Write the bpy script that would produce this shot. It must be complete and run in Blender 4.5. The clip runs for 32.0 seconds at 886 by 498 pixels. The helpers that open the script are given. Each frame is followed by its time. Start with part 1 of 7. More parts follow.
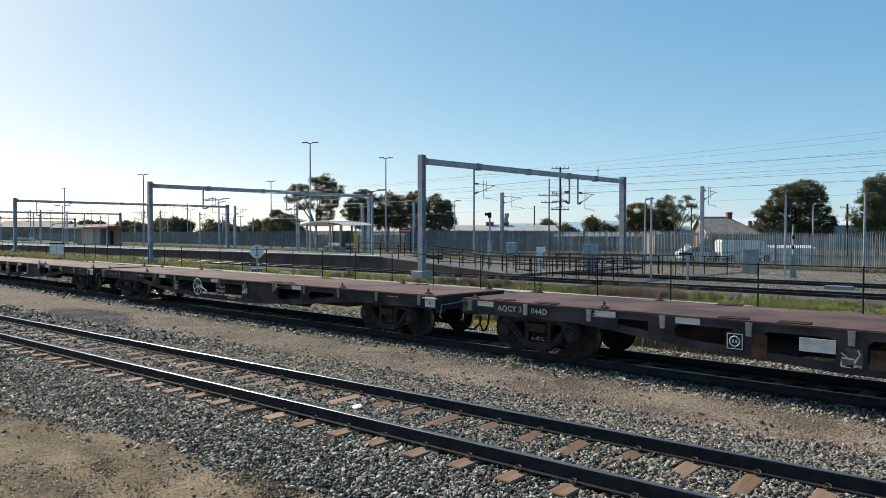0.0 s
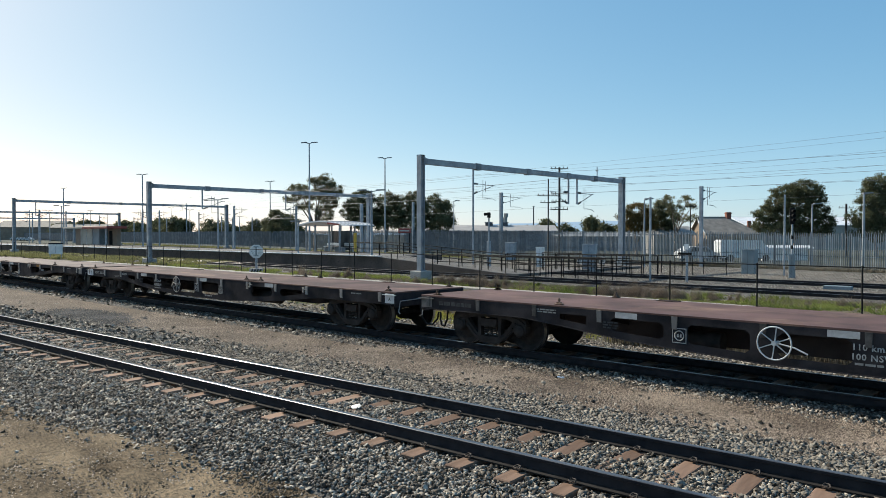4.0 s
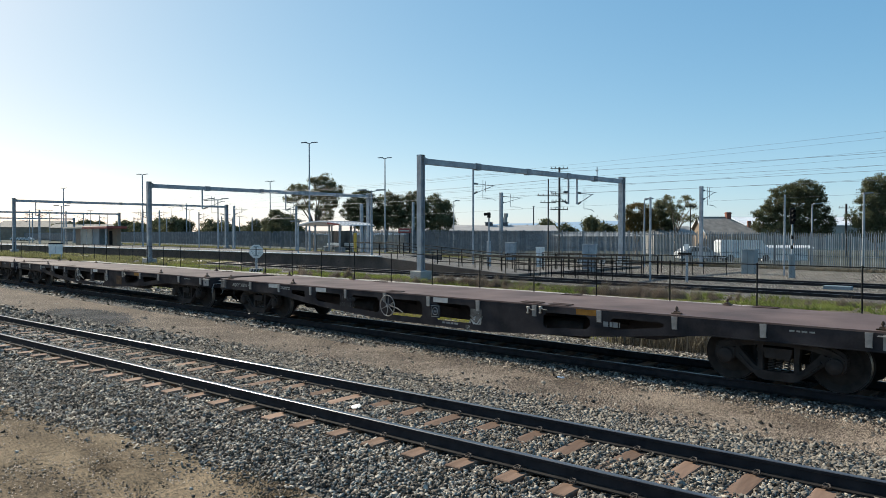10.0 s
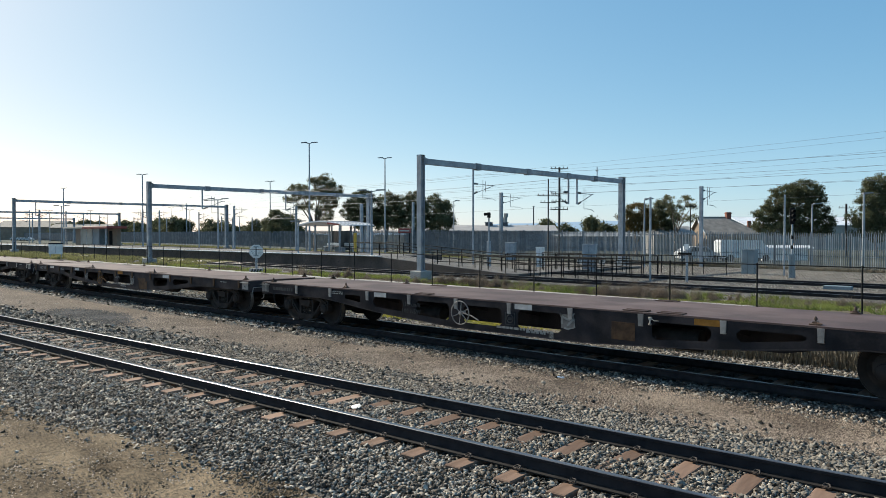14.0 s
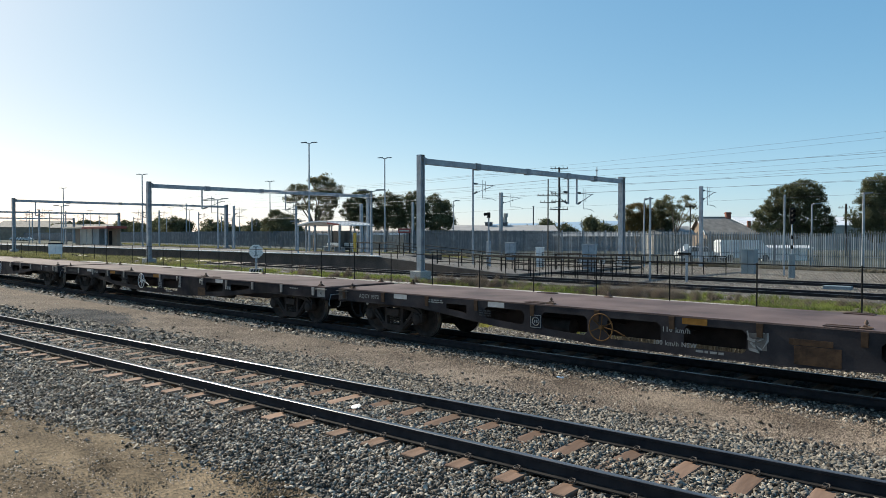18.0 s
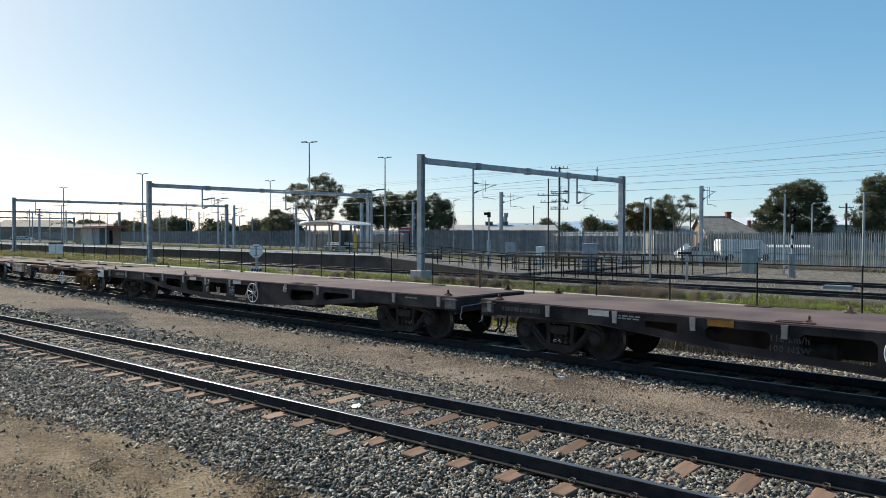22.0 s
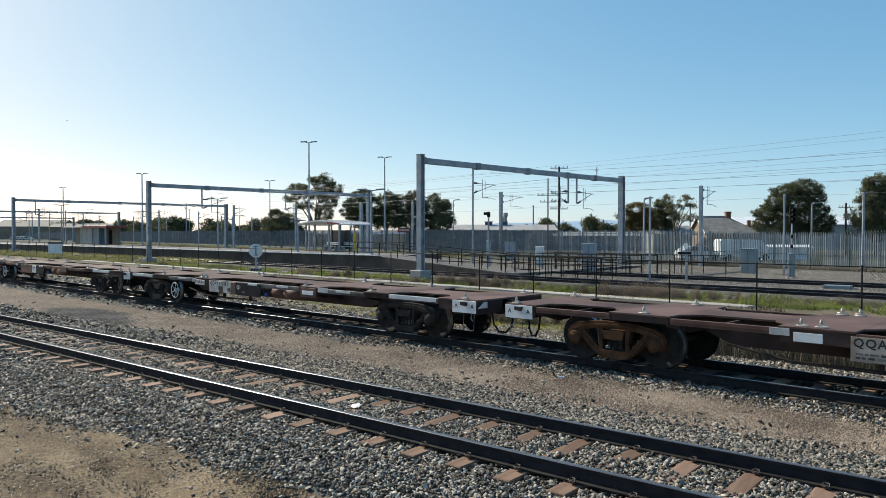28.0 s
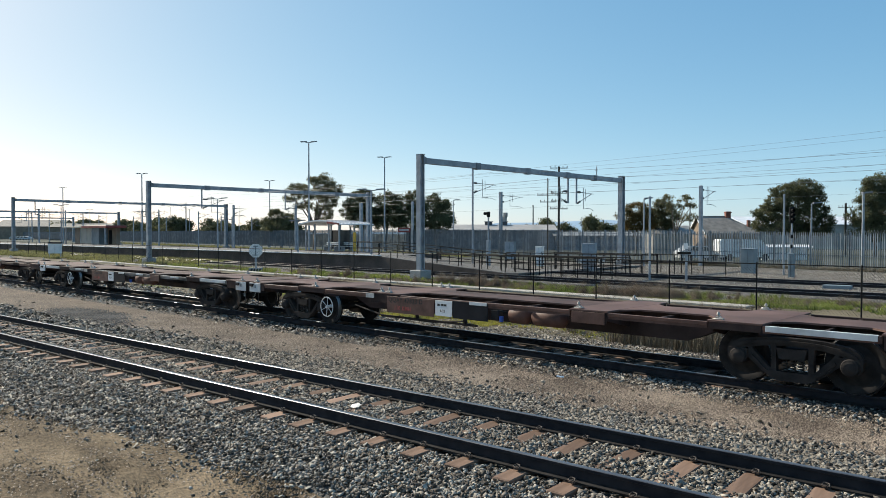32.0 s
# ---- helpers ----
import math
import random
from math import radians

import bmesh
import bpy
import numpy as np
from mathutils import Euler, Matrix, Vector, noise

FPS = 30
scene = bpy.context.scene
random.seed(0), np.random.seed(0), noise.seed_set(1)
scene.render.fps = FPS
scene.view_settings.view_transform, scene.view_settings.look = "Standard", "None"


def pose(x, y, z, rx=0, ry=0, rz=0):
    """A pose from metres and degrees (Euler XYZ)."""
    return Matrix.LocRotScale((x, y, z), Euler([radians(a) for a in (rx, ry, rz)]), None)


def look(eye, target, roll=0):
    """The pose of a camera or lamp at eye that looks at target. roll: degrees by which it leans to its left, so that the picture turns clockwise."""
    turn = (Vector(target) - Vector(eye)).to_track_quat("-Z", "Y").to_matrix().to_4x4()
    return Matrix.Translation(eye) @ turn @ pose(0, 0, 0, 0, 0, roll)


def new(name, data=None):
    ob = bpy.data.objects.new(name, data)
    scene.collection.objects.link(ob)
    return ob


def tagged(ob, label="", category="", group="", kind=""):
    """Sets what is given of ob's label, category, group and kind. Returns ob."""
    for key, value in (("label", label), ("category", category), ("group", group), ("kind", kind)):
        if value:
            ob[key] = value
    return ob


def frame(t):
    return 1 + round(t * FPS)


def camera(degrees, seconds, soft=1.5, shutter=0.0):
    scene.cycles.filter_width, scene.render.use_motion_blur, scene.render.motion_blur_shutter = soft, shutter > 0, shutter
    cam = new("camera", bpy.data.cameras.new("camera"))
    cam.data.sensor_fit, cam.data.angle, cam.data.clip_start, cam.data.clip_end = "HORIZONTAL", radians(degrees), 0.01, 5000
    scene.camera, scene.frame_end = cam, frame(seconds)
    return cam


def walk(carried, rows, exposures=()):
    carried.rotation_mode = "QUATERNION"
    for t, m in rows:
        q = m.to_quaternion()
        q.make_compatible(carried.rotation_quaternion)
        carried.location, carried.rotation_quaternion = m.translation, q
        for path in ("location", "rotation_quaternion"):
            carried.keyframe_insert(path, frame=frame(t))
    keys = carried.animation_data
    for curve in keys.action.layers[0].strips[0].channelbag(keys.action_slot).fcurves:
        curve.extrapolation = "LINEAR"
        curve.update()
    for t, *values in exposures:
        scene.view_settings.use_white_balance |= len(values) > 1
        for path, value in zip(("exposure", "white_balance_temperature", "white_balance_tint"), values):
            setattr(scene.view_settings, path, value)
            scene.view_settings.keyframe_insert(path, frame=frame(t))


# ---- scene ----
cam = camera(62.02, 32.0, soft=0.5)
EYE = Vector((0.0, 0.0, 2.398))


def aim(yaw=0.0, tilt=0.0):
    """The hand-held pose: a hair of yaw and tilt about one fixed stand."""
    return pose(EYE.x, EYE.y, EYE.z, 88.845 + tilt, 0, 43.57 + yaw)


walk(cam, [(0.0, aim(0.066)), (0.5, aim(0.01)), (2.0, aim()), (17.0, aim()), (18.6, aim(-0.022)), (20.0, aim(0.0, -0.01)),
           (23.5, aim(0.0, -0.05)), (27.5, aim(-0.02, -0.05)), (32.0, aim(-0.035, -0.055))],
     exposures=[(0.0, 0.95, 6500.0, 4.0), (32.0, 0.95, 6500.0, 4.0)])

# ---- light: low sun along the tracks, clear sky ----
SUN_EL, SUN_AZ = radians(34.0), radians(183.0)          # azimuth from +x, anticlockwise
sun_to = Vector((math.cos(SUN_EL) * math.cos(SUN_AZ), math.cos(SUN_EL) * math.sin(SUN_AZ), math.sin(SUN_EL)))
sun = new("sun", bpy.data.lights.new("sun", "SUN"))
sun.data.energy, sun.data.angle, sun.data.color = 3.4, radians(0.6), (1.0, 0.902, 0.785)
sun.matrix_world = look((0, 0, 60), Vector((0, 0, 60)) - sun_to)
SKY_STRENGTH = 0.127
world = bpy.data.worlds.new("sky")
scene.world = world
world.use_nodes = True
wn, wl = world.node_tree.nodes, world.node_tree.links
sky = wn.new("ShaderNodeTexSky")
sky.sky_type, sky.sun_disc = "NISHITA", False
sky.sun_elevation, sky.sun_rotation = SUN_EL, math.pi / 2 - SUN_AZ
sky.air_density, sky.dust_density, sky.ozone_density = 0.55, 0.65, 3.0
haze = wn.new("ShaderNodeGamma")
haze.inputs[1].default_value = 0.75
tint = wn.new("ShaderNodeMix")
tint.data_type, tint.blend_type = "RGBA", "MULTIPLY"
tint.inputs["Factor"].default_value = 1.0
tint.inputs["B"].default_value = (0.95, 1.0, 0.985, 1)
depth = wn.new("ShaderNodeHueSaturation")
depth.inputs["Saturation"].default_value = 1.08
wl.new(sky.outputs[0], haze.inputs[0])
wl.new(haze.outputs[0], depth.inputs["Color"])
wl.new(depth.outputs[0], tint.inputs["A"])
# clear cyan overhead, milky towards the sun
split, join = wn.new("ShaderNodeSeparateColor"), wn.new("ShaderNodeCombineColor")
wl.new(tint.outputs["Result"], split.inputs[0])
for k, (gain, power) in enumerate(((1.09, 1.12), (0.93, 0.80), (0.905, 0.56))):
    rise, scale_up = wn.new("ShaderNodeMath"), wn.new("ShaderNodeMath")
    rise.operation, scale_up.operation = "POWER", "MULTIPLY"
    rise.inputs[1].default_value = power
    scale_up.inputs[1].default_value = gain * 0.245 ** (power - 1.0)
    wl.new(split.outputs[k], rise.inputs[0])
    wl.new(rise.outputs[0], scale_up.inputs[0])
    wl.new(scale_up.outputs[0], join.inputs[k])
wl.new(join.outputs[0], wn["Background"].inputs[0])
wn["Background"].inputs[1].default_value = SKY_STRENGTH


# ---- mesh helpers ----
class G:
    """Collects corners and faces of one mesh."""

    def __init__(self):
        self.v, self.f = [], []

    def add(self, v, f):
        n = len(self.v)
        self.v += [tuple(p) for p in v]
        self.f += [tuple(i + n for i in q) for q in f]
        return self

    def box(self, x0, x1, y0, y1, z0, z1, c=0.0):
        if c <= 0:
            v = [(x, y, z) for z in (z0, z1) for y in (y0, y1) for x in (x0, x1)]
            return self.add(v, [(0, 2, 3, 1), (4, 5, 7, 6), (0, 1, 5, 4), (2, 6, 7, 3), (0, 4, 6, 2), (1, 3, 7, 5)])
        def ring(i, z):
            return [(x0 + i, y0 + (c if i == 0 else i), z), (x0 + (c if i == 0 else i), y0 + i, z), (x1 - (c if i == 0 else i), y0 + i, z), (x1 - i, y0 + (c if i == 0 else i), z),
                    (x1 - i, y1 - (c if i == 0 else i), z), (x1 - (c if i == 0 else i), y1 - i, z), (x0 + (c if i == 0 else i), y1 - i, z), (x0 + i, y1 - (c if i == 0 else i), z)]
        cc = c * 0.999
        v = ring(cc, z0) + ring(0, z0 + c) + ring(0, z1 - c) + ring(cc, z1)
        f = [tuple(range(7, -1, -1)), tuple(range(24, 32))]
        for k in range(3):
            for i in range(8):
                j = (i + 1) % 8
                f.append((k * 8 + i, k * 8 + j, k * 8 + 8 + j, k * 8 + 8 + i))
        return self.add(v, f)

    def cyl(self, p0, p1, r0, r1=None, n=10, caps=True):
        p0, p1 = Vector(p0), Vector(p1)
        r1 = r0 if r1 is None else r1
        q = (p1 - p0).to_track_quat("Z", "Y")
        v = []
        for p, r in ((p0, r0), (p1, r1)):
            for i in range(n):
                a = 2 * math.pi * i / n
                v.append(p + q @ Vector((r * math.cos(a), r * math.sin(a), 0)))
        f = [(i, (i + 1) % n, n + (i + 1) % n, n + i) for i in range(n)]
        if caps:
            f += [tuple(range(n - 1, -1, -1)), tuple(range(n, 2 * n))]
        return self.add(v, f)

    def pipe(self, pts, r, n=6):
        """A bent tube through the points."""
        pts = [Vector(p) for p in pts]
        v, f = [], []
        for k, p in enumerate(pts):
            d = (pts[min(k + 1, len(pts) - 1)] - pts[max(k - 1, 0)])
            q = d.to_track_quat("Z", "Y")
            rr = r[k] if isinstance(r, (list, tuple)) else r
            v += [p + q @ Vector((rr * math.cos(2 * math.pi * i / n), rr * math.sin(2 * math.pi * i / n), 0)) for i in range(n)]
        for k in range(len(pts) - 1):
            for i in range(n):
                j = (i + 1) % n
                f.append((k * n + i, k * n + j, k * n + n + j, k * n + n + i))
        m = len(pts) * n
        f += [tuple(range(n - 1, -1, -1)), tuple(range(m - n, m))]
        return self.add(v, f)

    def prism(self, poly, a, b, axis="y"):
        """A polygon (two coordinates) pushed from a to b along an axis."""
        put = {"x": lambda p, s: (s, p[0], p[1]), "y": lambda p, s: (p[0], s, p[1]), "z": lambda p, s: (p[0], p[1], s)}[axis]
        n = len(poly)
        v = [put(p, a) for p in poly] + [put(p, b) for p in poly]
        f = [tuple(range(n)), tuple(range(2 * n - 1, n - 1, -1))] + [(i, n + i, n + (i + 1) % n, (i + 1) % n) for i in range(n)]
        return self.add(v, f)

    def ring(self, c, R, r, axis="y", n=24, m=6):
        """A torus."""
        v, f = [], []
        for i in range(n):
            a = 2 * math.pi * i / n
            for j in range(m):
                b = 2 * math.pi * j / m
                d, h = R + r * math.cos(b), r * math.sin(b)
                p = {"y": (d * math.cos(a), h, d * math.sin(a)), "x": (h, d * math.cos(a), d * math.sin(a)), "z": (d * math.cos(a), d * math.sin(a), h)}[axis]
                v.append((c[0] + p[0], c[1] + p[1], c[2] + p[2]))
        for i in range(n):
            for j in range(m):
                f.append((i * m + j, i * m + (j + 1) % m, ((i + 1) % n) * m + (j + 1) % m, ((i + 1) % n) * m + j))
        return self.add(v, f)

    def lathe(self, prof, c, axis="y", n=28):
        """A profile of (radius, along) turned about an axis through c."""
        v, f, m = [], [], len(prof)
        for i in range(n):
            a = 2 * math.pi * i / n
            for r, h in prof:
                p = {"y": (r * math.cos(a), h, r * math.sin(a)), "x": (h, r * math.cos(a), r * math.sin(a)), "z": (r * math.cos(a), r * math.sin(a), h)}[axis]
                v.append((c[0] + p[0], c[1] + p[1], c[2] + p[2]))
        for i in range(n):
            for j in range(m - 1):
                k = (i + 1) % n
                f.append((i * m + j, i * m + j + 1, k * m + j + 1, k * m + j))
        return self.add(v, f)

    def mesh(self, name, smooth=0):
        me = bpy.data.meshes.new(name)
        me.from_pydata(self.v, [], self.f)
        bm = bmesh.new()
        bm.from_mesh(me)
        bmesh.ops.recalc_face_normals(bm, faces=bm.faces)
        bm.to_mesh(me)
        bm.free()
        if smooth:
            me.polygons.foreach_set("use_smooth", [True] * len(me.polygons))
            me.set_sharp_from_angle(angle=radians(smooth))
        return me


def fast_mesh(name, V, F):
    """A mesh from number arrays: corners (n, 3) and triangles (m, 3)."""
    me = bpy.data.meshes.new(name)
    me.vertices.add(len(V))
    me.vertices.foreach_set("co", np.ascontiguousarray(V, dtype=np.float32).ravel())
    me.loops.add(F.size)
    me.loops.foreach_set("vertex_index", np.ascontiguousarray(F, dtype=np.int32).ravel())
    me.polygons.add(len(F))
    me.polygons.foreach_set("loop_start", np.arange(0, F.size, 3, dtype=np.int32))
    me.update(calc_edges=True)
    return me


def part(name, g, material, parent, label="", at=None, smooth=0):
    """One mesh object under a thing or a part."""
    me = g if isinstance(g, bpy.types.Mesh) else g.mesh(name, smooth)
    if material is not None and not me.materials:
        me.materials.append(material)
    ob = new(name, me)
    ob.parent = parent
    if at is not None:
        ob.matrix_basis = at
    if label:
        tagged(ob, label=label)
    return ob


def thing(name, label, category, group="", at=None, kind=""):
    ob = new(name)
    ob.empty_display_size = 0.2
    if at is not None:
        ob.matrix_basis = at
    return tagged(ob, label, category, group, kind)


def solid(name, g, material, label, category, group="", kind="", at=None, smooth=0):
    """A thing of one mesh."""
    me = g if isinstance(g, bpy.types.Mesh) else g.mesh(name, smooth)
    if material is not None and not me.materials:
        me.materials.append(material)
    ob = new(name, me)
    if at is not None:
        ob.matrix_basis = at
    return tagged(ob, label, category, group, kind)


def letters(text, size, material, parent, at, name="lettering", align="CENTER"):
    """Flat painted letters as a mesh, one mesh a line."""
    if "\n" in text:
        first, rest = text.split("\n", 1)
        letters(rest, size, material, parent, at @ pose(0, -size * 0.55, 0), name, align)
        text, at = first, at @ pose(0, size * 0.55, 0)
    cu = bpy.data.curves.new(name, "FONT")
    cu.body, cu.size, cu.align_x, cu.align_y, cu.resolution_u = text, size, align, "CENTER", 2
    cu.offset, cu.space_character = size * 0.022, 1.12
    tmp = new("lettering_source", cu)
    me = bpy.data.meshes.new_from_object(tmp)
    bpy.data.objects.remove(tmp)
    me.materials.clear()
    me.materials.append(material)
    return part(name, me, None, parent, at=at)


# ---- materials ----
def surface(name, dark, light, rough=0.7, metal=0.0, scale=3.0, fine=40.0, bump=0.15, depth=0.01, per_object=0.0, per_island=0.0, fine_mix=0.35, spec=0.5, stretch=(1, 1, 1)):
    """A weathered surface: two colours mixed by a broad and a fine noise, fine relief, some change from piece to piece."""
    m = bpy.data.materials.new(name)
    m.use_nodes = True
    n, l = m.node_tree.nodes, m.node_tree.links
    b = n["Principled BSDF"]
    co = n.new("ShaderNodeTexCoord")
    mp = n.new("ShaderNodeMapping")
    mp.inputs["Scale"].default_value = stretch
    l.new(co.outputs["Object"], mp.inputs[0])
    def noise_at(s, detail):
        t = n.new("ShaderNodeTexNoise")
        t.inputs["Scale"].default_value, t.inputs["Detail"].default_value = s, detail
        l.new(mp.outputs[0], t.inputs["Vector"])
        return t
    a, f = noise_at(scale, 6), noise_at(fine, 3)
    def math_node(op, x, y):
        k = n.new("ShaderNodeMath")
        k.operation = op
        for i, q in enumerate((x, y)):
            if isinstance(q, (int, float)):
                k.inputs[i].default_value = q
            else:
                l.new(q, k.inputs[i])
        return k.outputs[0]
    s = n.new("ShaderNodeMapRange")
    s.inputs["From Min"].default_value, s.inputs["From Max"].default_value = 0.33, 0.67
    l.new(a.outputs["Fac"], s.inputs["Value"])
    fac = math_node("ADD", math_node("MULTIPLY", s.outputs[0], 1 - fine_mix), math_node("MULTIPLY", f.outputs["Fac"], fine_mix))
    if per_object:
        oi = n.new("ShaderNodeObjectInfo")
        fac = math_node("ADD", fac, math_node("MULTIPLY", math_node("SUBTRACT", oi.outputs["Random"], 0.5), per_object))
    if per_island:
        ge = n.new("ShaderNodeNewGeometry")
        fac = math_node("ADD", fac, math_node("MULTIPLY", math_node("SUBTRACT", ge.outputs["Random Per Island"], 0.5), per_island))
    r = n.new("ShaderNodeValToRGB")
    r.color_ramp.elements[0].color, r.color_ramp.elements[1].color = (*dark, 1), (*light, 1)
    r.color_ramp.elements[0].position, r.color_ramp.elements[1].position = 0.1, 0.9
    l.new(fac, r.inputs[0])
    l.new(r.outputs[0], b.inputs["Base Color"])
    rr = n.new("ShaderNodeMapRange")
    rr.inputs["To Min"].default_value, rr.inputs["To Max"].default_value = max(rough - 0.12, 0.03), min(rough + 0.12, 1)
    l.new(f.outputs["Fac"], rr.inputs["Value"])
    l.new(rr.outputs[0], b.inputs["Roughness"])
    b.inputs["Metallic"].default_value = metal
    b.inputs["Specular IOR Level"].default_value = spec
    if bump:
        bp = n.new("ShaderNodeBump")
        bp.inputs["Strength"].default_value, bp.inputs["Distance"].default_value = bump, depth
        l.new(f.outputs["Fac"], bp.inputs["Height"])
        l.new(bp.outputs[0], b.inputs["Normal"])
    return m


M_DIRT = surface("dirt", (0.040, 0.028, 0.018), (0.31, 0.232, 0.148), 0.95, scale=1.5, fine=22, bump=0.9, fine_mix=0.55, depth=0.06, spec=0.1, stretch=(0.55, 1.25, 1))
M_GRAVEL = surface("fine_gravel", (0.097, 0.075, 0.058), (0.30, 0.237, 0.18), 0.92, scale=0.8, fine=55, bump=1.0, depth=0.04, fine_mix=0.8, spec=0.15)
M_BALLAST_BED = surface("ballast_bed", (0.035, 0.034, 0.033), (0.17, 0.163, 0.15), 0.9, scale=1.4, fine=26, bump=1.0, depth=0.05, fine_mix=0.75, spec=0.2)
M_STONE = surface("ballast_stone", (0.068, 0.060, 0.050), (0.43, 0.39, 0.325), 0.8, scale=9, fine=60, bump=0.2, per_island=0.9, fine_mix=0.3, spec=0.15)
M_STONE_DIRTY = surface("dusty_ballast_stone", (0.05, 0.042, 0.034), (0.31, 0.275, 0.225), 0.8, scale=9, fine=60, bump=0.2, per_island=0.9, fine_mix=0.3, spec=0.25)
M_STONE_BROWN = surface("brown_stone", (0.08, 0.059, 0.044), (0.41, 0.323, 0.243), 0.85, scale=0.7, fine=60, bump=0.2, per_island=1.0, fine_mix=0.3, spec=0.25)
ramp = next(q for q in M_STONE.node_tree.nodes if q.type == "VALTORGB").color_ramp
for at, c in ((0.38, (0.145, 0.118, 0.093)), (0.66, (0.265, 0.243, 0.212))):
    ramp.elements.new(at).color = (*c, 1)
M_DARK_GRAVEL = surface("dark_gravel", (0.03, 0.03, 0.03), (0.13, 0.125, 0.12), 0.85, scale=0.7, fine=60, bump=0.2, per_island=0.9, fine_mix=0.3, spec=0.25)
M_PALE_STONE = surface("pale_stone", (0.6, 0.57, 0.52), (0.8, 0.78, 0.74), 0.8, scale=8, fine=60)
M_YARD = surface("yard_ballast", (0.045, 0.041, 0.036), (0.23, 0.212, 0.186), 0.92, scale=0.6, fine=9, bump=1.0, depth=0.05, fine_mix=0.65, spec=0.15)
M_GRASS_SOIL = surface("verge_soil", (0.075, 0.066, 0.042), (0.19, 0.16, 0.108), 0.95, scale=0.5, fine=9, bump=0.6, depth=0.05, spec=0.1)
M_FAR_GROUND = surface("far_ground", (0.045, 0.052, 0.042), (0.10, 0.105, 0.085), 0.95, scale=0.05, fine=1.5, bump=0.3, depth=0.1, spec=0.1)
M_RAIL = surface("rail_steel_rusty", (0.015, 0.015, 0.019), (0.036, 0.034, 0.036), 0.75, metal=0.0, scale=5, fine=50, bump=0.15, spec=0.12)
# rail foot: a little darker than the web
M_RAILFOOT = surface("rail_foot_dark", (0.012, 0.011, 0.011), (0.032, 0.028, 0.026), 0.85, scale=5, fine=50, bump=0.15, spec=0.2)
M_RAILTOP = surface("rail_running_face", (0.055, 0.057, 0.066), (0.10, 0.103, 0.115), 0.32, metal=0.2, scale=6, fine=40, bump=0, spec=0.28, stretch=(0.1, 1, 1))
M_SLEEPER = surface("sleeper_timber", (0.135, 0.085, 0.060), (0.34, 0.222, 0.158), 0.9, scale=4, fine=28, bump=0.5, depth=0.008, per_object=0.7, stretch=(1, 0.15, 1), spec=0.2)
M_CLIP = surface("clip_steel", (0.03, 0.022, 0.018), (0.07, 0.05, 0.04), 0.7, scale=9, fine=60)
M_CONCRETE = surface("concrete", (0.26, 0.25, 0.235), (0.42, 0.405, 0.38), 0.9, scale=1.2, fine=25, bump=0.3)
M_GALV = surface("galvanised_steel", (0.23, 0.25, 0.275), (0.40, 0.425, 0.455), 0.6, metal=0.2, scale=2.2, fine=30, bump=0.05)
M_GALV_DULL = surface("dull_galvanised_steel", (0.13, 0.142, 0.155), (0.29, 0.305, 0.325), 0.7, metal=0.15, scale=2.5, fine=30, bump=0.08, per_object=0.5, per_island=0.4)
M_BLACK = surface("black_paint", (0.007, 0.007, 0.0075), (0.018, 0.018, 0.0185), 0.8, scale=3, fine=40, bump=0.08, spec=0.15)
M_PALE = surface("palisade_zinc", (0.095, 0.11, 0.124), (0.25, 0.272, 0.293), 0.7, metal=0.15, scale=1.5, fine=30, bump=0.08, per_object=0.8, per_island=0.6)
M_PLATE = surface("pale_sign_paint", (0.42, 0.44, 0.45), (0.62, 0.63, 0.63), 0.6, scale=2.5, fine=25, bump=0.05)
M_WHITE = surface("white_paint", (0.62, 0.63, 0.63), (0.80, 0.80, 0.79), 0.6, scale=2.5, fine=25, bump=0.08)
M_GREY_PAINT = surface("worn_grey_paint", (0.30, 0.29, 0.28), (0.58, 0.57, 0.55), 0.65, scale=5, fine=30, bump=0.15)


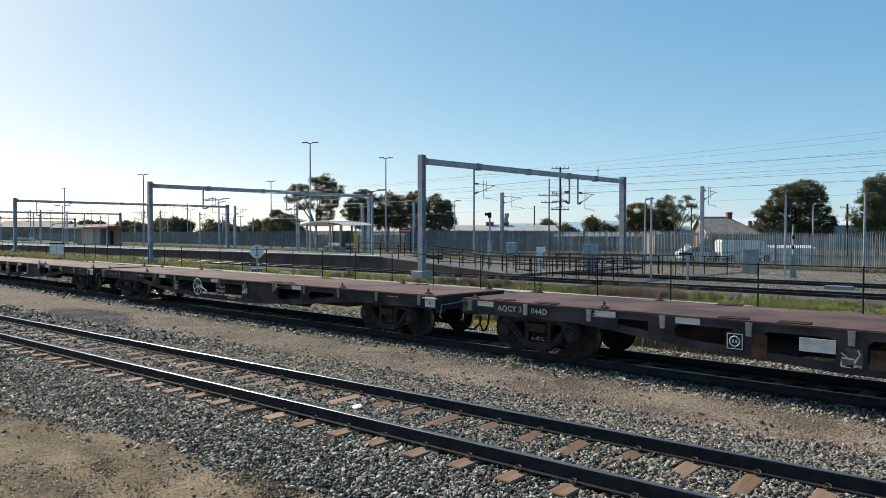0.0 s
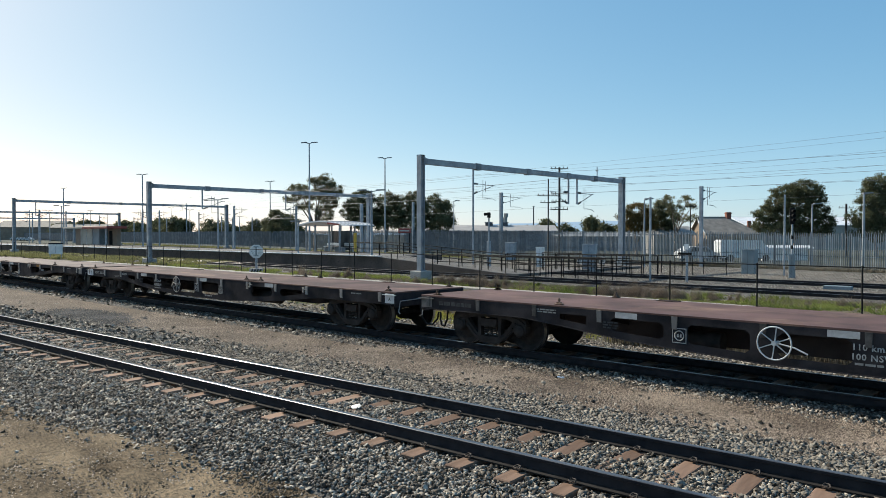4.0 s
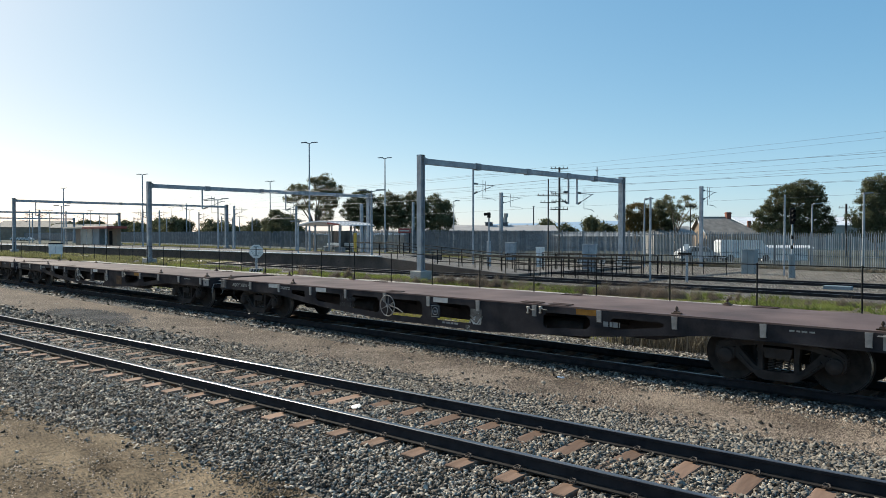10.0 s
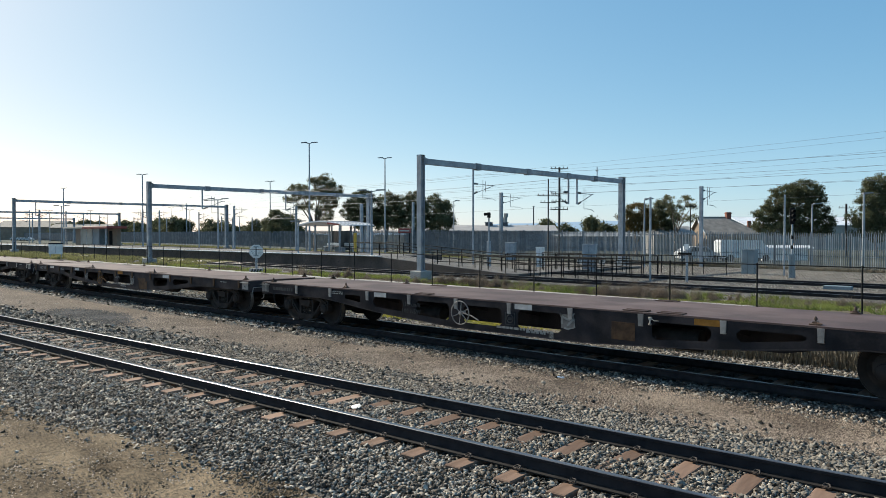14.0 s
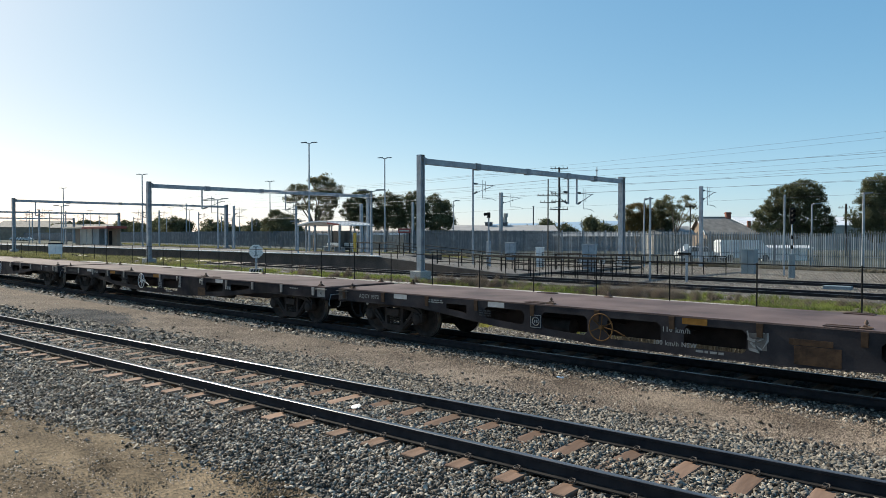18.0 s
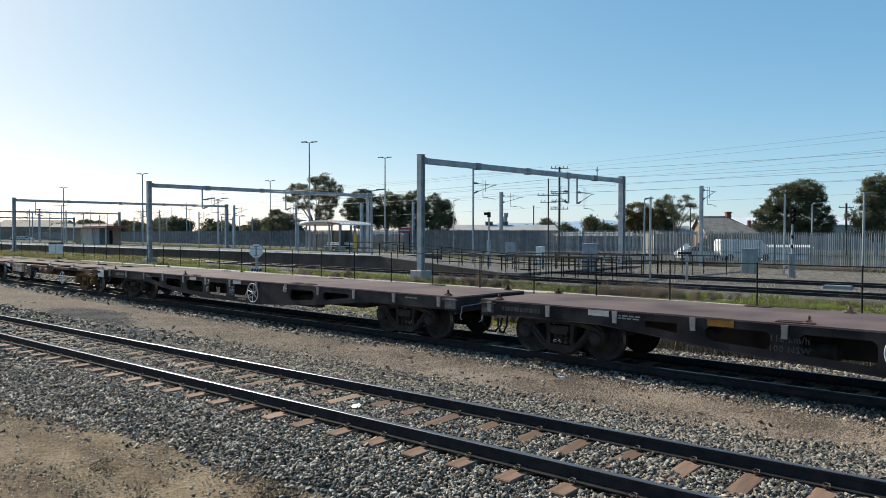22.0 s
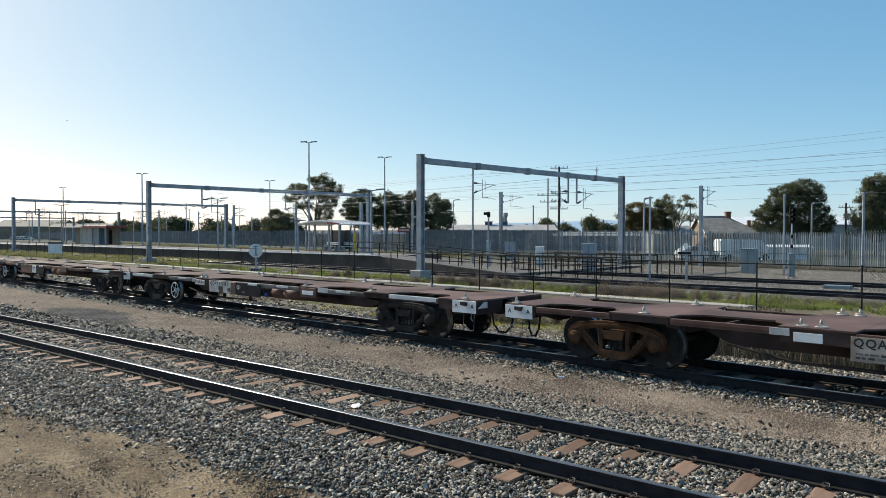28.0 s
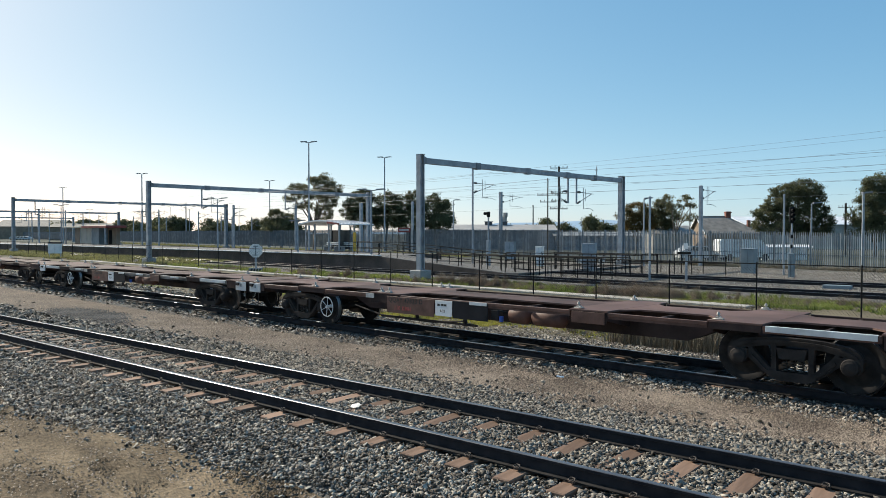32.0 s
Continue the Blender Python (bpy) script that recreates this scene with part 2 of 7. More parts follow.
# ---- ground: one sheet to the horizon ----
def build_ground():
    rnd = random.Random(3)
    rows = [-3000, -300, -60, -12, -4, 0, 1.0, *[1.4 + 0.15 * i for i in range(24)], 5.5, 7, 8.5, 9.6, 10.3, 11, 11.7, 12.4, 13.2, 14.5, 15.6, 16.6, 18, 20, 22, 24, 26, 28, 29.5, 32, 36, 40, 45, 52, 58, 70, 95, 140, 220, 400, 900, 2200, 4500]
    cols = [-4500, -2500, -1200, -600, -350, -220, -150, -110, -85, -70] + [-60 + 1.2 * i for i in range(0, 30)] + [-24 + 0.6 * i for i in range(0, 10)] + [-18 + 0.2 * i for i in range(0, 90)] + [0.6 * i for i in range(0, 6)] + [4, 10, 25, 60, 150, 500, 1500]
    prof = [(-3000, -0.5), (0, -0.5), (4.5, -0.46), (7, -0.42), (9.5, -0.36), (11, -0.40), (12.4, -0.46), (15.5, -0.46), (18, -0.40), (24, -0.30), (29, -0.26), (60, -0.25), (4500, -0.25)]
    def height(x, y):
        z = float(np.interp(y, [p[0] for p in prof], [p[1] for p in prof]))
        if -40 < x < 6 and -2 < y < 8:
            z += 0.025 * noise.noise((x * 0.6, y * 0.9, 0)) + 0.012 * noise.noise((x * 2.3, y * 2.3, 3))
        if -30 < x < 6 and 0 < y < 5:
            z += 0.04 * noise.noise((x * 0.35, y * 1.1, 7)) + 0.035 * noise.noise((x * 1.1, y * 1.9, 9)) + 0.022 * noise.noise((x * 3.1, y * 3.5, 5))
        return z
    v = [(x, y, height(x, y)) for y in rows for x in cols]
    n = len(cols)
    f, slot = [], []
    for j in range(len(rows) - 1):
        yc = (rows[j] + rows[j + 1]) / 2
        s = 0 if yc < 8.4 else 1 if yc < 16 else 2 if yc < 30.5 else 4 if yc < 57 else 3
        for i in range(n - 1):
            f.append((j * n + i, j * n + i + 1, j * n + n + i + 1, j * n + n + i))
            slot.append(s)
    me = bpy.data.meshes.new("ground")
    me.from_pydata(v, [], f)
    for m in (M_DIRT, M_GRAVEL, M_GRASS_SOIL, M_FAR_GROUND, M_YARD):
        me.materials.append(m)
    me.polygons.foreach_set("material_index", slot)
    me.polygons.foreach_set("use_smooth", [True] * len(f))
    tagged(new("ground", me), "dry dirt, fine gravel and weedy soil of the rail yard", "ground", kind="structure")


build_ground()

# ---- loose stones as real geometry ----
TRI = [2 * math.pi * k / 3 for k in range(3)]
SHAPES = {  # corners and triangles; the underside is never seen and left open
    "block": (np.array([(x, y, z) for z in (-1, 1) for y in (-1, 1) for x in (-1, 1)], float) * 0.72,
              np.array([(4, 5, 7), (4, 7, 6), (0, 1, 5), (0, 5, 4), (2, 6, 7), (2, 7, 3), (0, 4, 6), (0, 6, 2), (1, 3, 7), (1, 7, 5)])),
    "wedge": (np.array([(1.15 * math.cos(a), 1.15 * math.sin(a), -0.8) for a in TRI] + [(0.8 * math.cos(a + 0.3), 0.8 * math.sin(a + 0.3), 0.8) for a in TRI]),
              np.array([(3, 4, 5), (0, 1, 4), (0, 4, 3), (1, 2, 5), (1, 5, 4), (2, 0, 3), (2, 3, 5)])),
    "flake": (np.array([(1, 0, -0.3), (0, 1, -0.3), (-1, 0, -0.3), (0, -1, -0.3), (0.1, 0.1, 0.9)]) * 1.1,
              np.array([(0, 1, 4), (1, 2, 4), (2, 3, 4), (3, 0, 4)])),
}


def stones(pts, r_min, r_max, rng, shape="block"):
    """Crushed stones at the points: arrays of corners and triangles."""
    n = len(pts)
    SV, SF = SHAPES[shape]
    m = len(SV)
    d = SV[None] * rng.uniform(0.6, 1.2, (n, m, 1)) + rng.uniform(-0.22, 0.22, (n, m, 3))
    d *= rng.uniform(0.5, 1.6, (n, 1, 3)) * np.array([1.15, 1.0, 0.42]) * rng.uniform(r_min, r_max, (n, 1, 1))
    yaw = rng.uniform(0, np.pi, n)
    q = np.column_stack([np.cos(yaw), rng.normal(0, 0.28, (n, 2)), np.sin(yaw)])
    q /= np.linalg.norm(q, axis=1, keepdims=True)
    w, x, y, z = q.T
    R = np.stack([1 - 2 * (y * y + z * z), 2 * (x * y - z * w), 2 * (x * z + y * w), 2 * (x * y + z * w), 1 - 2 * (x * x + z * z), 2 * (y * z - x * w),
                  2 * (x * z - y * w), 2 * (y * z + x * w), 1 - 2 * (x * x + y * y)], 1).reshape(n, 3, 3)
    V = np.einsum("nij,nkj->nki", R, d) + pts[:, None, :]
    F = SF[None] + (np.arange(n) * m)[:, None, None]
    return V.reshape(-1, 3), F.reshape(-1, 3)


def scatter(x0, x1, y0, y1, step, rng, keep=None):
    xs, ys = np.meshgrid(np.arange(x0, x1, step), np.arange(y0, y1, step))
    p = np.stack([xs.ravel(), ys.ravel()], 1) + rng.uniform(-0.5, 0.5, (xs.size, 2)) * step
    if keep is not None:
        p = p[keep(p[:, 0], p[:, 1])]
    return p


def bed(name, label, prof, x0, x1, at, mat):
    """A ballast mound: a cross-section of (y, z) drawn along the track, a little uneven."""
    xs = np.arange(x0, x1 + 0.1, 1.0)
    v, f, n = [], [], len(prof)
    for x in xs:
        for k, (y, z) in enumerate(prof):
            w = 0.12 if k in (0, n - 1) else 0.0
            v.append((x, y + w * noise.noise((x * 0.7, k * 5.1, 1.7)), z + 0.012 * noise.noise((x * 0.9, y * 1.3, 4))))
    for i in range(len(xs) - 1):
        for k in range(n - 1):
            f.append((i * n + k, (i + 1) * n + k, (i + 1) * n + k + 1, i * n + k + 1))
    g = G().add(v, f)
    me = g.mesh(name, 60)
    me.materials.append(mat)
    ob = new(name, me)
    ob.matrix_basis = at
    return tagged(ob, label, "ballast", kind="structure")


RAIL_H = 0.165
RAIL_PROFILE = [(-0.07, -0.165), (0.07, -0.165), (0.07, -0.153), (0.012, -0.135), (0.010, -0.045), (0.034, -0.034), (0.036, -0.006), (0.028, 0.0),
                (-0.028, 0.0), (-0.036, -0.006), (-0.034, -0.034), (-0.010, -0.045), (-0.012, -0.135), (-0.07, -0.153)]


def rail_mesh(x0, x1):
    xs = [x0, x1]
    n = len(RAIL_PROFILE)
    v = [(x, y, z) for x in xs for y, z in RAIL_PROFILE]
    f, slot = [], []
    for i in range(len(xs) - 1):
        for k in range(n):
            f.append((i * n + k, (i + 1) * n + k, (i + 1) * n + (k + 1) % n, i * n + (k + 1) % n))
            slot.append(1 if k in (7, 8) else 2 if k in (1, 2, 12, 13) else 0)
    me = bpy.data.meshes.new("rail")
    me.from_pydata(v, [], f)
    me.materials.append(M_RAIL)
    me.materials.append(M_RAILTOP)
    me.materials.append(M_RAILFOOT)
    me.polygons.foreach_set("material_index", slot)
    return me


def clip_mesh():
    g = G()
    g.box(-0.05, 0.05, -0.02, 0.05, 0.0, 0.012)
    g.pipe([(-0.05, 0.05, 0.03), (-0.03, 0.0, 0.055), (0.03, -0.005, 0.06), (0.05, 0.05, 0.035), (0.0, 0.07, 0.03), (-0.015, 0.02, 0.04)], 0.011, 5)
    me = g.mesh("rail_clip", 50)
    me.materials.append(M_CLIP)
    return me


CLIP = clip_mesh()
CLIP.transform(Matrix.Scale(0.78, 4))


def sleeper_mesh(length):
    me = G().box(-0.115, 0.115, -length / 2, length / 2, -0.13, 0.0, 0.012).mesh("sleeper")
    me.materials.append(M_SLEEPER)
    return me


def track(name, label, y1, gauge, x0, x1, first, pitch, at, s0, s1, clips=True, length=2.32):
    """Two rails on sleepers. Sleepers from s0 to s1 along the track."""
    rnd = random.Random(name + str(y1))
    t = thing(name, label, "railway track", at=at, kind="structure")
    rail = rail_mesh(x0, x1)
    for y in (y1, y1 + gauge):
        part("rail", rail, None, t, at=pose(0, y, 0))
    sm = sleeper_mesh(length)
    x = first
    while x > s0:
        x -= pitch
    while x < s1:
        x += pitch
        part("sleeper", sm, None, t, at=pose(x + rnd.uniform(-0.02, 0.02), y1 + gauge / 2 + rnd.uniform(-0.03, 0.03), -RAIL_H - 0.012, rnd.uniform(-0.4, 0.4), 0, rnd.uniform(-0.9, 0.9)))
        if clips:
            for y in (y1, y1 + gauge):
                part("rail_clip", CLIP, None, t, at=pose(x, y - 0.075, -RAIL_H + 0.006, 0, 0, 180))
                part("rail_clip", CLIP, None, t, at=pose(x, y + 0.075, -RAIL_H + 0.006))
    return t


NEAR = pose(0, 0, 0, 0, 0, 3.494)
bed("ballast_near", "grey crushed-stone ballast bed of the near track", [(4.7, -0.62), (5.1, -0.48), (5.6, -0.33), (6.0, -0.275), (6.55, -0.255), (7.45, -0.215), (8.9, -0.20), (9.3, -0.28), (9.8, -0.44)], -170, 30, NEAR, M_BALLAST_BED)
track("near_track", "rusty rails on brown timber sleepers in grey ballast", 6.696, 1.505, -170, 30, -5.85, 0.678, NEAR, -42, 3.2)

FREIGHT_Y, FREIGHT_Z = 13.77, -0.164
FREIGHT = pose(0, FREIGHT_Y, FREIGHT_Z)
bed("ballast_freight", "grey ballast bed of the freight track", [(-1.9, -0.34), (-1.5, -0.265), (-1.2, -0.215), (-0.84, -0.205), (-0.7, -0.24), (0.7, -0.24), (0.84, -0.2), (1.3, -0.19), (1.9, -0.22), (3.2, -0.34)], -330, 120, FREIGHT, M_BALLAST_BED)
track("freight_track", "shaded rails on timber sleepers under the wagons", -0.7525, 1.505, -330, 120, 0.0, 0.69, FREIGHT, -62, 6, clips=False, length=1.74)


GX = np.arange(-60.0, 6.0, 0.1)
GN = np.array([0.45 * noise.noise((x * 0.3, 1.3, 0)) + 0.3 * noise.noise((x * 1.1, 5.0, 2)) + 0.14 * noise.noise((x * 3.3, 9.0, 4)) for x in GX])


def near_stones():
    rng = np.random.default_rng(7)
    def top(y):
        return np.interp(y, [3.6, 4.95, 5.2, 5.6, 6.0, 6.55, 6.8, 8.9, 9.3, 9.8, 11.2, 13], [-0.475, -0.455, -0.43, -0.30, -0.238, -0.222, -0.21, -0.205, -0.27, -0.365, -0.385, -0.425])
    def clear(x, y):
        rail = (np.abs(y - 6.696) < 0.075) | (np.abs(y - 8.201) < 0.075)
        k = (x + 5.85) / 0.678
        bare = (y < 6.7) & (y > 6.33) | (y > 7.60 + 0.16 * np.sin(x * 3.1)) & (y < 8.5)
        on_sleeper = (np.abs(k - np.round(k)) * 0.678 < 0.13) & bare
        edge = np.interp(x, [-40, -13, -10, -8, -6, -3], [4.55, 4.75, 4.95, 5.12, 5.34, 5.6]) + 0.3 * np.interp(x, GX, GN)
        far = np.interp(x, [-40, -17.5, -10.7, -5.9, -3.5, -1.8], [10.6, 10.7, 10.6, 10.3, 10.2, 10.2]) + 0.5 * np.interp(-x - 3, GX[::-1] * -1, GN[::-1])
        thin = (y > edge) & (y < far)
        out = np.maximum(edge - y, y - far)
        loose = rng.random(len(x)) < 0.55 * np.exp(-out / 0.13) + np.where(y < 7, 0.025, 0.06) * np.exp(-out / 0.6)
        return ~rail & ~on_sleeper & (thin | loose)
    for name, x0, x1, step, r0, r1 in (("block", -8.5, 1.0, 0.031, 0.013, 0.029), ("wedge", -16.5, -8.5, 0.033, 0.016, 0.034), ("flake", -28, -16.5, 0.056, 0.026, 0.048), ("flake", -46, -28, 0.10, 0.045, 0.075)):
        p = scatter(x0, x1, 3.6, 12.6, step, rng, clear)
        mid = (p[:, 1] > 6.75) & (p[:, 1] < 8.15)
        z = top(p[:, 1]) + rng.uniform(-0.012, 0.022, len(p)) + np.where(mid, 0.016, 0.0)
        far = (p[:, 1] > 8.75 + 0.25 * np.interp(p[:, 0], GX, GN)) | mid & (rng.random(len(p)) < 0.5)
        for pick, k, mat, lab in ((~far, 1.0, M_STONE, "loose grey crushed-stone ballast round the near rails"), (far, 1.2, M_STONE_DIRTY, "dusty brown-grey ballast between and beyond the near rails")):
            V, F = stones(np.column_stack([p[pick], z[pick]]), r0 * k, r1 * k, rng, name)
            me = fast_mesh("ballast_stones", V, F)
            me.materials.append(mat)
            ob = new("ballast_stones", me)
            ob.matrix_basis = NEAR
            tagged(ob, lab, "ballast", kind="stuff")


near_stones()


def freight_stones():
    rng = np.random.default_rng(11)
    def clear(x, y):
        k = x / 0.69
        on_sleeper = (np.abs(k - np.round(k)) * 0.69 < 0.12) & (np.abs(y) < 0.8)
        rail = (np.abs(np.abs(y) - 0.7525) < 0.08)
        edge = -1.42 + 0.35 * np.interp(x * 0.9 - 2, GX, GN)
        stray = rng.random(len(x)) < 0.35 * np.exp((y - edge) / 0.12)
        return ~on_sleeper & ~rail & (y < 4.1 + 0.8 * np.interp(x * 0.8 - 9, GX, GN)) & ((y > edge) | stray) & ((np.abs(y) > 0.7) | (rng.random(len(x)) < 0.6))
    for shape, x0, x1, step, r0, r1 in (("wedge", -17, 1.5, 0.044, 0.018, 0.038), ("flake", -34, -17, 0.072, 0.03, 0.054), ("flake", -70, -34, 0.15, 0.06, 0.095)):
        p = scatter(x0, x1, -2.7, 4.8, step, rng, clear)
        z = np.interp(p[:, 1], [-2.7, -1.9, -1.5, -1.2, -0.84, -0.7, 0.7, 0.84, 1.3, 1.9, 3.2, 3.7], [-0.25, -0.27, -0.26, -0.21, -0.20, -0.235, -0.235, -0.195, -0.185, -0.215, -0.29, -0.27]) + rng.uniform(-0.01, 0.025, len(p))
        # stones between the rails get a darker colour that deepens the wagons' shadow
        under_shade = np.abs(p[:, 1]) < 0.85 + 0.06 * rng.random(len(p))
        for pick, mat, lab in ((~under_shade, M_STONE, "grey ballast stones along the freight track"), (under_shade, M_DARK_GRAVEL, "ballast stones between the freight rails, wagon shade in their dark colour")):
            V, F = stones(np.column_stack([p, z])[pick], r0, r1, rng, shape)
            me = fast_mesh("ballast_stones", V, F)
            me.materials.append(mat)
            ob = new("ballast_stones", me)
            ob.matrix_basis = FREIGHT
            tagged(ob, lab, "ballast", kind="stuff")


freight_stones()


OCT_V = np.array([(1, 0, -0.5), (-1, 0, -0.5), (0, 1, -0.5), (0, -1, -0.5), (0, 0, 0.9)], float)
OCT_F = np.array([(0, 2, 4), (2, 1, 4), (1, 3, 4), (3, 0, 4)])


def pebbles(name, label, pts, r0, r1, mat, seed):
    """Small angular grains."""
    rng = np.random.default_rng(seed)
    n = len(pts)
    a = rng.uniform(0, 2 * np.pi, n)
    d = OCT_V[None] * rng.uniform(0.6, 1.3, (n, 5, 1)) * rng.uniform(r0, r1, (n, 1, 1)) * np.array([1.0, 1.0, 0.7])
    x = d[:, :, 0] * np.cos(a)[:, None] - d[:, :, 1] * np.sin(a)[:, None]
    y = d[:, :, 0] * np.sin(a)[:, None] + d[:, :, 1] * np.cos(a)[:, None]
    V = np.stack([x, y, d[:, :, 2]], 2) + pts[:, None, :]
    F = OCT_F[None] + (np.arange(n) * 5)[:, None, None]
    me = fast_mesh(name, V.reshape(-1, 3), F.reshape(-1, 3))
    me.materials.append(mat)
    return tagged(new(name, me), label, "gravel", kind="stuff")


def gravel_grains():
    rng = np.random.default_rng(17)
    prof = ([-3000, 0, 4.5, 7, 9.5, 11, 11.95, 12.27, 12.6], [-0.5, -0.5, -0.46, -0.42, -0.36, -0.40, -0.44, -0.425, -0.375])
    def lay(x0, x1, y0, y1, step, keep):
        p = scatter(x0, x1, y0, y1, step, rng)
        p = p[rng.random(len(p)) < keep]
        z = np.interp(p[:, 1], *prof) + 0.005 + np.array([0.0 if y > 8 else 0.025 * noise.noise((x * 0.6, y * 0.9, 0)) + 0.012 * noise.noise((x * 2.3, y * 2.3, 3)) for x, y in p])
        return np.column_stack([p, z])
    pts = np.concatenate([lay(-14, 1, 8.9, 12.5, 0.026, 0.92), lay(-26, -14, 8.5, 12.5, 0.048, 0.9), lay(-44, -26, 7.2, 12.5, 0.10, 0.85)])
    pebbles("gravel_grains", "fine brown gravel between the two tracks", pts, 0.007, 0.019, M_STONE_BROWN, 3)
    pts = lay(-34, -20, 7.2, 12.0, 0.055, 0.95)
    u, v = (pts[:, 0] + 25.6) / 2.9 + 0.3 * (pts[:, 1] - 9.5), (pts[:, 1] - 9.5) / 1.3
    pts = pts[u * u + v * v < 1.0 + rng.normal(0, 0.35, len(pts))]
    pts[:, 2] += 0.012
    pebbles("dark_gravel", "patch of darker grey gravel between the tracks", pts, 0.016, 0.036, M_DARK_GRAVEL, 6)
    pts = np.concatenate([lay(-18, -2, 1.5, 5.3, 0.045, 0.45)])
    pebbles("dirt_crumbs", "crumbs of dirt and small stones", pts, 0.006, 0.02, M_STONE_BROWN, 4)
    pts = lay(-18, -2, 1.5, 5.4, 0.035, 0.9)
    k = np.array([noise.noise((x * 0.5, y * 1.3, 2.0)) + 0.6 * noise.noise((x * 1.9, y * 2.7, 5.0)) for x, y, z in pts])
    pts = pts[k > 0.17 - 0.16 * (pts[:, 1] - 4.0)]
    pebbles("dirt_lumps", "ridges of loose dark dirt lumps", pts, 0.010, 0.034, M_DIRT, 7)
    pts = lay(-18, -2, 1.5, 5.6, 0.075, 0.28)
    pebbles("dirt_clods", "crumbled clods of dry dirt", pts, 0.008, 0.028, M_DIRT, 5)


gravel_grains()


# ---- the freight train ----
def chequer(m, wear=(0.30, 0.20, 0.14), amount=0.5):
    """Raised diagonal tread pattern and scuffed bare patches on a steel floor."""
    n, l = m.node_tree.nodes, m.node_tree.links
    b = n["Principled BSDF"]
    co = n.new("ShaderNodeTexCoord")
    bars = []
    for turn in (45, -45):
        mp = n.new("ShaderNodeMapping")
        mp.inputs["Rotation"].default_value = (0, 0, radians(turn))
        l.new(co.outputs["Object"], mp.inputs[0])
        w = n.new("ShaderNodeTexWave")
        w.inputs["Scale"].default_value, w.inputs["Distortion"].default_value = 5.5, 0.0
        l.new(mp.outputs[0], w.inputs["Vector"])
        bars.append(w.outputs["Fac"])
    add = n.new("ShaderNodeMath")
    add.operation = "MULTIPLY"
    l.new(bars[0], add.inputs[0])
    l.new(bars[1], add.inputs[1])
    bp = n.new("ShaderNodeBump")
    bp.inputs["Strength"].default_value, bp.inputs["Distance"].default_value = 0.25, 0.005
    l.new(add.outputs[0], bp.inputs["Height"])
    if b.inputs["Normal"].links:
        l.new(b.inputs["Normal"].links[0].from_socket, bp.inputs["Normal"])
    l.new(bp.outputs[0], b.inputs["Normal"])
    oi = n.new("ShaderNodeObjectInfo")
    sh = n.new("ShaderNodeVectorMath")
    sh.operation = "MULTIPLY_ADD"
    sh.inputs[1].default_value, sh.inputs[2].default_value = (0.55, 1.4, 1.0), (0, 0, 0)
    l.new(co.outputs["Object"], sh.inputs[0])
    mv = n.new("ShaderNodeVectorMath")
    l.new(sh.outputs[0], mv.inputs[0])
    sc = n.new("ShaderNodeMath")
    sc.operation = "MULTIPLY"
    sc.inputs[1].default_value = 50.0
    l.new(oi.outputs["Random"], sc.inputs[0])
    l.new(sc.outputs[0], mv.inputs[1])
    t = n.new("ShaderNodeTexNoise")
    t.inputs["Scale"].default_value, t.inputs["Detail"].default_value, t.inputs["Roughness"].default_value = 0.9, 8, 0.65
    l.new(mv.outputs[0], t.inputs["Vector"])
    mr = n.new("ShaderNodeMapRange")
    mr.inputs["From Min"].default_value, mr.inputs["From Max"].default_value, mr.inputs["To Max"].default_value = 0.54, 0.70, amount
    l.new(t.outputs["Fac"], mr.inputs["Value"])
    mix = n.new("ShaderNodeMix")
    mix.data_type = "RGBA"
    mix.inputs["B"].default_value = (*wear, 1)
    l.new(mr.outputs[0], mix.inputs["Factor"])
    l.new(b.inputs["Base Color"].links[0].from_socket, mix.inputs["A"])
    l.new(mix.outputs["Result"], b.inputs["Base Color"])
    return m


M_DECK_SKEL = surface("platform_steel", (0.06, 0.036, 0.031), (0.16, 0.098, 0.083), 0.72, scale=0.9, fine=35, bump=0.25, depth=0.004, per_object=0.5, spec=0.2)
M_DECK_GREY = surface("wagon_deck_worn", (0.07, 0.045, 0.04), (0.183, 0.124, 0.108), 0.68, scale=0.8, fine=35, bump=0.25, depth=0.004, per_object=0.45, spec=0.27)
M_DECK = surface("wagon_deck_steel", (0.062, 0.034, 0.028), (0.18, 0.10, 0.085), 0.68, scale=0.9, fine=35, bump=0.25, depth=0.004, per_object=0.55, spec=0.25)
chequer(M_DECK, (0.27, 0.17, 0.11), 0.75)
chequer(M_DECK_GREY, (0.20, 0.15, 0.125), 0.5)
M_FRAME = surface("wagon_frame_grimy", (0.021, 0.020, 0.022), (0.063, 0.055, 0.056), 0.8, scale=1.6, fine=30, bump=0.2, per_object=0.4, spec=0.05)
M_FRAME_BROWN = surface("wagon_frame_brown", (0.03, 0.021, 0.019), (0.085, 0.055, 0.047), 0.8, scale=1.6, fine=30, bump=0.2, per_object=0.4, spec=0.12)
M_PANEL = surface("black_panel", (0.009, 0.010, 0.014), (0.022, 0.024, 0.029), 0.6, scale=2, fine=30, bump=0.1, spec=0.12)
M_BOGIE = surface("bogie_grime", (0.017, 0.0155, 0.0155), (0.052, 0.044, 0.040), 0.8, scale=4, fine=40, bump=0.3, spec=0.12)
M_BOGIE_RUST = surface("bogie_rust", (0.03, 0.017, 0.011), (0.11, 0.056, 0.03), 0.85, scale=4, fine=40, bump=0.3, spec=0.12)
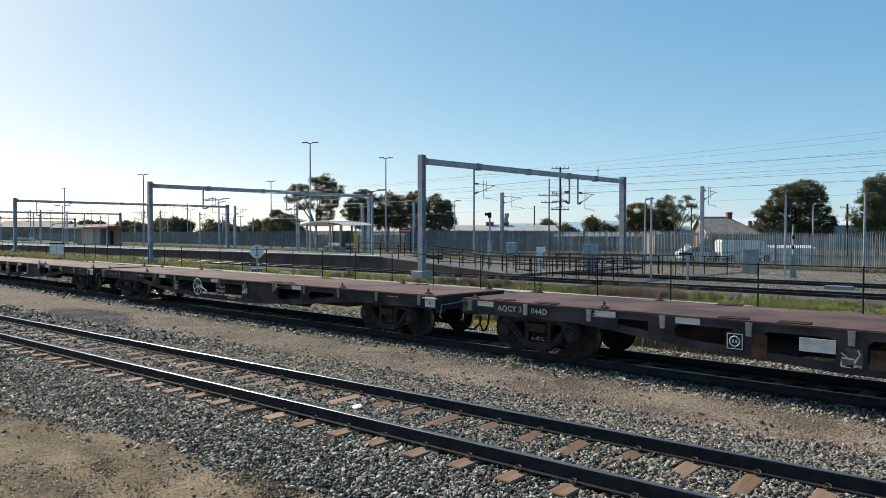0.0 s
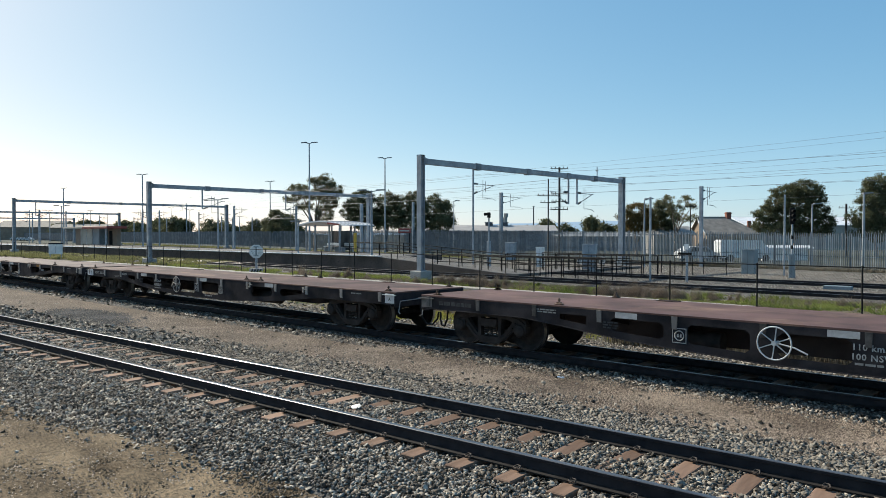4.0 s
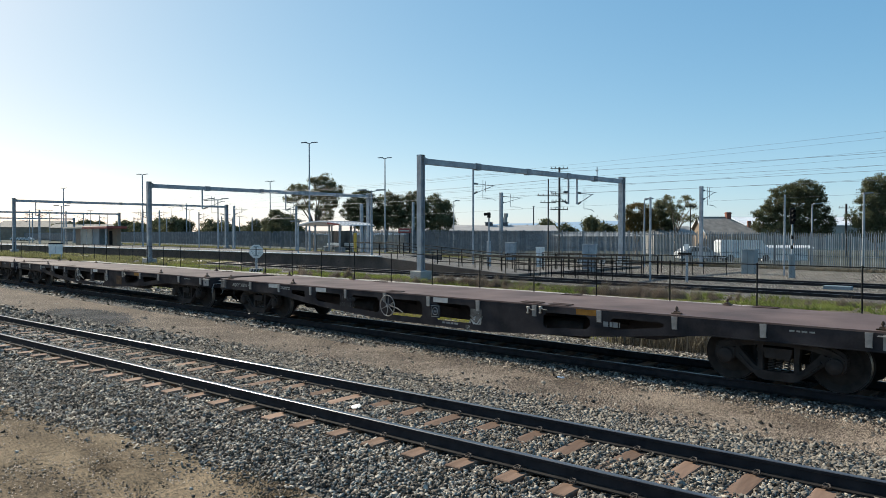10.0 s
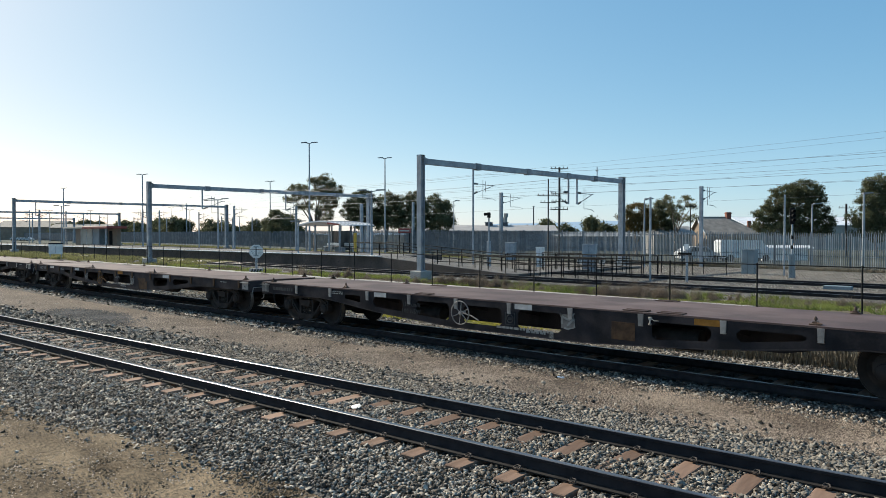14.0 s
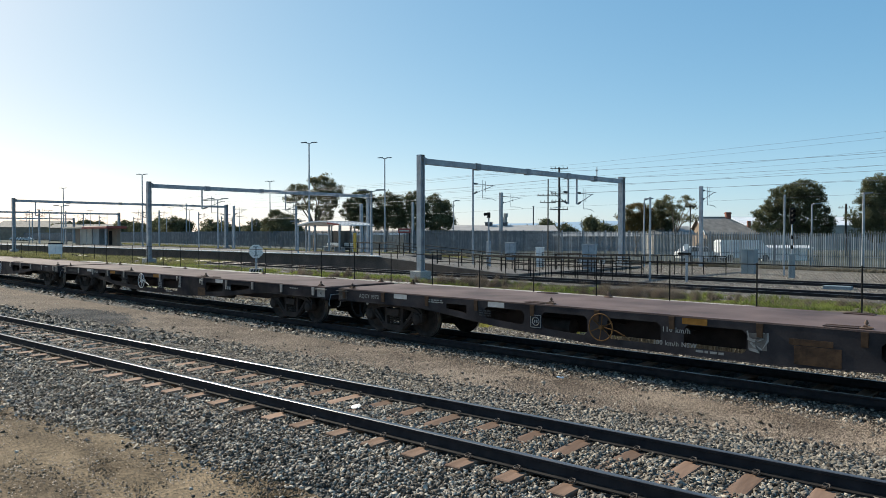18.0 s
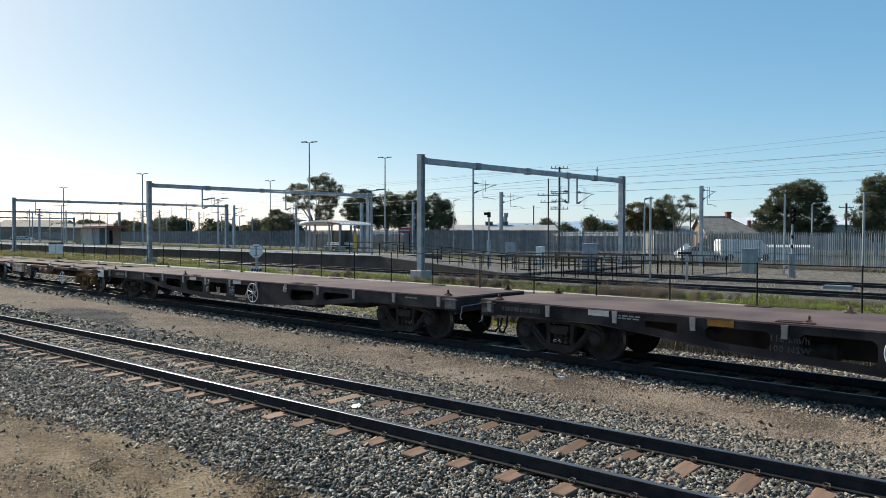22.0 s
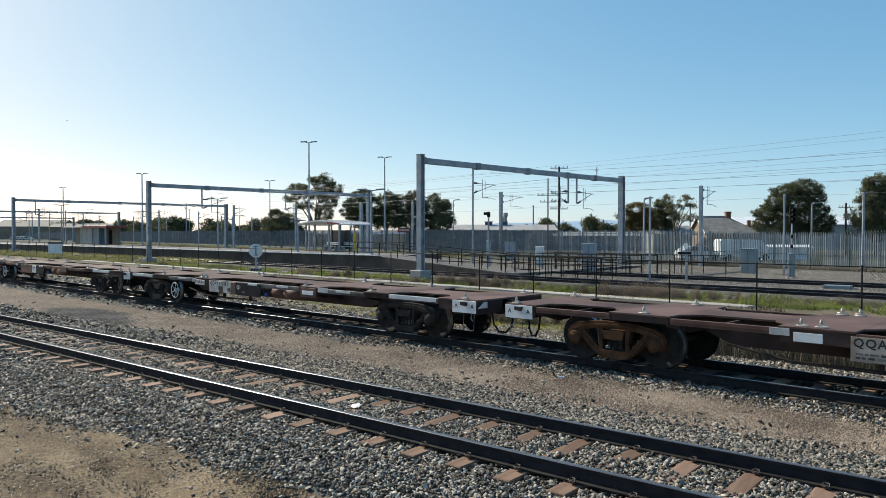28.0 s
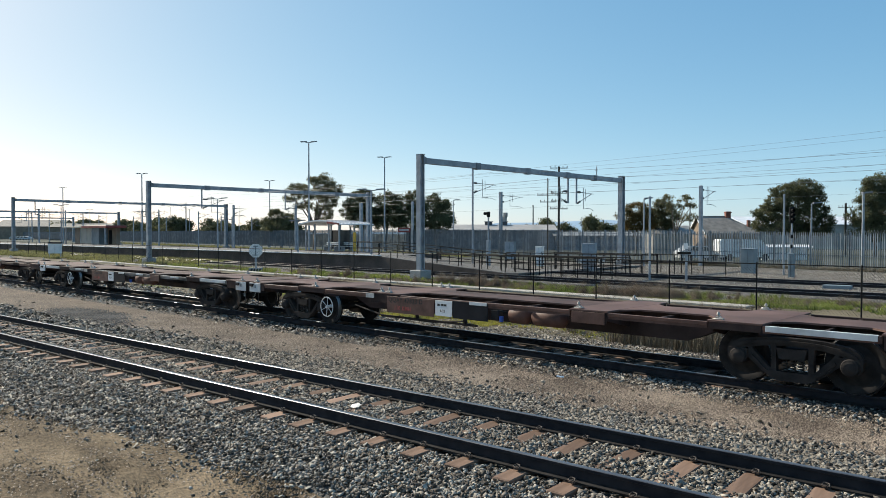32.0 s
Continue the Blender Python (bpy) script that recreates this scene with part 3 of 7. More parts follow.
M_BOGIE_OCHRE = surface("bogie_ochre", (0.05, 0.027, 0.012), (0.19, 0.105, 0.04), 0.85, scale=4, fine=40, bump=0.3, spec=0.12)
M_WHEEL = surface("wheel_steel", (0.014, 0.0135, 0.014), (0.042, 0.037, 0.034), 0.7, metal=0.1, scale=5, fine=40, bump=0.1, spec=0.12)
M_TREAD = surface("wheel_tread", (0.30, 0.29, 0.28), (0.45, 0.44, 0.43), 0.35, metal=0.9, scale=6, fine=40, bump=0.03)
M_SPRING = surface("spring_steel", (0.018, 0.015, 0.013), (0.045, 0.038, 0.032), 0.8, metal=0.0, scale=6, fine=40, bump=0.05)
M_TAG = surface("pale_bracket_paint", (0.20, 0.185, 0.17), (0.36, 0.335, 0.31), 0.7, scale=7, fine=40, bump=0.2, per_object=0.5, spec=0.3)
M_TAG_DARK = surface("worn_dark_grey_paint", (0.05, 0.046, 0.043), (0.17, 0.16, 0.15), 0.75, scale=6, fine=30, bump=0.15, per_object=0.9, spec=0.2)
M_SILVER = surface("silver_rail_paint", (0.07, 0.06, 0.055), (0.33, 0.31, 0.295), 0.65, scale=1.6, fine=30, bump=0.1, per_object=0.6, spec=0.2)
M_RUBBER = surface("rubber_hose", (0.012, 0.012, 0.012), (0.03, 0.03, 0.03), 0.6, scale=5, fine=50, bump=0.1, spec=0.12)
M_TANK = surface("brown_tank", (0.07, 0.036, 0.028), (0.16, 0.085, 0.066), 0.6, scale=3, fine=30, bump=0.1, spec=0.3)
M_BLUE = surface("blue_valve", (0.02, 0.06, 0.28), (0.04, 0.10, 0.38), 0.5, scale=3, fine=30)
M_MARK = surface("stencil_white", (0.42, 0.43, 0.43), (0.62, 0.63, 0.62), 0.7, scale=9, fine=60, bump=0)
M_MARK_DIM = surface("faded_stencil", (0.16, 0.16, 0.155), (0.28, 0.28, 0.27), 0.7, scale=9, fine=60, bump=0)
M_MARK_MID = surface("worn_stencil", (0.22, 0.225, 0.225), (0.42, 0.425, 0.42), 0.7, scale=9, fine=60, bump=0)
M_FAINT = surface("faint_stencil", (0.035, 0.035, 0.036), (0.08, 0.08, 0.08), 0.8, scale=9, fine=60, bump=0, spec=0.1)
M_INK = surface("stencil_black", (0.012, 0.012, 0.012), (0.03, 0.03, 0.03), 0.7, scale=9, fine=60, bump=0)
M_INK_RED = surface("stencil_maroon", (0.13, 0.025, 0.05), (0.20, 0.05, 0.08), 0.7, scale=9, fine=60, bump=0)

WHEEL_R = 0.46
FACE = pose(0, 0, 0, 90)                     # letters upright, read from the -y side


def wheelset_mesh():
    g = G()
    for s in (-1, 1):
        y = s * 0.7525
        k = -s
        g.lathe([(0.0, y + k * -0.03), (0.10, y - k * 0.075), (0.14, y - k * 0.06), (0.33, y - k * 0.02), (0.40, y - k * 0.062), (0.455, y - k * 0.065), (WHEEL_R, y - k * 0.055),
                 (WHEEL_R + 0.002, y + k * 0.035), (WHEEL_R + 0.028, y + k * 0.05), (WHEEL_R + 0.02, y + k * 0.068), (0.40, y + k * 0.066), (0.34, y + k * 0.03), (0.14, y + k * 0.07), (0.0, y + k * 0.075)], (0, 0, 0), "y", 36)
    g.cyl((0, -1.03, 0), (0, 1.03, 0), 0.07, n=12)
    me = g.mesh("wheelset", 35)
    me.materials.append(M_WHEEL)
    me.materials.append(M_TREAD)
    sl = []
    for p in me.polygons:
        rad = [math.hypot(me.vertices[i].co.x, me.vertices[i].co.z) for i in p.vertices]
        sl.append(1 if min(rad) > 0.44 and max(rad) < 0.4625 and abs(p.normal.y) < 0.6 else 0)
    me.polygons.foreach_set("material_index", sl)
    return me


WHEELSET = wheelset_mesh()


def stroke(g, pts, widths, y0, y1):
    """A cast member of changing width along a bent line in the x-z plane."""
    pts = [Vector((x, 0, z)) for x, z in pts]
    up, down = [], []
    for k, q in enumerate(pts):
        d = (pts[min(k + 1, len(pts) - 1)] - pts[max(k - 1, 0)]).normalized()
        side = Vector((-d.z, 0, d.x)) * widths[k] / 2
        up.append((q + side))
        down.append((q - side))
    v = [(q.x, y, q.z) for y in (y0, y1) for q in up + down]
    n, m = len(pts), 2 * len(pts)
    f = []
    for k in range(n - 1):
        a, b, c, d = k, k + 1, n + k + 1, n + k
        f += [(a, b, c, d), (m + d, m + c, m + b, m + a), (a, m + a, m + b, b), (d, c, m + c, m + d)]
    f += [(0, n, m + n, m), (n - 1, m + n - 1, m + m - 1, m - 1 - 0)]
    g.add(v, f)


def side_frame_mesh():
    """Cast side frame: an arched top chord, two sloping tension members, a spring pocket and rounded axle boxes."""
    g = G()
    y0, y1 = -0.055, 0.055
    arc = [(-1.02, 0.52), (-0.95, 0.62), (-0.80, 0.69), (-0.5, 0.745), (-0.2, 0.765), (0.2, 0.765), (0.5, 0.745), (0.80, 0.69), (0.95, 0.62), (1.02, 0.52)]
    stroke(g, arc, [0.10, 0.16, 0.17, 0.15, 0.14, 0.14, 0.15, 0.17, 0.16, 0.10], y0, y1)
    stroke(g, arc, [0.04, 0.05, 0.05, 0.05, 0.05, 0.05, 0.05, 0.05, 0.05, 0.04], y0 - 0.035, y0)
    for s in (-1, 1):
        stroke(g, [(s * 0.74, 0.58), (s * 0.62, 0.47), (s * 0.44, 0.30), (s * 0.30, 0.21), (s * 0.1, 0.19)], [0.20, 0.15, 0.13, 0.14, 0.14], y0 - 0.002, y1 + 0.002)
        stroke(g, [(s * 0.66, 0.50), (s * 0.46, 0.30), (s * 0.32, 0.20)], [0.04, 0.04, 0.04], y0 - 0.03, y0 - 0.002)
        stroke(g, [(s * 0.30, 0.72), (s * 0.29, 0.45), (s * 0.30, 0.20)], [0.10, 0.075, 0.10], y0 - 0.004, y1 + 0.004)
        g.prism([(s * 0.72, 0.60), (s * 1.05, 0.60), (s * 1.05, 0.44), (s * 0.99, 0.35), (s * 0.78, 0.35), (s * 0.72, 0.44)], y0 - 0.025, y1 + 0.02)
        g.lathe([(0.0, y0 - 0.10), (0.055, y0 - 0.10), (0.075, y0 - 0.085), (0.125, y0 - 0.075), (0.14, y0 - 0.05), (0.14, y1)], (s * 0.875, 0, WHEEL_R), "y", 18)
    g.prism([(-0.42, 0.27), (0.42, 0.27), (0.33, 0.15), (0.22, 0.12), (-0.22, 0.12), (-0.33, 0.15)], y0 - 0.035, y1 + 0.03)
    g.prism([(-0.24, 0.66), (0.24, 0.66), (0.20, 0.49), (-0.20, 0.49)], y0 - 0.045, y0 + 0.03)
    return g.mesh("side_frame", 40)


def spring_mesh():
    g = G()
    for x in (0.0,):
        pts = [(x + 0.045 * math.cos(a), 0.045 * math.sin(a), 0.26 + 0.22 * a / (2 * math.pi * 5)) for a in np.linspace(0, 2 * math.pi * 5, 41)]
        g.pipe(pts, 0.013, 5)
    return g.mesh("spring", 60)


SIDE_FRAME, SPRINGS = side_frame_mesh(), spring_mesh()
BOLSTER = G().box(-0.2, 0.2, -1.08, 1.08, 0.48, 0.66, 0.03).box(-0.28, 0.28, -0.4, 0.4, 0.60, 0.74, 0.02).cyl((0, 0, 0.7), (0, 0, 0.8), 0.19, n=18).mesh("bogie", 40)
BRAKE = G().pipe([(-0.35, -0.5, 0.36), (0.0, 0, 0.40), (0.35, 0.5, 0.36)], 0.03).box(-0.44, -0.36, -0.85, 0.85, 0.3, 0.42).box(0.36, 0.44, -0.85, 0.85, 0.3, 0.42).mesh("brake_beam", 40)
FRAME_NO_OBJECT = letters("00422", 0.075, M_FAINT, None, None)
FRAME_NO = FRAME_NO_OBJECT.data
bpy.data.objects.remove(FRAME_NO_OBJECT)


def bogie(wagon, x, mat, rust_label=""):
    b = part("bogie", BOLSTER.copy(), mat, wagon, rust_label, at=pose(x, 0, 0))
    frame_mesh, spring = SIDE_FRAME.copy(), SPRINGS
    frame_mesh.materials.append(mat)
    for y in (-1.0, 1.0):
        part("side_frame", frame_mesh, None, b, at=pose(0, y, 0, 0, 0, 0 if y < 0 else 180))
        for dx in (-0.13, 0.0, 0.13):
            part("spring", spring, M_SPRING, b, at=pose(dx, y, 0))
    part("brake_beam", BRAKE, M_BOGIE, b)
    for dx, a in ((-0.52, 42), (0.52, -42)):
        part("lettering", FRAME_NO, None, b, at=pose(dx, -1.062, 0.35, 0, a, 0) @ FACE)
    for dx in (-0.875, 0.875):
        part("wheelset", WHEELSET, None, b, at=pose(dx, 0, WHEEL_R))
    return b


def twistlock_mesh():
    g = G()
    g.box(-0.13, 0.13, -0.09, 0.09, 0.0, 0.025, 0.006)
    g.prism([(-0.075, 0.025), (0.075, 0.025), (0.05, 0.06), (-0.05, 0.06)], -0.06, 0.06)
    g.cyl((0, 0, 0.055), (0, 0, 0.085), 0.026, n=8)
    g.lathe([(0.0, 0.082), (0.05, 0.086), (0.048, 0.105), (0.02, 0.145), (0.0, 0.15)], (0, 0, 0), "z", 10)
    g.pipe([(0.05, -0.06, 0.04), (0.12, -0.10, 0.035), (0.17, -0.11, 0.03)], 0.011, 5)
    return g.mesh("twistlock", 40)


TWIST = twistlock_mesh()
TWIST_RUST = surface("twistlock_rust", (0.05, 0.03, 0.02), (0.16, 0.10, 0.07), 0.7, metal=0.2, scale=9, fine=60, bump=0.2, per_object=0.8)
TWIST_PALE = surface("twistlock_pale", (0.25, 0.23, 0.20), (0.52, 0.49, 0.45), 0.55, metal=0.5, scale=9, fine=60, bump=0.2)
TWIST.materials.append(TWIST_RUST)
TWIST_LIGHT = TWIST.copy()
TWIST_LIGHT.materials[0] = TWIST_PALE


def coupler(wagon, x, s, hose=True):
    """Knuckle coupler, its yoke and the hanging air hose; s is the way it points."""
    g = G()
    g.box(min(x - s * 0.5, x + s * 0.22), max(x - s * 0.5, x + s * 0.22), -0.075, 0.075, 0.80, 0.94, 0.015)
    g.prism([(x + s * 0.18, -0.10), (x + s * 0.30, -0.16), (x + s * 0.42, -0.13), (x + s * 0.40, -0.03), (x + s * 0.30, 0.0), (x + s * 0.40, 0.06), (x + s * 0.38, 0.15), (x + s * 0.24, 0.15), (x + s * 0.18, 0.09)], 0.74, 1.0, "z")
    c = part("coupler", g, M_BOGIE, wagon, "dark cast knuckle coupler", smooth=40)
    way = [Vector(q) for q in ((x - s * 0.08, -0.34, 0.84), (x - s * 0.02, -0.36, 0.66), (x + s * 0.02, -0.35, 0.42), (x + s * 0.14, -0.31, 0.25), (x + s * 0.30, -0.24, 0.24), (x + s * 0.42, -0.18, 0.38), (x + s * 0.44, -0.15, 0.56))]
    pts = [tuple(way[k].lerp(way[k + 1], u) + (way[k + 1] - way[k]).cross(Vector((0, 1, 0))) * (s * 0.16 * u * (1 - u))) for k in range(len(way) - 1) for u in (0.0, 0.33, 0.67)] + [tuple(way[-1])]
    if hose:
        part("air_hose", G().pipe(pts, 0.024, 7), M_RUBBER, wagon, "hanging black rubber air hose", smooth=60)
    lever = G().pipe([(x, -0.18, 0.92), (x + s * 0.06, -0.6, 0.90), (x + s * 0.06, -1.15, 0.88), (x + s * 0.05, -1.20, 0.62), (x + s * 0.12, -1.22, 0.58)], 0.014, 6)
    part("uncoupling_lever", lever, M_TAG, wagon, "pale uncoupling rod", smooth=60)
    return c


def handwheel(wagon, x, z, r, y, mat, spokes=5):
    w = part("handbrake_wheel", G().ring((0, 0, 0), r, 0.013, "y", 30, 7), mat, wagon, "pale spoked handbrake wheel", at=pose(x, y, z), smooth=60)
    for k in range(spokes):
        a = 2 * math.pi * k / spokes + 0.4
        part("spoke", G().pipe([(0.03 * math.cos(a), 0.015, 0.03 * math.sin(a)), (0.6 * r * math.cos(a), 0.012, 0.6 * r * math.sin(a)), (r * math.cos(a), 0, r * math.sin(a))], [0.012, 0.010, 0.010], 6), mat, w, smooth=60)
    part("hub", G().cyl((0, -0.02, 0), (0, 0.16, 0), 0.04, n=10), mat, w, smooth=40)


def stencil_bars(wagon, x, z, w, rows, h, y, mat, seed):
    """Small unreadable stencilled lines."""
    rnd = random.Random(seed)
    for k in range(rows):
        cx = x
        zz = z - k * h * 1.7
        while cx < x + w:
            ww = rnd.uniform(0.05, 0.14)
            part("stencil_bar", G().box(cx, min(cx + ww, x + w), y - 0.002, y, zz - h / 2, zz + h / 2), mat, wagon)
            cx += ww + rnd.uniform(0.015, 0.035)


def low_edge(d):
    """Height of the sill's lower edge, d metres in from the wagon's end."""
    return float(np.interp(d, [0, 3.0, 4.0, 4.8, 5.6, 6.5, 8.0, 20], [0.80, 0.80, 0.71, 0.62, 0.55, 0.50, 0.42, 0.40]))


def sill_mesh(L, y, out):
    """Fish-bellied side sill, one plate with cut-outs between the stake pockets. out: -1 on the camera side."""
    h, top, pitch = L / 2, 1.075, 1.56
    posts = [(-6 + k) * pitch - 0.15 for k in range(13)]
    xs = sorted({round(v, 4) for v in [-h, h] + [q * (h - d) for q in (-1, 1) for d in (3.0, 4.0, 4.8, 5.6, 6.5, 8.0)] + [p + d for p in posts for d in (0.22, 0.30, -0.22, -0.30) if abs(p + d) < h]})
    bm = bmesh.new()
    grid = []
    for x in xs:
        lo = low_edge(h - abs(x))
        c = min(0.07, max(0.02, top - 0.255 - lo) * 0.3)
        grid.append([bm.verts.new((x, y, z)) for z in (lo, lo + 0.125, lo + 0.125 + c, top - 0.13 - c, top - 0.13, top)])
    for a in range(len(xs) - 1):
        mid = (xs[a] + xs[a + 1]) / 2
        bay = min(posts, key=lambda p: abs(mid - p))
        gap = abs(mid - bay)
        tight = top - 0.255 - low_edge(h - abs(mid)) < 0.05
        open_bay = not tight and (-4.83 < mid < 1.41 or 2.97 < mid < 6.09)
        if -6.39 < mid < -4.83 and gap > 0.30:
            open_bay = mid > -5.7
        for k in range(5):
            if open_bay and gap > 0.30 and k in (1, 2, 3):
                continue
            if open_bay and gap > 0.22 and k == 2:
                continue
            if open_bay and gap > 0.22 and k in (1, 3):
                p, o = (a, a + 1) if abs(xs[a] - bay) < abs(xs[a + 1] - bay) else (a + 1, a)
                e, i = (1, 2) if k == 1 else (4, 3)
                bm.faces.new((grid[p][e], grid[o][e], grid[p][i]))
                continue
            bm.faces.new((grid[a][k], grid[a + 1][k], grid[a + 1][k + 1], grid[a][k + 1]))
    bmesh.ops.recalc_face_normals(bm, faces=bm.faces)
    bmesh.ops.solidify(bm, geom=bm.faces[:], thickness=0.014)
    me = bpy.data.meshes.new("side_sill")
    bm.to_mesh(me)
    bm.free()
    return me


def flange_mesh(L, y, out):
    h = L / 2
    pts = sorted([q * (h - d) for q in (-1, 1) for d in (0.0, 3.0, 4.0, 4.8, 5.6, 6.5, 8.0)])
    up = [(x, low_edge(h - abs(x)) - 0.001) for x in pts]
    y0, y1 = (y - 0.012, y + 0.11) if out < 0 else (y - 0.11, y + 0.012)
    return G().prism(up + [(x, z - 0.016) for x, z in reversed(up)], y0, y1).mesh("bottom_flange")


FLAT_L = 19.52
FLAT_SILL = {s: sill_mesh(FLAT_L, s * 1.28, s) for s in (-1, 1)}
FLAT_FLANGE = {s: flange_mesh(FLAT_L, s * 1.28, s) for s in (-1, 1)}


def deck_mesh(L):
    """A worn steel floor with a slightly dented edge."""
    g = G()
    n, h = 48, L / 2
    rnd = random.Random(5)
    xs = np.linspace(-h, h, n + 1)
    prof = []
    for x in xs:
        d = 0.012 * noise.noise((x * 0.9, 0, 2.0))
        prof.append([(x, -1.285 + d, 1.075), (x, -1.285 + d, 1.106 + d * 0.6), (x, -0.6, 1.111), (x, 0.6, 1.111), (x, 1.285 - d, 1.106 - d * 0.6), (x, 1.285 - d, 1.075)])
    v = [p for r in prof for p in r]
    f = []
    for i in range(n):
        for k in range(6):
            f.append((i * 6 + k, (i + 1) * 6 + k, (i + 1) * 6 + (k + 1) % 6, i * 6 + (k + 1) % 6))
    f += [tuple(range(6)), tuple(range(n * 6 + 5, n * 6 - 1, -1))]
    return g.add(v, f).mesh("deck")


POCKET = G().prism([(-0.055, 1.075), (0.055, 1.075), (0.045, 0.86), (-0.045, 0.86)], -0.03, 0.0).box(-0.05, 0.05, -0.02, 0.0, 0.845, 0.86).mesh("stake_pocket")
FLAP = G().box(-0.25, 0.25, -0.09, 0.09, 0.0, 0.012).cyl((-0.25, 0.09, 0.008), (0.25, 0.09, 0.008), 0.014, n=6).mesh("deck_flap")
PLATE = G().box(-0.23, 0.23, -0.006, 0.0, -0.055, 0.055).mesh("reflector_plate")


SMALL = Matrix.Diagonal((0.66, 0.66, 0.92, 1))
M_RUST_PATCH = surface("rust_stain", (0.03, 0.022, 0.018), (0.105, 0.063, 0.037), 0.85, scale=5, fine=30, bump=0.2, spec=0.1)
ORANGE = PLATE.copy()
ORANGE.materials.append(surface("orange_rust_paint", (0.16, 0.075, 0.018), (0.34, 0.17, 0.04), 0.8, scale=4, fine=40, bump=0.15, spec=0.1))


def scrawl(wagon, x, z, size, mat, seed):
    """A painted tag: a few loose overlapping strokes on the sill."""
    rnd = random.Random(seed)
    tag = part("painted_tag", G().box(-0.55 * size, 0.55 * size, -0.001, 0, -0.5 * size, 0.5 * size), M_TAG_DARK, wagon, "loose pale painted tag", at=pose(x, -1.288, z))
    for k in range(3):
        g = G()
        px, pz = rnd.uniform(-0.5, 0.5) * size, rnd.uniform(-0.5, 0.5) * size
        v = []
        for j in range(4):
            qx, qz = px + rnd.uniform(-0.7, 0.7) * size, pz + rnd.uniform(-0.7, 0.7) * size
            qx, qz = max(-0.6 * size, min(0.6 * size, qx)), max(-0.6 * size, min(0.6 * size, qz))
            d = Vector((qx - px, qz - pz))
            e = Vector((-d.y, d.x)).normalized() * size * rnd.uniform(0.04, 0.09) if d.length > 0.02 else Vector((0.01, 0.01))
            v += ([(px - e.x, pz - e.y, px + e.x, pz + e.y)] if j == 0 else []) + [(qx - e.x, qz - e.y, qx + e.x, qz + e.y)]
            px, pz = qx, qz
        y = -0.002 * (k + 1)
        g.add([c for q in v for c in ((q[0], y, q[1]), (q[2], y, q[3]))], [(2 * n, 2 * n + 1, 2 * n + 3, 2 * n + 2) for n in range(len(v) - 1)])
        part("stroke", g, mat, tag)


def flat_wagon(spec, deck=None, pocket=None, corner=None, label="worn grey-brown steel container flat wagon on the freight track"):
    """Sixty-foot container flat, floor about 1.1 m over the rail."""
    h = FLAT_L / 2
    w = thing("flat_wagon", label, "flat wagon", "wagons of the train")
    pocket_me = POCKET.copy()
    part("deck", deck_mesh(FLAT_L), deck or M_DECK_GREY, w, "scuffed steel floor")
    for s in (-1, 1):
        part("side_sill", FLAT_SILL[s].copy(), M_FRAME, w, "grimy fish-bellied side sill with cut-outs")
        part("bottom_flange", FLAT_FLANGE[s].copy(), M_FRAME, w)
        for k in range(13):
            part("stake_pocket", pocket_me, pocket or M_TAG, w, at=pose((-6 + k) * 1.56 - 0.15, s * 1.282, 0, 0, 0, 0 if s < 0 else 180))
        g = G().box(min(s * h, s * (h - 0.03)), max(s * h, s * (h - 0.03)), -1.27, 1.27, 0.74, 1.074, 0.006).box(min(s * (h - 0.03), s * (h - 0.25)), max(s * (h - 0.03), s * (h - 0.25)), -1.26, 1.26, 0.74, 0.76)
        part("headstock", g, M_FRAME, w)
        coupler(w, s * h, s)
        bogie(w, s * (h - 1.95), M_BOGIE)
        part("corner_plate", G().box(-0.17, 0.17, -0.008, 0, -0.12, 0.12, 0.003).box(-0.24, 0.24, -0.05, 0, 0.085, 0.10), corner if corner and s > 0 else M_TAG_DARK, w, "worn pale corner plate" if corner and s > 0 else "worn dark grey corner plate", at=pose(s * (h - 0.19), -1.284, 0.94))
        if s > 0:
            letters("A", 0.12, M_INK if corner else M_MARK_DIM, w, pose(h - 0.19, -1.295, 0.92) @ FACE)
    part("centre_sill", G().box(-h + 0.1, h - 0.1, -0.21, 0.21, 0.78, 1.07).prism([(-h + 2.9, 0.79), (-h + 4.6, 0.45), (h - 4.6, 0.45), (h - 2.9, 0.79)], -0.2, 0.2), M_FRAME, w)
    for k in range(12):
        x = (-6 + k) * 1.56 - 0.15
        part("cross_bearer", G().prism([(-1.26, 1.07), (1.26, 1.07), (1.26, 0.92), (0.2, 0.7), (-0.2, 0.7), (-1.26, 0.92)], x - 0.03, x + 0.03, "x"), M_FRAME, w)
    near = spec.get("locks", (-9.36, -5.9, 6.05, 9.36))
    for x in near + (-9.36, 9.36):
        for y in (-1.13, 1.13):
            if y < 0 and x not in near:
                continue
            part("twistlock", TWIST, None, w, at=pose(x, y, 1.111, 0, 0, 0 if y < 0 else 180) @ SMALL)
    for x, y in tuple((x, -1.13) for x in spec.get("flaps", (-8.5, 2.85, 3.55))) + ((-4.6, 1.12), (2.3, 1.1), (6.8, 1.12)):
        part("deck_flap", FLAP, M_FRAME_BROWN, w, at=pose(x, y, 1.112))
    for x in spec.get("plates", ()):
        part("reflector_plate", PLATE, spec.get("plate", M_TAG), w, "pale grey plate under the floor edge", at=pose(x, -1.292, 1.015))
    for x in spec.get("orange", ()):
        part("orange_plate", ORANGE, None, w, "orange rusted plate under the floor edge", at=pose(x, -1.293, 1.015))
    q = spec.get("square", -0.2)
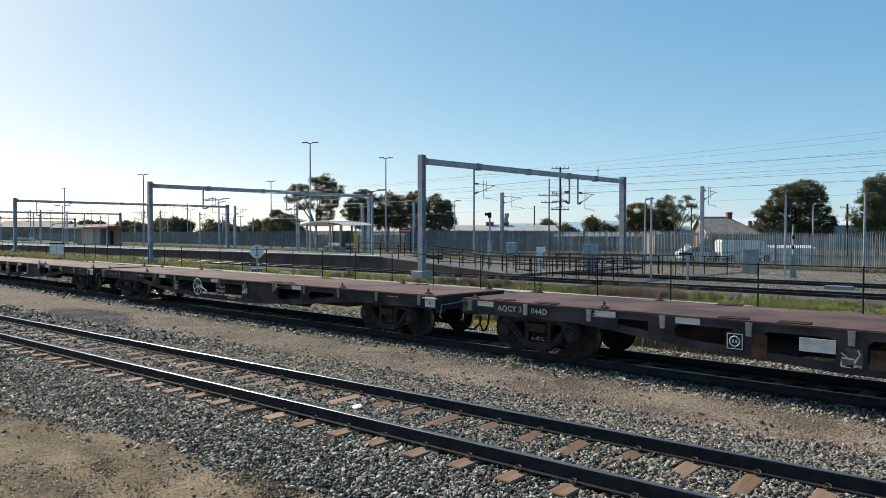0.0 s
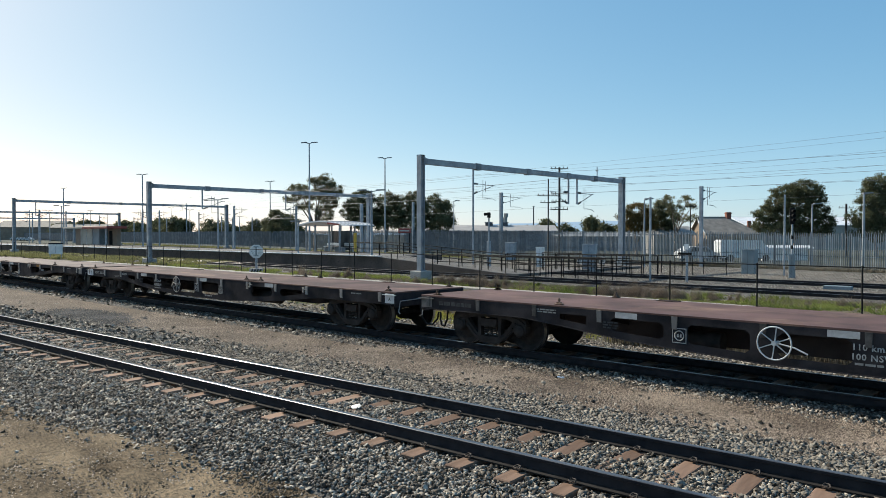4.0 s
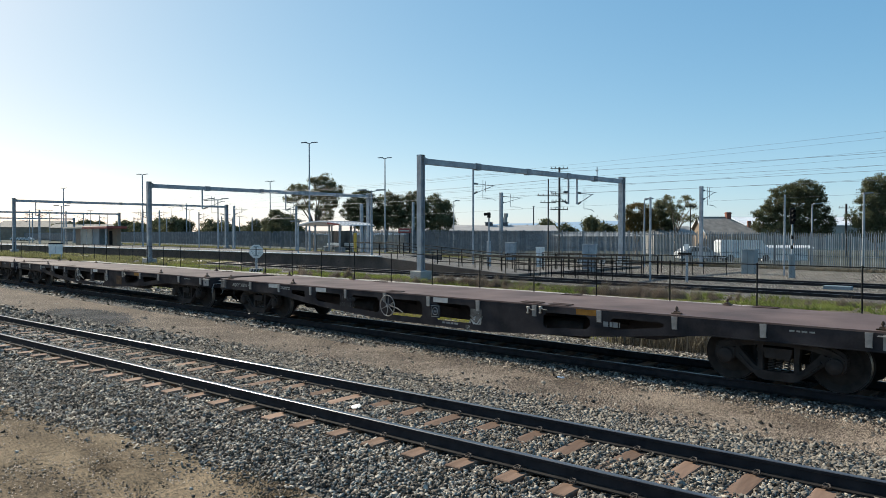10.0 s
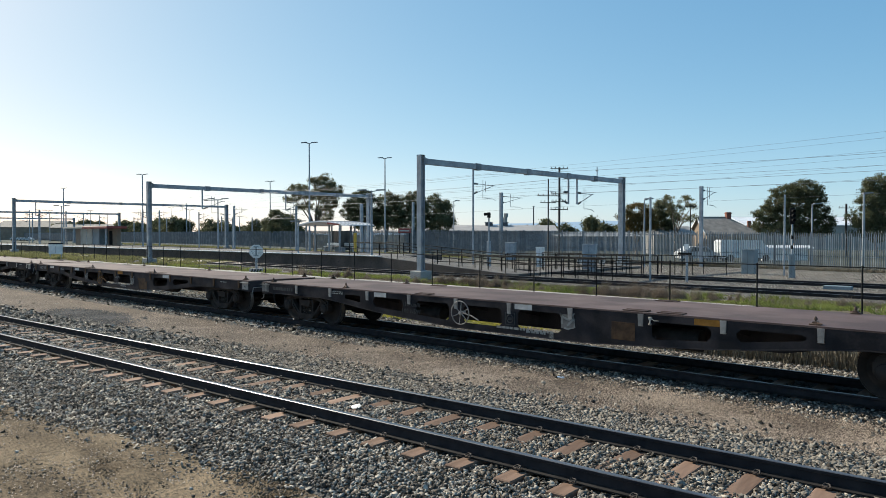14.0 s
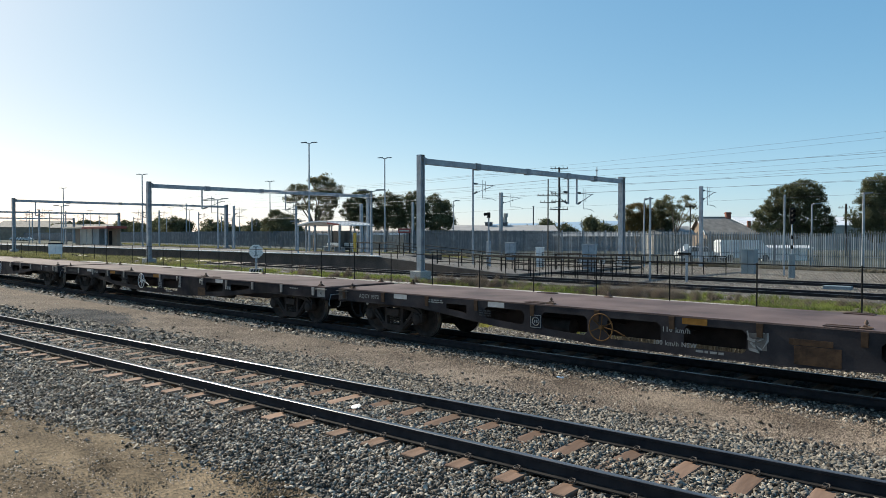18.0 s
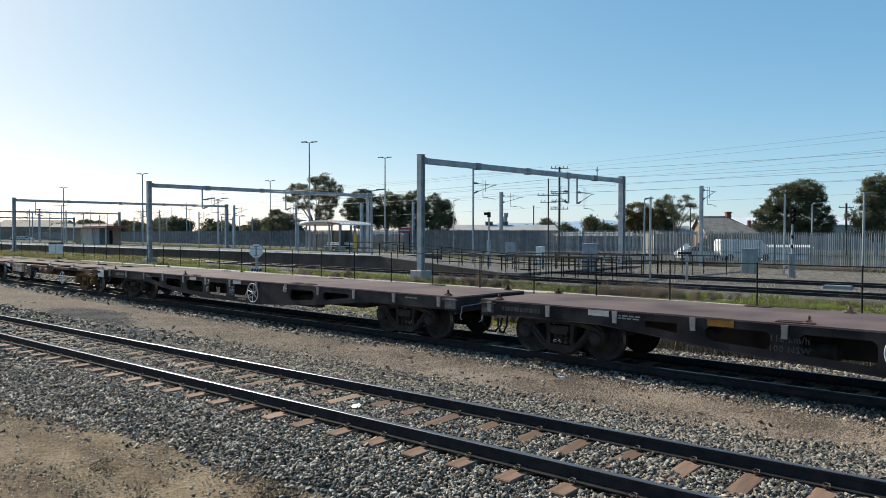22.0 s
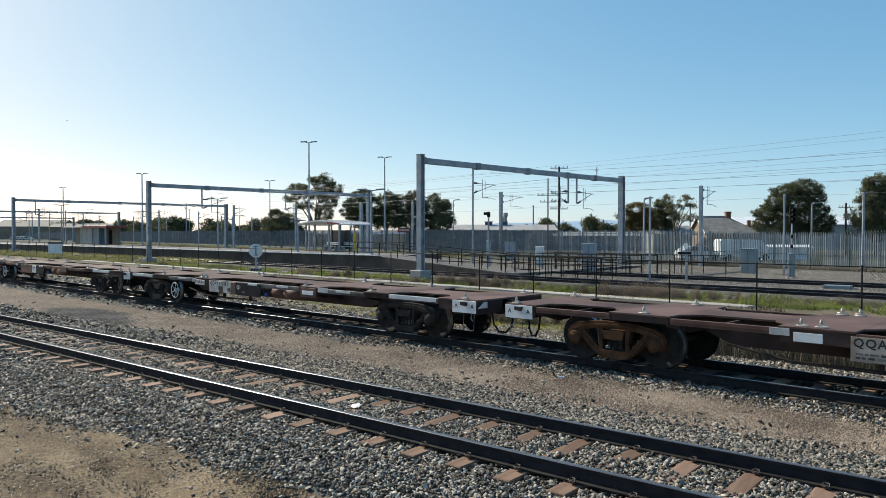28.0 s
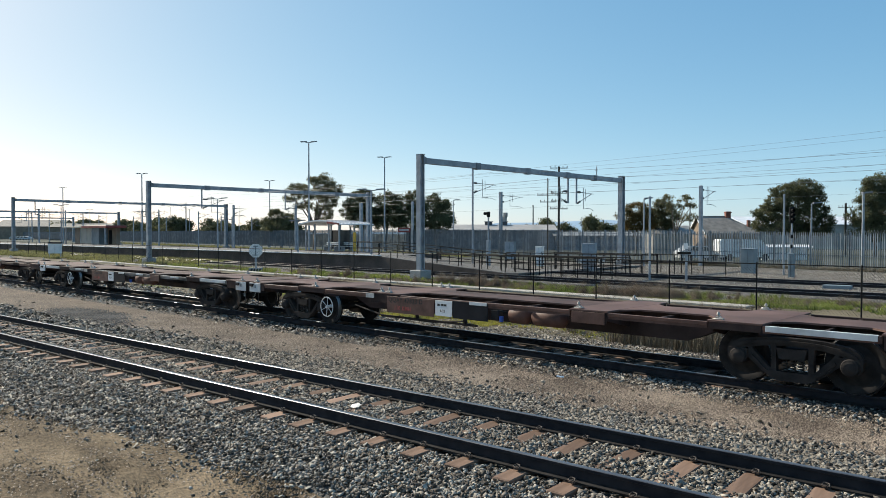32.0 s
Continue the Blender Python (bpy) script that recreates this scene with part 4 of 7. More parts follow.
    sq = part("marked_plate", G().box(-0.16, 0.16, -0.004, 0, -0.16, 0.16), M_PANEL, w, "black square with a stencilled ring", at=pose(q, -1.286, 0.74))
    ink = spec.get("ink", M_MARK_MID)
    part("ring_mark", G().ring((0, -0.006, 0), 0.085, 0.011, "y", 20, 4), ink, sq)
    part("square_mark", G().box(-0.135, 0.135, -0.007, -0.005, 0.12, 0.135).box(-0.135, 0.135, -0.007, -0.005, -0.135, -0.12).box(-0.135, -0.12, -0.007, -0.005, -0.12, 0.12).box(0.12, 0.135, -0.007, -0.005, -0.12, 0.12), ink, sq)
    part("centre_mark", G().box(-0.045, -0.01, -0.007, -0.005, -0.03, 0.03).box(0.012, 0.045, -0.007, -0.005, -0.03, 0.03), ink, sq)
    for k, (x, z, size) in enumerate(spec.get("scrawls", ())):
        scrawl(w, x, z, size, spec.get("scrawl", M_MARK_DIM), 31 * k + int(abs(x) * 100))
    for x, z in spec.get("valves", ()):
        valve = part("hanging_lock", G().box(-0.05, 0.05, -0.05, 0.0, 0.02, 0.09, 0.01).cyl((0, -0.035, -0.07), (0, -0.035, 0.02), 0.022, n=8).lathe([(0.0, -0.13), (0.045, -0.11), (0.045, -0.08), (0.0, -0.06)], (0, -0.035, 0), "z", 10), TWIST_PALE, w, "pale twistlock hanging on its chain", at=pose(x, -1.29, z) @ Matrix.Scale(0.72, 4), smooth=40)
        part("lock_handle", G().pipe([(0.03, -0.04, 0.05), (0.13, -0.05, 0.0), (0.24, -0.05, 0.005)], 0.01, 5), TWIST_PALE, valve)
    for x, wide, tall, z in spec.get("stains", ()):
        part("rust_patch", G().box(-wide / 2, wide / 2, -0.004, 0, -tall / 2, tall / 2, 0.001), M_RUST_PATCH, w, "rust-stained patch on the sill", at=pose(x, -1.2855, z))
    wheel_x, wheel_z, wheel_r, arm = spec.get("wheel", (-1.5, 0.78, 0.26, 0))
    if wheel_r:
        paint = spec.get("wheel_paint", M_TAG)
        handwheel(w, wheel_x, wheel_z, wheel_r, -1.36, paint, 6)
        if arm < 0:
            rod = [(wheel_x - 0.05, -1.32, wheel_z), (wheel_x - 0.38, -1.31, wheel_z + 0.06), (wheel_x - 0.50, -1.30, wheel_z - 0.10)]
        else:
            rod = [(wheel_x + 0.03, -1.32, wheel_z), (wheel_x + 0.30, -1.31, wheel_z - 0.05), (wheel_x + 0.50, -1.30, wheel_z - 0.14)]
        part("brake_arm", G().pipe(rod, 0.014, 6), paint, w, smooth=60)
    part("floor_conduit", G().pipe([(-5.4, -1.12, 0.66), (-3.0, -1.12, 0.47), (1.6, -1.12, 0.45), (5.2, -1.12, 0.66)], 0.018, 6), M_FRAME_BROWN, w, smooth=60)
    part("brake_cylinder", G().cyl((-3.4, -0.75, 0.62), (-2.6, -0.75, 0.62), 0.17, n=18), M_BOGIE, w, smooth=40)
    part("air_reservoir", G().cyl((2.6, -0.7, 0.6), (3.9, -0.7, 0.6), 0.2, n=18), M_BOGIE, w, smooth=40)
    return w


def skeletal_wagon(wheel_x=-5.05, bogies=(M_BOGIE, M_BOGIE), ends=("B", ""), rails=M_SILVER, label="open-framed container wagon with brown platforms and pale edge rails"):
    """Open-framed container wagon: a floor plate with long holes beside the spine, cross platforms and edge rails."""
    L = 18.6
    h = L / 2
    w = thing("skeletal_wagon", label, "container wagon", "wagons of the train")
    bays = [(-h, -h + 0.8), (-6.75, -5.5), (-3.6, -2.45), (2.55, 3.42), (5.4, 6.35), (h - 1.2, h)]
    for (_, a), (b, _) in zip(bays[:-1], bays[1:]):
        c = 0.30
        part("spine", G().prism([(a, -0.82), (a + c, -0.5), (b - c, -0.5), (b, -0.82), (b, 0.82), (b - c, 0.5), (a + c, 0.5), (a, 0.82)], 1.02, 1.052, "z"), M_DECK_SKEL, w, "brown centre spine")
    part("belly", G().prism([(-h, 1.018), (-h, 0.80), (-5.4, 0.80), (-4.7, 0.50), (4.6, 0.50), (5.3, 0.80), (h, 0.80), (h, 1.018)], -0.3, 0.3), M_FRAME_BROWN, w, "deep brown centre sill")
    for a, b in bays:
        part("platform", G().box(a, b, -1.25, 1.25, 1.02, 1.055, 0.004), M_DECK_SKEL, w)
        for y in (-1.24, 1.22):
            part("platform_side", G().box(a + 0.03, b - 0.03, y, y + 0.02, 0.90 if 5 < abs(a + b) / 2 < 7 else 0.80, 1.018), M_FRAME_BROWN, w)
        for x in (a + 0.06, b - 0.09):
            part("platform_bearer", G().prism([(-1.2, 1.018), (1.2, 1.018), (1.2, 0.86), (0.31, 0.66), (-0.31, 0.66), (-1.2, 0.86)], x, x + 0.03, "x"), M_FRAME_BROWN, w)
    for (_, a), (b, _) in zip(bays[:-1], bays[1:]):
        short = b - a < 1.85
        for s in (-1, 1):
            y = s * 1.22
            mat = M_FRAME_BROWN if s > 0 else rails
            part("edge_rail", G().box(a, b, y - 0.03, y + 0.03, 0.95, 1.02, 0.006).box(a, b, y - 0.012, y + 0.012, 0.90, 0.95), mat, w, "worn pale edge rail" if s < 0 and rails is M_SILVER else "")
        if rails is not M_SILVER and not (short and ends[1] == "W" and a > 0):
            pass
        elif not short:
            part("rail_patch", G().box(b - 1.15, b - 0.55, -1.262, -1.252, 0.955, 1.015), M_PLATE, w, "white-painted length of edge rail")
        else:
            part("rail_cover", G().box(a + 0.05, b - 0.05, -1.27, -1.253, 0.93, 1.02, 0.004).box(a + 0.05, b - 0.05, -1.27, -1.18, 1.02, 1.026), M_PLATE, w, "white-painted length of edge rail")
        n = max(1, int((b - a) / 1.3))
        for k in range(1, n + 1):
            x = a + (b - a) * k / (n + 1)
            for s in (-1, 1):
                part("outrigger", G().box(x - 0.025, x + 0.025, min(s * 0.31, s * 1.2), max(s * 0.31, s * 1.2), 0.93, 1.0), M_FRAME_BROWN, w)
    for s, code in ((-1, ends[0]), (1, ends[1])):
        if code in ("A", "B"):
            wide = 0.30 if code == "B" else 0.36
            ep = part("end_plate", G().box(-wide, wide, -0.012, 0, -0.15, 0.13, 0.004), M_PLATE if code == "B" else M_WHITE, w, "white-painted end plate", at=pose(s * (h - wide), -1.252, 0.90))
            if code == "B":
                letters("B", 0.13, M_INK, ep, pose(0.02, -0.014, 0.02) @ FACE)
            else:
                for dx in (-0.24, 0.25):
                    letters("A", 0.14, M_INK, ep, pose(dx, -0.014, 0.0) @ FACE)
            part("load_bracket", G().prism([(-0.10, 0.0), (0.10, 0.0), (0.06, -0.09), (-0.10, -0.07)], -0.05, 0.0), M_FRAME, ep, at=pose(0.02 if code == "A" else -0.16, -0.012, 0.10))
        part("headstock", G().box(min(s * h, s * (h - 0.04)), max(s * h, s * (h - 0.04)), -1.24, 1.24, 0.72, 1.02, 0.006), M_FRAME_BROWN, w)
        if code == "A":
            part("end_bracket", G().prism([(-0.34, 0.86), (0.0, 0.86), (0.0, 1.0), (-0.12, 1.0)], s * h - 0.004 if s < 0 else s * h, s * h if s < 0 else s * h + 0.004, "x"), M_PLATE, w, "white-painted patch on the end beam", at=pose(0, -0.86, 0))
        coupler(w, s * (h - 0.25), s)
        bogie(w, s * (h - 2.54), bogies[0] if s < 0 else bogies[1], "" if bogies[0] is M_BOGIE else "rust-stained cast bogie")
        part("footstep", G().pipe([(s * (h - 0.1), -1.2, 0.72), (s * (h - 0.1), -1.22, 0.36), (s * (h - 0.42), -1.22, 0.36), (s * (h - 0.42), -1.2, 0.72)], 0.012, 6), M_TAG_DARK, w, smooth=60)
    for x in (-h + 0.2, -6.08, -3.28, -2.98, 2.68, 5.55, h - 0.45):
        for y in (-1.12, 1.12):
            part("twistlock", TWIST_LIGHT, None, w, at=pose(x, y, 1.056, 0, 0, 0 if y < 0 else 180) @ SMALL)
    tank = G()
    for x0, x1 in ((0.78, 1.22), (1.42, 2.16)):
        tank.lathe([(0.0, x0 - 0.05), (0.13, x0 - 0.03), (0.19, x0 + 0.03), (0.19, x1 - 0.03), (0.13, x1 + 0.03), (0.0, x1 + 0.05)], (0, -0.85, 0.76), "x", 22)
    part("air_tank", tank, M_TANK, w, "brown air tanks", smooth=45)
    valve = part("valve_block", G().box(0.44, 0.64, -1.2, -1.0, 0.66, 0.86, 0.01).pipe([(0.4, -1.1, 0.9), (0.5, -1.15, 0.93), (0.62, -1.1, 0.84), (0.75, -0.95, 0.8)], 0.02), M_BOGIE, w, smooth=40)
    part("blue_cap", G().cyl((0.70, -1.15, 0.62), (0.70, -1.15, 0.74), 0.05, n=12), M_BLUE, valve, "blue valve cap", smooth=40)
    part("brake_rigging", G().box(-3.5, -0.2, -0.95, -0.9, 0.40, 0.45).pipe([(-4.6, -0.9, 0.62), (-3.4, -0.92, 0.42), (-1.6, -0.92, 0.40), (-0.6, -0.92, 0.50)], 0.022).box(-2.2, -2.14, -0.96, -0.88, 0.40, 0.66).box(-0.6, -0.54, -0.96, -0.88, 0.40, 0.66), M_BOGIE, w)
    handwheel(w, wheel_x, 0.55, 0.265, -1.33, M_PLATE, 6)
    return w


M_FRONT = []          # (wagon, centre along the train at the start)


M_BUFF = surface("worn_buff_paint", (0.20, 0.165, 0.135), (0.46, 0.40, 0.345), 0.7, scale=3.5, fine=30, bump=0.15)
M_INK_BRIGHT = surface("stencil_red", (0.30, 0.05, 0.045), (0.42, 0.09, 0.08), 0.7, scale=9, fine=60, bump=0)


def board(w, x0, x1, z0, z1, mat, label, y=-1.25):
    """A flat board on the side of a wagon."""
    part("side_board", G().box(x0, x1, y - 0.012, y, z0, z1, 0.003), mat, w, label)


def marks(w, kind, code, seed):
    h = FLAT_L / 2
    if kind == "flat":
        if code:
            letters(code, 0.17 if seed == 100 else 0.138, M_MARK_MID if seed == 100 else M_MARK_DIM, w, pose(-h + (1.42 if seed == 100 else 1.25), -1.288, 0.945) @ FACE)
        else:
            stencil_bars(w, -h + 0.6, 0.94, 1.0, 1, 0.09, -1.284, M_FAINT, seed + 5)
        stencil_bars(w, -h + 3.35, 1.0, 0.55, 2, 0.028, -1.284, M_MARK_DIM, seed)
        stencil_bars(w, h - 1.7, 1.0, 0.4, 1, 0.028, -1.284, M_MARK_DIM, seed + 1)
        stencil_bars(w, 0.3, 0.50, 0.5, 1, 0.04, -1.284, M_MARK_DIM, seed + 2)
    else:
        board(w, -3.74, -3.42, 0.90, 1.02, M_GREY_PAINT, "grey step board on the edge rail")
        board(w, -0.12, 0.40, 0.945, 1.015, M_PLATE, "white-painted length of edge rail", -1.285)
        if seed == 300:
            board(w, -3.36, -2.92, 0.82, 0.97, M_WHITE, "blank white board")
            board(w, -2.52, -1.06, 0.60, 0.98, M_BUFF, "worn buff panel with black stencilled number")
            letters(code, 0.19, M_INK, w, pose(-1.80, -1.265, 0.885) @ FACE)
            stencil_bars(w, -2.45, 0.72, 0.55, 2, 0.035, -1.264, M_TAG_DARK, seed)
            board(w, -1.05, -0.67, 0.60, 0.90, M_TANK, "brown plate beside the number")
            letters("AIR RELEASE", 0.075, M_INK, w, pose(-0.82, -1.256, 0.945) @ FACE)
            board(w, -0.66, 0.42, 0.56, 1.0, M_PANEL, "black side panel with white stencil")
            letters("Q2", 0.17, M_MARK, w, pose(-0.36, -1.265, 0.83) @ FACE)
            letters("5-23", 0.085, M_MARK, w, pose(-0.36, -1.265, 0.67) @ FACE)
        elif seed == 310:
            board(w, -3.52, -2.88, 0.82, 0.985, M_WHITE, "white board with maroon letters")
            letters("110KMH", 0.165, M_INK_RED, w, pose(-3.2, -1.265, 0.90) @ FACE)
            board(w, -2.55, -1.19, 0.62, 0.985, M_GREY_PAINT, "worn pale panel with black stencilled number")
            letters(code, 0.165, M_INK, w, pose(-1.90, -1.265, 0.90) @ FACE)
            board(w, -1.36, -1.20, 0.68, 0.80, M_TAG_DARK, "small dark plate", -1.265)
            scrawl(w, -1.75, 0.72, 0.22, M_TANK, seed)
            board(w, -1.18, -0.90, 0.62, 0.985, M_TANK, "brown plate beside the number")
            board(w, -0.89, 0.56, 0.60, 1.0, M_PANEL, "black side panel with white stencil")
            letters("Q1", 0.17, M_MARK, w, pose(-0.70, -1.265, 0.85) @ FACE)
            letters("6-23", 0.075, M_MARK, w, pose(-0.40, -1.265, 0.70) @ FACE)
            board(w, 2.6, 3.36, 0.74, 1.01, M_TANK, "rusty brown panel")
            board(w, 2.72, 3.24, 0.82, 0.93, M_WHITE, "small white plate", -1.265)
            board(w, 3.44, 3.90, 0.92, 1.05, M_GREY_PAINT, "pale grey step board on the edge rail")
        else:
            board(w, -2.92, -1.26, 0.58, 0.985, M_TANK, "red-brown panel with a dark stencilled number")
            letters(code, 0.165, M_INK, w, pose(-2.25, -1.265, 0.90) @ FACE)
            letters("110 KMH", 0.14, M_INK_BRIGHT, w, pose(-2.35, -1.265, 0.70) @ FACE)
            board(w, -1.22, -0.68, 0.62, 0.985, M_WHITE, "white data board")
            letters("4-23", 0.09, M_INK, w, pose(-0.98, -1.265, 0.74) @ FACE)
            stencil_bars(w, -1.15, 0.88, 0.3, 1, 0.05, -1.264, M_INK, seed)
            board(w, -0.66, 0.40, 0.60, 1.0, M_PANEL, "black side panel")
            board(w, 2.6, 3.36, 0.78, 1.01, M_TANK, "rusty brown panel")


def train():
    rnd = random.Random(21)
    red = dict(deck=M_DECK, corner=M_PLATE, label="empty red-brown steel container flat wagon on the freight track")
    plain = dict(corner=M_TAG)
    specs = [
        (dict(plates=(-9.06, -6.03, -4.35), plate=M_GREY_PAINT, square=-3.51, ink=M_MARK, locks=(-9.5, -6.15, 6.05, 9.36), flaps=(-8.67, -7.52, -3.6, -2.6), wheel=(0, 0, 0, 0), scrawls=((-1.70, 0.68, 0.26),), scrawl=M_GREY_PAINT,
              stains=((-3.1, 0.26, 0.42, 0.68), (-1.25, 0.4, 0.3, 0.66), (0.6, 0.7, 0.3, 0.72)), board=(-2.2, 0.54, 0.22, 0.80)), red),
        (dict(plates=(-4.25, -0.5, 4.15), square=-3.18, ink=M_MARK_MID, locks=(-5.88, 6.06, -9.36, 9.36), flaps=(2.83, 3.51), wheel=(-1.51, 0.78, 0.27, 0), wheel_paint=M_PLATE, scrawls=((1.36, 0.80, 0.26),), scrawl=M_MARK, valves=((3.12, 0.99),)), {**red, "pocket": M_TAG_DARK}),
        (dict(plates=(-4.3, 0.21, 4.18), square=-0.24, ink=M_MARK_MID, locks=(2.67, 3.49, -9.36, 9.36), flaps=(2.95, -6.2), wheel=(-1.57, 0.78, 0.265, -1), scrawls=((1.35, 0.76, 0.24),), valves=((3.13, 0.99), (5.95, 0.98))), red),
        (dict(plates=(-6.7, -4.35, 0.25), orange=(4.23,), square=0.07, ink=M_MARK_DIM, locks=(-5.9, 6.05, -9.36, 9.36), flaps=(2.80, 3.52, -1.5), wheel=(-1.53, 0.77, 0.26, 0), scrawls=((1.35, 0.73, 0.30), (1.1, 0.44, 0.12)), scrawl=M_MARK_MID, valves=((2.82, 0.98), (3.14, 1.0))), plain),
        (dict(plates=(-4.33, 0.23), orange=(4.24,), square=-0.13, ink=M_FAINT, locks=(-5.9, 5.96, -9.36, 9.36), flaps=(2.79, 3.5, -2.9), wheel=(-1.52, 0.77, 0.265, 1), scrawls=((1.34, 0.80, 0.28), (0.95, 0.46, 0.12)), valves=((3.17, 0.97),), stains=((2.6, 0.5, 0.34, 0.72),)), plain),
        (dict(plates=(-7.31, -4.25, 4.21), plate=M_GREY_PAINT, orange=(0.28,), square=-3.18, ink=M_MARK_DIM, locks=(-2.9, 2.95, -9.36, 9.36), flaps=(2.6, 3.5, -3.3), wheel=(-1.58, 0.76, 0.26, 1), wheel_paint=M_BOGIE_OCHRE, scrawls=((1.37, 0.77, 0.28),), stains=((2.2, 0.66, 0.10, 0.83), (2.3, 0.7, 0.3, 0.62))), {**plain, "pocket": M_RUST_PATCH}),
        (dict(plates=(-6.75, 4.09), orange=(-4.33, -0.46), square=-0.16, ink=M_MARK_DIM, locks=(-2.95, 2.93, -9.36, 9.36), flaps=(-3.2, 2.7, 3.5), wheel=(-1.56, 0.79, 0.265, 0), wheel_paint=M_PLATE, scrawls=((1.36, 0.76, 0.18),), valves=((1.2, 1.0), (2.85, 0.98)), stains=((2.9, 0.5, 0.3, 0.6),)), plain),
        (dict(plates=(-2.58, 0.27), square=-0.03, ink=M_MARK_MID, locks=(-3.44, -9.36, 9.36), flaps=(-2.77, 3.3, 3.9), wheel=(1.30, 0.74, 0.29, -1), wheel_paint=M_PLATE, scrawls=((-1.6, 0.72, 0.16), (-0.9, 0.70, 0.18)), scrawl=M_GREY_PAINT, valves=((-1.49, 0.97), (2.91, 0.95))), {})]
    near_ends = [(-1.53, "AQCY 31"), (-21.9, ""), (-42.36, "AQCY 303522"), (-62.56, "AQCY 30396 H"), (-82.84, ""), (-103.12, "AQCY 0372"), (-123.22, ""), (-143.5, "AQCY 30306 S")]
    flats = []
    for k, (x, code) in enumerate(near_ends):
        at = pose(x, FREIGHT_Y, FREIGHT_Z)
        spec, look_of = specs[k]
        w = flat_wagon(spec, **look_of)
        w.matrix_basis = at
        if "board" in spec:
            bx, bw, bh, bz = spec["board"]
            part("pale_board", G().box(-bw / 2, bw / 2, -0.01, 0, -bh / 2, bh / 2, 0.004), M_GREY_PAINT, w, "worn pale steel board on the sill", at=pose(bx, -1.287, bz))
        flats.append((w, code))
        M_FRONT.append((w, x))
    kinds = [(4.8, (M_BOGIE_RUST, M_BOGIE_OCHRE), ("A", "B")), (-4.85, (M_BOGIE, M_BOGIE), ("B", "A")), (-5.3, (M_BOGIE, M_BOGIE), ("B", "W")),
             (-5.2, (M_BOGIE, M_BOGIE), ("A", "B")), (-5.2, (M_BOGIE, M_BOGIE), ("B", "")), (-5.2, (M_BOGIE, M_BOGIE), ("B", ""))]
    skels = []
    for k, (x, (wx, bog, ends), code) in enumerate(zip((-163.05, -182.5, -201.28, -220.1, -238.9, -257.7), kinds, ("QQAY 47800 T", "QQAY 47798 S", "QQAY 47833 D", "QQAY 478", "QQAY 478", "QQAY 478"))):
        w = skeletal_wagon(wx, bog, ends, M_SILVER if k in (1, 3, 5) else M_TANK, *(() if k in (1, 3, 5) else ("open-framed container wagon with brown edge rails and rusty bogies",)))
        w.matrix_basis = pose(x, FREIGHT_Y, FREIGHT_Z)
        skels.append((w, code))
        M_FRONT.append((w, x))
    for k, (w, code) in enumerate(flats):
        marks(w, "flat", code, 100 + 10 * k)
    for k, (w, code) in enumerate(skels):
        marks(w, "skeletal", code, 300 + 10 * k)
    cb = part("corner_board", G().box(-0.30, 0.30, -0.01, 0, -0.13, 0.12, 0.003), M_PLATE, flats[2][0], "worn white corner board", at=pose(-FLAT_L / 2 + 0.31, -1.294, 0.94))
    letters("B", 0.17, M_INK, cb, pose(0.12, -0.012, 0) @ FACE)
    letters("044D", 0.17, M_MARK_MID, flats[0][0], pose(-FLAT_L / 2 + 2.15, -1.288, 0.94) @ FACE)
    letters("CAPACITY", 0.085, M_MARK_DIM, flats[2][0], pose(-FLAT_L / 2 + 3.0, -1.29, 0.865) @ FACE)
    for k, x in ((1, -0.1), (2, -3.17)):
        letters("110 km/h\n100 NSW", 0.135, M_MARK_MID, flats[k][0], pose(x, -1.292, 0.76) @ FACE)
        stencil_bars(flats[k][0], x - 0.24, 0.58, 0.48, 1, 0.035, -1.288, M_MARK_DIM, 750 + k)
    letters("110 km/h", 0.13, M_MARK_DIM, flats[5][0], pose(-0.07, -1.292, 0.83) @ FACE)
    letters("100 km/h NSW", 0.12, M_MARK_DIM, flats[5][0], pose(-0.1, -1.292, 0.58) @ FACE)
    for k in (3, 4, 6):
        letters("110 km/h\n100 NSW", 0.15, M_FAINT, flats[k][0], pose(-3.2, -1.292, 0.76) @ FACE)
    for k, x in ((3, 4.8), (6, 4.64)):
        stencil_bars(flats[k][0], x - 0.18, 0.82, 0.36, 1, 0.10, -1.288, M_MARK_DIM, 760 + k)
    stencil_bars(flats[4][0], -0.5, 0.54, 1.5, 1, 0.05, -1.288, M_MARK_DIM, 771)
    for k in (1, 2, 5):
        stencil_bars(flats[k][0], -4.75, 0.86, 0.34, 3, 0.03, -1.288, M_FAINT, 780 + k)


train()


# ---- beyond the freight track: verge, fences, electrified lines, platform ----
M_ROOF_GREY = surface("grey_metal_roof", (0.22, 0.215, 0.20), (0.36, 0.35, 0.33), 0.6, metal=0.2, scale=0.6, fine=8, bump=0.1)
M_ROOF_CREAM = surface("cream_metal_roof", (0.30, 0.275, 0.25), (0.46, 0.42, 0.385), 0.6, scale=0.6, fine=8, bump=0.1)
M_ROOF_WHITE = surface("white_metal_roof", (0.62, 0.63, 0.64), (0.80, 0.80, 0.80), 0.5, scale=0.4, fine=8, bump=0.1)
M_TILE_ROOF = surface("brown_tile_roof", (0.21, 0.182, 0.155), (0.36, 0.315, 0.265), 0.85, scale=1.5, fine=12, bump=0.4)
M_WALL_CREAM = surface("cream_wall", (0.38, 0.34, 0.28), (0.52, 0.475, 0.40), 0.85, scale=0.8, fine=12)
